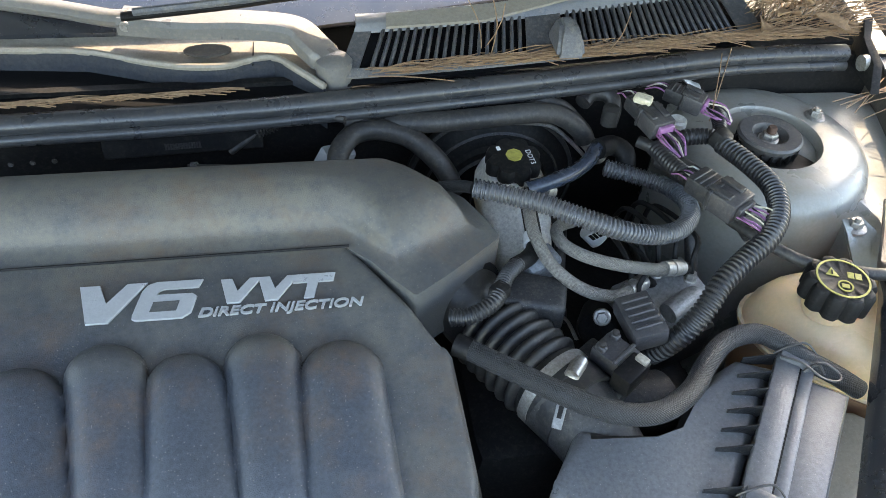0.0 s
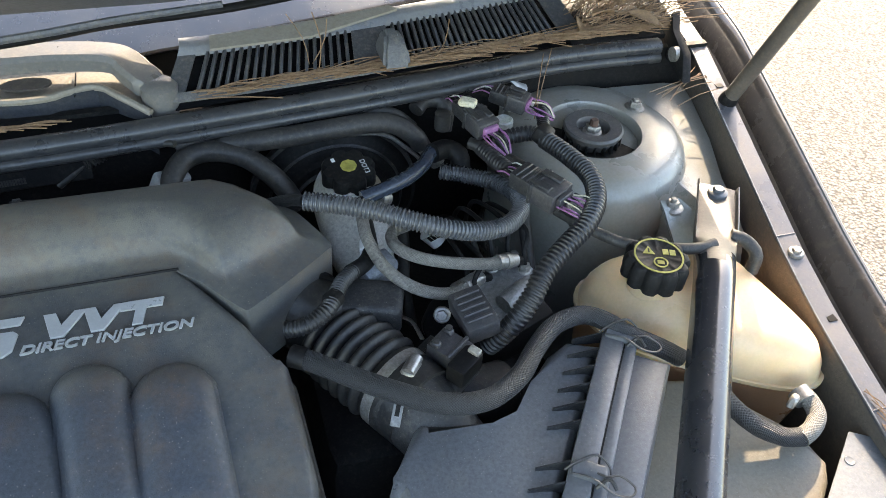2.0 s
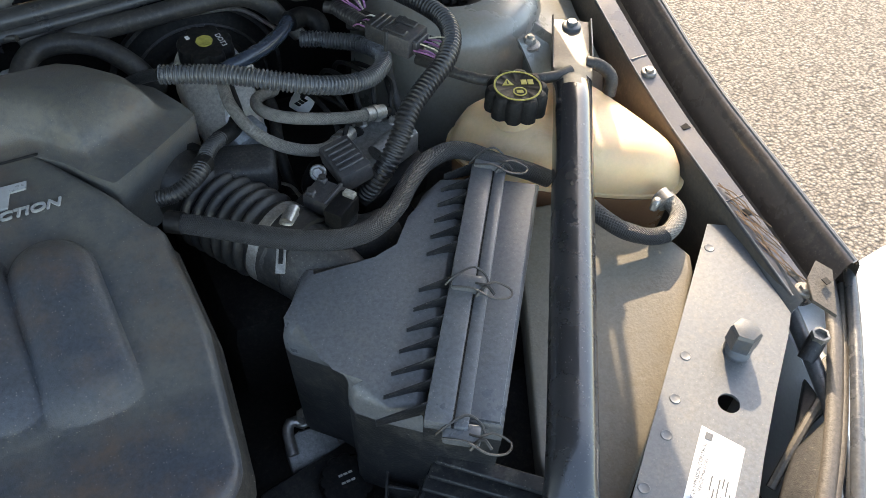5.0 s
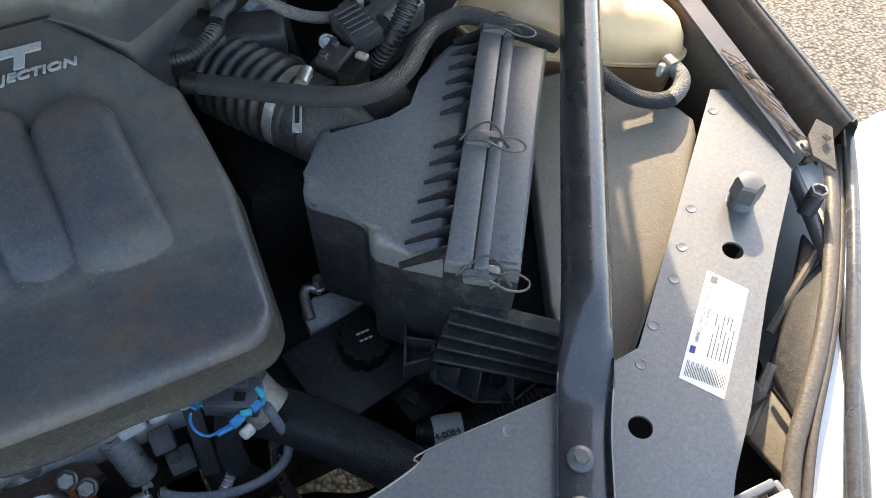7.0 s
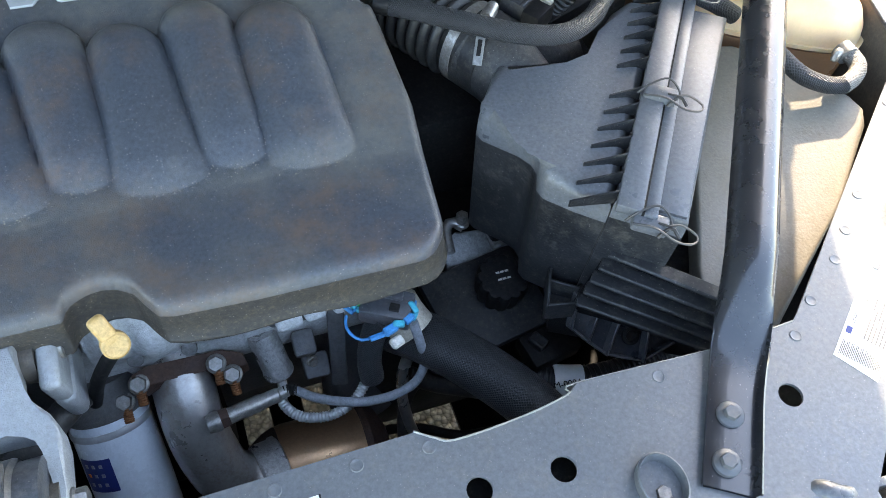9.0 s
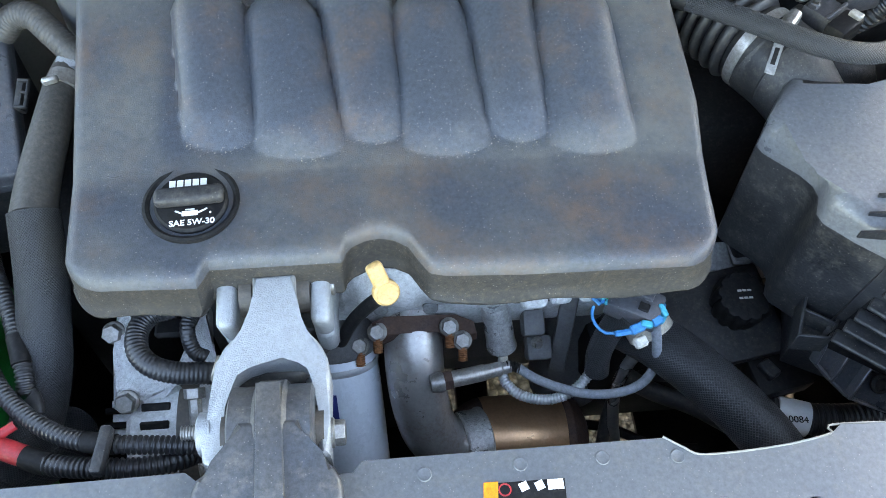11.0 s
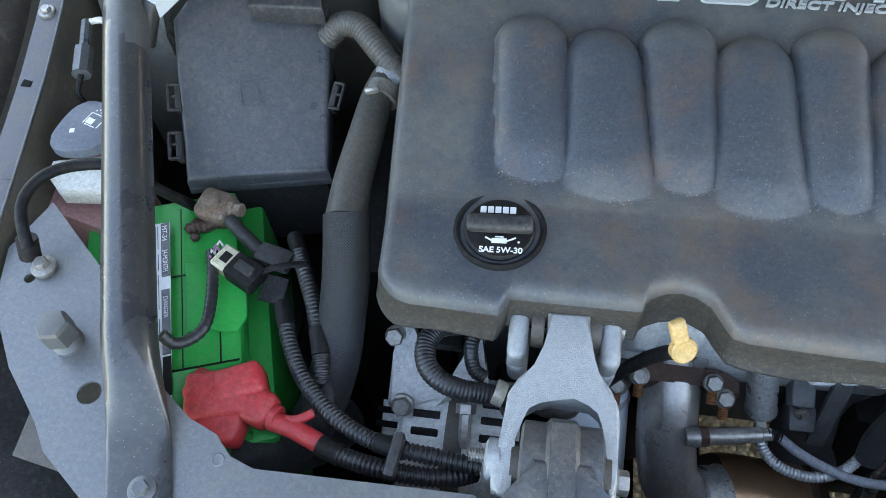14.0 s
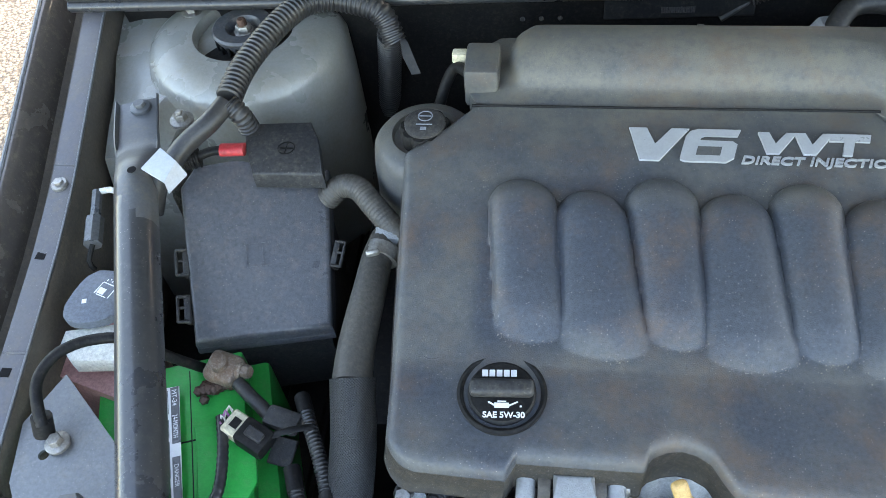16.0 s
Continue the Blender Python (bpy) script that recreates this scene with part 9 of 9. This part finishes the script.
for u in (0.02, 0.545, 0.985):
    c = S0.lerp(S1, u) + Vector((0, 0, 0.010))
    if u > 0.9:
        c += Vector((0.008, -0.012, -0.012))
    clip = part("clip_base", box(B(), c - lft * 0.002, (0.030, 0.016, 0.012), along(S0 + lft, S1 + lft).to_3x3().to_4x4() @ pose(0, 0, 0, 0, 0, 90), 0.003, 2), M_AIRBOX, air)
    e, f = -lft, sdir
    up = Vector((0, 0, 1))
    part("wire_bail", tube(B(), [c + lft * 0.018 + f * 0.004, c + lft * 0.010 + up * 0.010, c + e * 0.004 - f * 0.010 + up * 0.013, c + e * 0.016 - f * 0.008 + up * 0.006, c + e * 0.020 + up * 0.002], 0.0011, 6, 0.004), M_STEELD, clip)
    part("wire_bail", tube(B(), [c + lft * 0.012 + f * 0.008 + up * 0.004, c + e * 0.006 + f * 0.010 + up * 0.008, c + e * 0.024 + f * 0.016 + up * 0.006, c + e * 0.038 + f * 0.012 + up * 0.004, c + e * 0.040 + f * 0.002 + up * 0.003, c + e * 0.026 - f * 0.002 + up * 0.006, c + e * 0.016 + f * 0.004 + up * 0.008, c + e * 0.008 + f * 0.002 + up * 0.006], 0.0011, 6, 0.004), M_STEELD, clip)
    part("hook", tube(B(), [c + e * 0.010 + f * 0.012, c + e * 0.018 + f * 0.006 + up * 0.009, c + e * 0.026 + f * 0.012 + up * 0.006], 0.0016, 6, 0.004), M_STEELD, clip)
# lower front of the box: slatted duct and mounting foot
SA = [(0.307, -0.538, 0.800), (0.299, -0.541, 0.787), (0.292, -0.544, 0.774), (0.287, -0.547, 0.761), (0.281, -0.550, 0.748)]
SB = [(0.391, -0.619, 0.800), (0.388, -0.625, 0.787), (0.386, -0.630, 0.774), (0.385, -0.633, 0.761), (0.383, -0.636, 0.748)]
for a, b in zip(SA, SB):
    a, b = Vector(a), Vector(b)
    part("lower_slat", boxm(B(), along(a, b), ((b - a).length / 2, 0.004, 0), ((b - a).length, 0.015, 0.005), 0.0015, 1), M_AIRSIDE, air)
part("lower_tray", loft(B(), [[(0.270, -0.53, 0.72), (0.43, -0.625, 0.72), (0.46, -0.45, 0.72), (0.30, -0.44, 0.72)], [(0.285, -0.52, 0.64), (0.43, -0.60, 0.64), (0.45, -0.46, 0.64), (0.31, -0.45, 0.64)]]), M_PLASTIC, air)
FT = [(0.292, -0.532, 0.735), (0.314, -0.543, 0.722), (0.332, -0.556, 0.714), (0.356, -0.570, 0.712), (0.392, -0.580, 0.700)]
FB = [(0.284, -0.548, 0.700), (0.299, -0.562, 0.688), (0.314, -0.577, 0.680), (0.348, -0.593, 0.675), (0.386, -0.585, 0.678)]
part("foot", plate(B(), FT + FB[::-1], 0.006, 0.001, (0, 0.6, -0.8)), M_FUSE, air, "ribbed mounting foot")
for a, b in zip(FT[:4], FB[:4]):
    a, b = Vector(a), Vector(b)
    part("foot_rib", boxm(B(), along(a, b, (0, -0.7, 0.7)), ((b - a).length / 2, 0, 0.003), ((b - a).length, 0.0028, 0.012), 0.0008, 1), M_FUSE, air)
for a, b in zip(FB, FB[1:]):
    a, b = Vector(a), Vector(b)
    part("foot_lip", boxm(B(), along(a, b, (0, -0.7, 0.7)), ((b - a).length / 2, 0, 0.002), ((b - a).length + 0.002, 0.003, 0.010), 0.0008, 1), M_FUSE, air)
part("foot_screw", lathe(B(), [(0.009, 0.0), (0.009, 0.003), (0.006, 0.004), (0.005, 0.002), (0.001, 0.002)], aim((0.341, -0.574, 0.694), (0.341, -0.586, 0.712)), 24), M_DARK, air)

# left corner of the foot: open ribbed bracket
for a, b in (((0.284, -0.490), (0.306, -0.520)), ((0.306, -0.520), (0.285, -0.546)), ((0.285, -0.546), (0.258, -0.541)), ((0.258, -0.541), (0.284, -0.490)), ((0.272, -0.516), (0.296, -0.533))):
    a, b = Vector((*a, 0.738)), Vector((*b, 0.738))
    part("corner_rib", boxm(B(), along(a, b), ((b - a).length / 2, 0, -0.01), ((b - a).length + 0.003, 0.003, 0.026), 0.0008, 1), M_AIRSIDE, air)
part("mould_line", boxm(B(), Matrix.Translation((0.272, -0.497, 0.815)) @ pose(0, 0, 0, 0, 0, -45), (0, 0, 0), (0.030, 0.0012, 0.0012), 0, 1), M_AIRBOX, air)

# panel added under the gusset so its hole looks dark
part("hole_backing", plate(B(), [(-0.62, -0.54, 0.795), (-0.52, -0.60, 0.795), (-0.50, -0.68, 0.79), (-0.62, -0.66, 0.79)], 0.004, 0.0), M_INNER, sup, "dusty dark panel added behind the gusset hole")

# ---- labels on the radiator support ----
ems = thing("emission_label", "white printed emission label stuck on the gusset", "label", (0.478, -0.673, 0.824))
LT = [(0.518, -0.620, 0.824), (0.537, -0.653, 0.824), (0.447, -0.725, 0.824), (0.427, -0.693, 0.824)]
part("sheet", plate(B(), LT, 0.0004, 0.0), M_WHITE, ems)
e0, e1, e3 = Vector(LT[3]), Vector(LT[0]), Vector(LT[2])
EM = along(e0 + Vector((0, 0, 0.0004)), e1 + Vector((0, 0, 0.0004)))
hgt, wid = (e1 - e0).length, (e3 - e0).length
word("print", "VEHICLE EMISSION CONTROL", hgt * 0.040, EM @ Matrix.Translation((hgt * 0.33, -wid * 0.20, 0)), M_CONDUIT_L, ems, 0.00005)
word("print", "INFORMATION", hgt * 0.040, EM @ Matrix.Translation((hgt * 0.48, -wid * 0.31, 0)), M_CONDUIT_L, ems, 0.00005)
part("small_print", bars(B(), EM @ Matrix.Translation((hgt * 0.24, -wid * 0.46, 0)), 6, wid * 0.085, wid * 0.03, [[hgt * 0.22, hgt * 0.12], [hgt * 0.3], [hgt * 0.15, hgt * 0.2], [hgt * 0.26, hgt * 0.08]]), M_CONDUIT_L, ems)
part("bar_code", bars(B(), EM @ Matrix.Translation((hgt * 0.03, -wid * 0.08, 0)), 26, wid * 0.034, wid * 0.014, [[hgt * 0.13], [hgt * 0.13], [hgt * 0.10]]), M_CONDUIT_L, ems)
part("maker_mark", boxm(B(), EM, (hgt * 0.26, -wid * 0.12, 0), (hgt * 0.06, wid * 0.12, 0.0003), 0, 1), M_NAVY, ems)
part("corner_mark", boxm(B(), EM, (hgt * 0.93, -wid * 0.2, 0), (hgt * 0.06, wid * 0.16, 0.0003), 0, 1), M_CONDUIT_L, ems)
wl2 = thing("warning_label", "black warning label with orange corner on the support", "label", (-0.019, -0.683, 0.824))
WQ = [(-0.046, -0.676, 0.824), (-0.036, -0.676, 0.824), (-0.038, -0.693, 0.824), (-0.048, -0.693, 0.824)]
part("orange_field", plate(B(), WQ, 0.0004, 0.0), M_ORANGE, wl2)
part("black_field", plate(B(), [(-0.036, -0.677, 0.824), (0.010, -0.677, 0.824), (0.009, -0.692, 0.824), (-0.038, -0.693, 0.824)], 0.0004, 0.0), M_DARK, wl2)
part("no_sign", lathe(B(), [(0.0045, 0.0), (0.0045, 0.0004), (0.0035, 0.0004), (0.0035, 0.0)], Matrix.Translation((-0.032, -0.682, 0.824)), 20, caps=False), M_RED, wl2)
for p in ((-0.019, -0.681, 0.825), (-0.008, -0.681, 0.825)):
    part("sign", box(B(), p, (0.006, 0.006, 0.0004), pose(0, 0, 0, 0, 0, 20), 0, 1), M_WHITE, wl2)
part("book_sign", box(B(), (0.003, -0.681, 0.825), (0.011, 0.007, 0.0004), None, 0, 1), M_WHITE, wl2)
# pressed dimples along the support
for p in [(-0.086, -0.667, 0.824), (-0.019, -0.665, 0.824), (0.039, -0.665, 0.824), (0.092, -0.668, 0.824), (-0.440, -0.652, 0.824)] + [(0.280, -0.668, 0.824)] + [(0.439, -0.644, 0.824), (0.485, -0.614, 0.824), (0.514, -0.589, 0.824), (0.551, -0.557, 0.824), (0.407, -0.669, 0.824), (0.658, -0.462, 0.824)]:
    part("dimple", lathe(B(), [(0.0052, -0.0003), (0.0047, 0.0003), (0.0043, 0.0003), (0.0038, 0.0001), (0.001, 0.0001)], Matrix.Translation(p), 18), M_PLATE, sup)
latch = thing("hood_latch_guide", "grey oval steel cup with bolt on the support", "bracket", (0.243, -0.733, 0.830))
LC = (0.240, -0.745, 0.826)
part("cup", lathe(B(), [(0.020, -0.012), (0.021, 0.0), (0.021, 0.007), (0.0195, 0.008), (0.018, 0.0), (0.017, -0.006), (0.004, -0.006)], Matrix.Translation(LC) @ Matrix.Diagonal((0.85, 1.05, 1, 1)), 36), M_PLATE, latch)
part("bolt", hexbolt(B(), Vector(LC) + Vector((0, -0.006, -0.006)), 0.006, 0.006, 0.009), M_BOLT, latch)

# ---- front corner: headlight, grille bracket and bumper edge ----
def corner(sx):
    hd = thing("headlight", "sunlit clear headlight lens at the front corner" if sx > 0 else "clear headlight lens at the shaded front corner", "headlight", (sx * 0.65, -0.75, 0.65))
    lens = [(0.700, -0.530), (0.735, -0.50), (0.79, -0.52), (0.80, -0.62), (0.74, -0.75), (0.64, -0.86), (0.50, -0.94), (0.465, -0.92), (0.50, -0.86), (0.585, -0.765), (0.655, -0.66)]
    part("lens", loft(B(), [[(sx * x, y, 0.50) for x, y in lens], [(sx * x, y, 0.76 - 0.10 * max(0, -(y + 0.6))) for x, y in lens], [(sx * (0.66 + (x - 0.66) * 0.9), -0.70 + (y + 0.70) * 0.92, 0.785 - 0.12 * max(0, -(y + 0.6))) for x, y in lens]]), M_LAMP, hd)
    part("trim", tube(B(), [(sx * 0.715, -0.50, 0.80), (sx * 0.70, -0.56, 0.79), (sx * 0.655, -0.665, 0.78), (sx * 0.58, -0.775, 0.765), (sx * 0.49, -0.88, 0.75)], 0.008, 10, 0.01), M_CONDUIT_L, hd, "grey rubber edge trim")
    br = thing("headlight_bracket", "dusty grey plastic headlight carrier beside the gusset", "bracket", (sx * 0.6, -0.68, 0.75))
    if sx > 0:
        return hd, br
    web = [(0.690, -0.55, 0.79), (0.660, -0.64, 0.785), (0.60, -0.735, 0.78), (0.53, -0.825, 0.77), (0.47, -0.86, 0.76), (0.455, -0.82, 0.74), (0.51, -0.745, 0.735), (0.59, -0.665, 0.74), (0.635, -0.60, 0.75)]
    part("web", plate(B(), [(sx * x, y, z) for x, y, z in web], 0.006, 0.0), M_CARRIER if sx > 0 else M_PLASTIC, br)
    part("edge", tube(B(), [(sx * x, y, z + 0.006) for x, y, z in web[:5]], 0.005, 8, 0.012), M_PLASTIC, br)
    return hd, br


lamp_r, carrier = corner(1)
corner(-1)
# upper two panels in black plastic paint the fender's shade; the lower stays tan
part("shaded_carrier_panel", plate(B(), [(0.611, -0.660, 0.772), (0.655, -0.652, 0.785), (0.595, -0.709, 0.780), (0.551, -0.741, 0.775), (0.526, -0.752, 0.768), (0.550, -0.702, 0.757)], 0.006, 0.002), M_PLASTIC, carrier)
part("lower_panel", plate(B(), [(0.536, -0.722, 0.754), (0.527, -0.753, 0.764), (0.488, -0.797, 0.755), (0.494, -0.745, 0.740)], 0.006, 0.002), M_TAN, carrier)
part("shaded_upper_panel", plate(B(), [(0.684, -0.599, 0.775), (0.710, -0.600, 0.785), (0.662, -0.645, 0.782), (0.620, -0.652, 0.768)], 0.006, 0.002), M_PLASTIC, carrier)
part("ridge", tube(B(), [(0.763, -0.535, 0.800), (0.721, -0.586, 0.800), (0.676, -0.633, 0.796), (0.627, -0.679, 0.792), (0.579, -0.719, 0.787), (0.528, -0.756, 0.780), (0.498, -0.778, 0.775), (0.465, -0.811, 0.768)], 0.008, 12, 0.01, flat=0.6), M_CARRIER, carrier, "rounded carrier rim")
part("rim_lip", tube(B(), [(0.772, -0.547, 0.798), (0.696, -0.626, 0.794), (0.636, -0.683, 0.790), (0.580, -0.730, 0.783), (0.528, -0.771, 0.775), (0.479, -0.817, 0.765)], 0.0045, 10, 0.01), M_CARRIER, carrier)
part("stay", tube(B(), [(0.669, -0.632, 0.780), (0.618, -0.655, 0.770), (0.579, -0.674, 0.750)], 0.0045, 8), M_CARRIER, carrier)
part("stay", tube(B(), [(0.552, -0.703, 0.757), (0.529, -0.719, 0.745), (0.498, -0.744, 0.735)], 0.006, 8), M_TAN, carrier)
part("slit", tube(B(), [(0.532, -0.723, 0.762), (0.523, -0.753, 0.772)], 0.0016, 6), M_BLACK, carrier)
LA = [(0.799, -0.529, 0.790), (0.745, -0.586, 0.788), (0.692, -0.640, 0.785), (0.643, -0.686, 0.780), (0.591, -0.729, 0.773), (0.538, -0.771, 0.764), (0.490, -0.818, 0.752)]
LD = [(0.936, -0.514, 0.760), (0.894, -0.623, 0.750), (0.862, -0.687, 0.740), (0.823, -0.740, 0.730), (0.771, -0.789, 0.720), (0.724, -0.837, 0.705), (0.672, -0.890, 0.690)]
part("upper_lens", loft(B(), [[a, Vector(a).lerp(Vector(b), 0.5) + Vector((0, 0, 0.012)), b, Vector(b) + Vector((0, 0, -0.05)), Vector(a) + Vector((0, 0, -0.05))] for a, b in zip(LA, LD)]), M_LAMP, lamp_r)
part("lens_gasket", tube(B(), [(0.788, -0.538, 0.806), (0.725, -0.608, 0.803), (0.651, -0.683, 0.799), (0.573, -0.765, 0.786), (0.512, -0.836, 0.770)], 0.0065, 10, 0.01), M_CONDUIT_L, lamp_r, "grey rubber lens gasket")
fe = thing("fender_bracket", "bent grey steel bracket joining fender and support", "bracket", (0.68, -0.56, 0.82))
part("upright", plate(B(), [(0.720, -0.535, 0.850), (0.726, -0.551, 0.850), (0.698, -0.590, 0.840), (0.691, -0.566, 0.840), (0.701, -0.546, 0.845)], 0.004, 0.0), M_CARRIER, fe)
part("square_hole", box(B(), (0.710, -0.559, 0.850), (0.006, 0.007, 0.001), bev=0), M_DARK, fe)
part("arm", plate(B(), [(0.698, -0.527, 0.835), (0.703, -0.528, 0.837), (0.704, -0.564, 0.832), (0.701, -0.564, 0.828)], 0.003, 0.0), M_CARRIER, fe)
adj = thing("headlight_adjuster", "grey plastic headlight adjuster with hexagon socket", "adjuster", (0.692, -0.585, 0.800))
part("barrel", tube(B(), [(0.678, -0.597, 0.788), (0.688, -0.592, 0.797), (0.695, -0.588, 0.803)], 0.0088, 14), M_PLASTIC, adj)
part("socket", lathe(B(), [(0.009, 0), (0.009, 0.008), (0.0065, 0.008), (0.0065, 0.003)], Matrix.Translation((0.694, -0.589, 0.804)), 6), M_BOLT, adj, smooth=20)
bmp = thing("bumper_cover", "dark painted front bumper cover below the support", "bumper", (0, -1.0, 0.5))
rings = []
for z, k in ((0.20, 0.96), (0.45, 1.02), (0.66, 1.0), (0.70, 0.985)):
    rings.append([(x * k, -0.62 + (y + 0.62) * k, z) for x, y in ((-0.88, -0.45), (-0.84, -0.72), (-0.66, -0.93), (-0.35, -1.02), (0, -1.05), (0.35, -1.02), (0.66, -0.93), (0.84, -0.72), (0.88, -0.45))])
part("skin", loft(B(), rings, False, False), M_PAINT, bmp)
clipw = thing("support_clip", "white-topped plastic bracket beside the gusset corner", "bracket", (0.438, -0.805, 0.790))
for c, z in (((0.404, -0.803, 0.795), (0.006, 0.028, 0.016)), ((0.426, -0.791, 0.795), (0.046, 0.007, 0.016)), ((0.425, -0.818, 0.795), (0.048, 0.007, 0.016)), ((0.449, -0.806, 0.795), (0.006, 0.028, 0.016))):
    part("frame_bar", box(B(), c, z, pose(0, 0, 0, 0, 0, -4), 0.0015, 2), M_PLATE, clipw)
part("insert", plate(B(), [(0.424, -0.799, 0.804), (0.453, -0.802, 0.806), (0.450, -0.815, 0.806), (0.420, -0.812, 0.804)], 0.012, 0.001), M_WHITE, clipw, "white plastic insert")
part("back", box(B(), (0.427, -0.806, 0.772), (0.05, 0.034, 0.012), None, 0.002, 1), M_DARK, clipw)
part("harness", tube(B(), [(0.343, -0.781, 0.810), (0.353, -0.783, 0.820), (0.367, -0.793, 0.820), (0.382, -0.789, 0.810)], 0.008, 10), M_CONDUIT_L, clipw)

# coolant cap print
CT = pose(0.55, -0.242, 0.9097, 0, 0, -22)
bm = lathe(B(), [(0.0255, 0.0), (0.0255, 0.0006), (0.0235, 0.0006), (0.0235, 0.0)], CT, 48, caps=False)
t3 = CT @ pose(-0.010, 0.006, 0.0003)
plate(bm, [t3 @ Vector(p) for p in ((-0.0065, -0.005, 0), (0.0065, -0.005, 0), (0, 0.0065, 0))], 0.0003, 0)
for dx in (-0.0036, 0.0036):
    boxm(bm, CT, (0.011 + dx, 0.006, 0.0003), (0.006, 0.008, 0.0005), 0, 1)
lathe(bm, [(0.0075, 0.0), (0.0075, 0.0006), (0.006, 0.0006), (0.006, 0.0)], CT @ pose(0.001, -0.010, 0), 28, caps=False)
boxm(bm, CT, (0.001, -0.010, 0.0003), (0.007, 0.005, 0.0005), 0, 1)
part("print", bm, M_YELLOW, tank, "yellow printed warning symbols")
part("sign_hole", boxm(B(), CT, (-0.010, 0.0055, 0.0008), (0.0014, 0.006, 0.0003), 0, 1), M_DARK, tank)

# unseen radiator wall and closed body, added to keep stray light out of the bay
rad = thing("radiator", "unseen dark radiator wall keeping light out behind the support", "radiator", (0, -0.7, 0.5))
part("core", box(B(), (0, -0.71, 0.50), (1.0, 0.05, 0.60), bev=0.004), M_DARK, rad)
cabin = thing("car_body", "unseen dark painted cabin and sills keeping light out of the bay", "car", (0, 2.0, 0.6))
part("sill_floor", box(B(), (0, 2.2, 0.55), (1.74, 3.9, 0.70), bev=0.05), M_PAINT, cabin)
part("roof", loft(B(), [[(-0.72, 0.95, 1.40), (0.72, 0.95, 1.40), (0.72, 0.95, 0.9), (-0.72, 0.95, 0.9)], [(-0.62, 1.5, 1.46), (0.62, 1.5, 1.46), (0.75, 1.5, 0.9), (-0.75, 1.5, 0.9)], [(-0.62, 2.6, 1.42), (0.62, 2.6, 1.42), (0.75, 2.6, 0.9), (-0.75, 2.6, 0.9)], [(-0.7, 3.3, 0.98), (0.7, 3.3, 0.98), (0.75, 3.3, 0.9), (-0.75, 3.3, 0.9)]]), M_PAINT, cabin)
for sx in (1, -1):
    part("fender_skirt", plate(B(), [(sx * 0.86, 0.3, 0.62), (sx * 0.87, -0.45, 0.55), (sx * 0.87, -0.45, 0.18), (sx * 0.86, 0.3, 0.18)], 0.02, 0.0, (-sx, 0, 0)), M_PAINT, cabin)

# grit caught round the cover's runners
rnd = random.Random(11)
bm = B()
for k in range(300):
    i = rnd.randrange(6)
    yf, yr = LY[i]
    if rnd.random() < 0.72:
        x = LF[i] + (LF[i + 1] - LF[i]) * rnd.random()
        y = yf + 0.002 - abs(rnd.gauss(0, 0.0035)) + 0.008 * (2 * (x - LF[i]) / (LF[i + 1] - LF[i]) - 1) ** 2
    else:
        x = LR[i] + rnd.gauss(0, 0.005)
        y = yr + abs(rnd.gauss(0, 0.006)) - 0.012
    r = 0.0003 + 0.0005 * rnd.random() ** 2
    c = Vector((x, y, cover_top(x, y) + r * 0.4))
    v = [bm.verts.new(c + Vector((r * rnd.uniform(0.7, 1.5) * math.cos(a), r * rnd.uniform(0.7, 1.3) * math.sin(a), -r * 0.4))) for a in (0, 2.1, 4.2)] + [bm.verts.new(c + Vector((0, 0, r)))]
    for f in ((0, 1, 3), (1, 2, 3), (2, 0, 3), (2, 1, 0)):
        bm.faces.new([v[q] for q in f])
tagged(part("dust_grit", bm, M_TAN), "brown dust grains along the engine cover runners", "grit", kind="stuff")
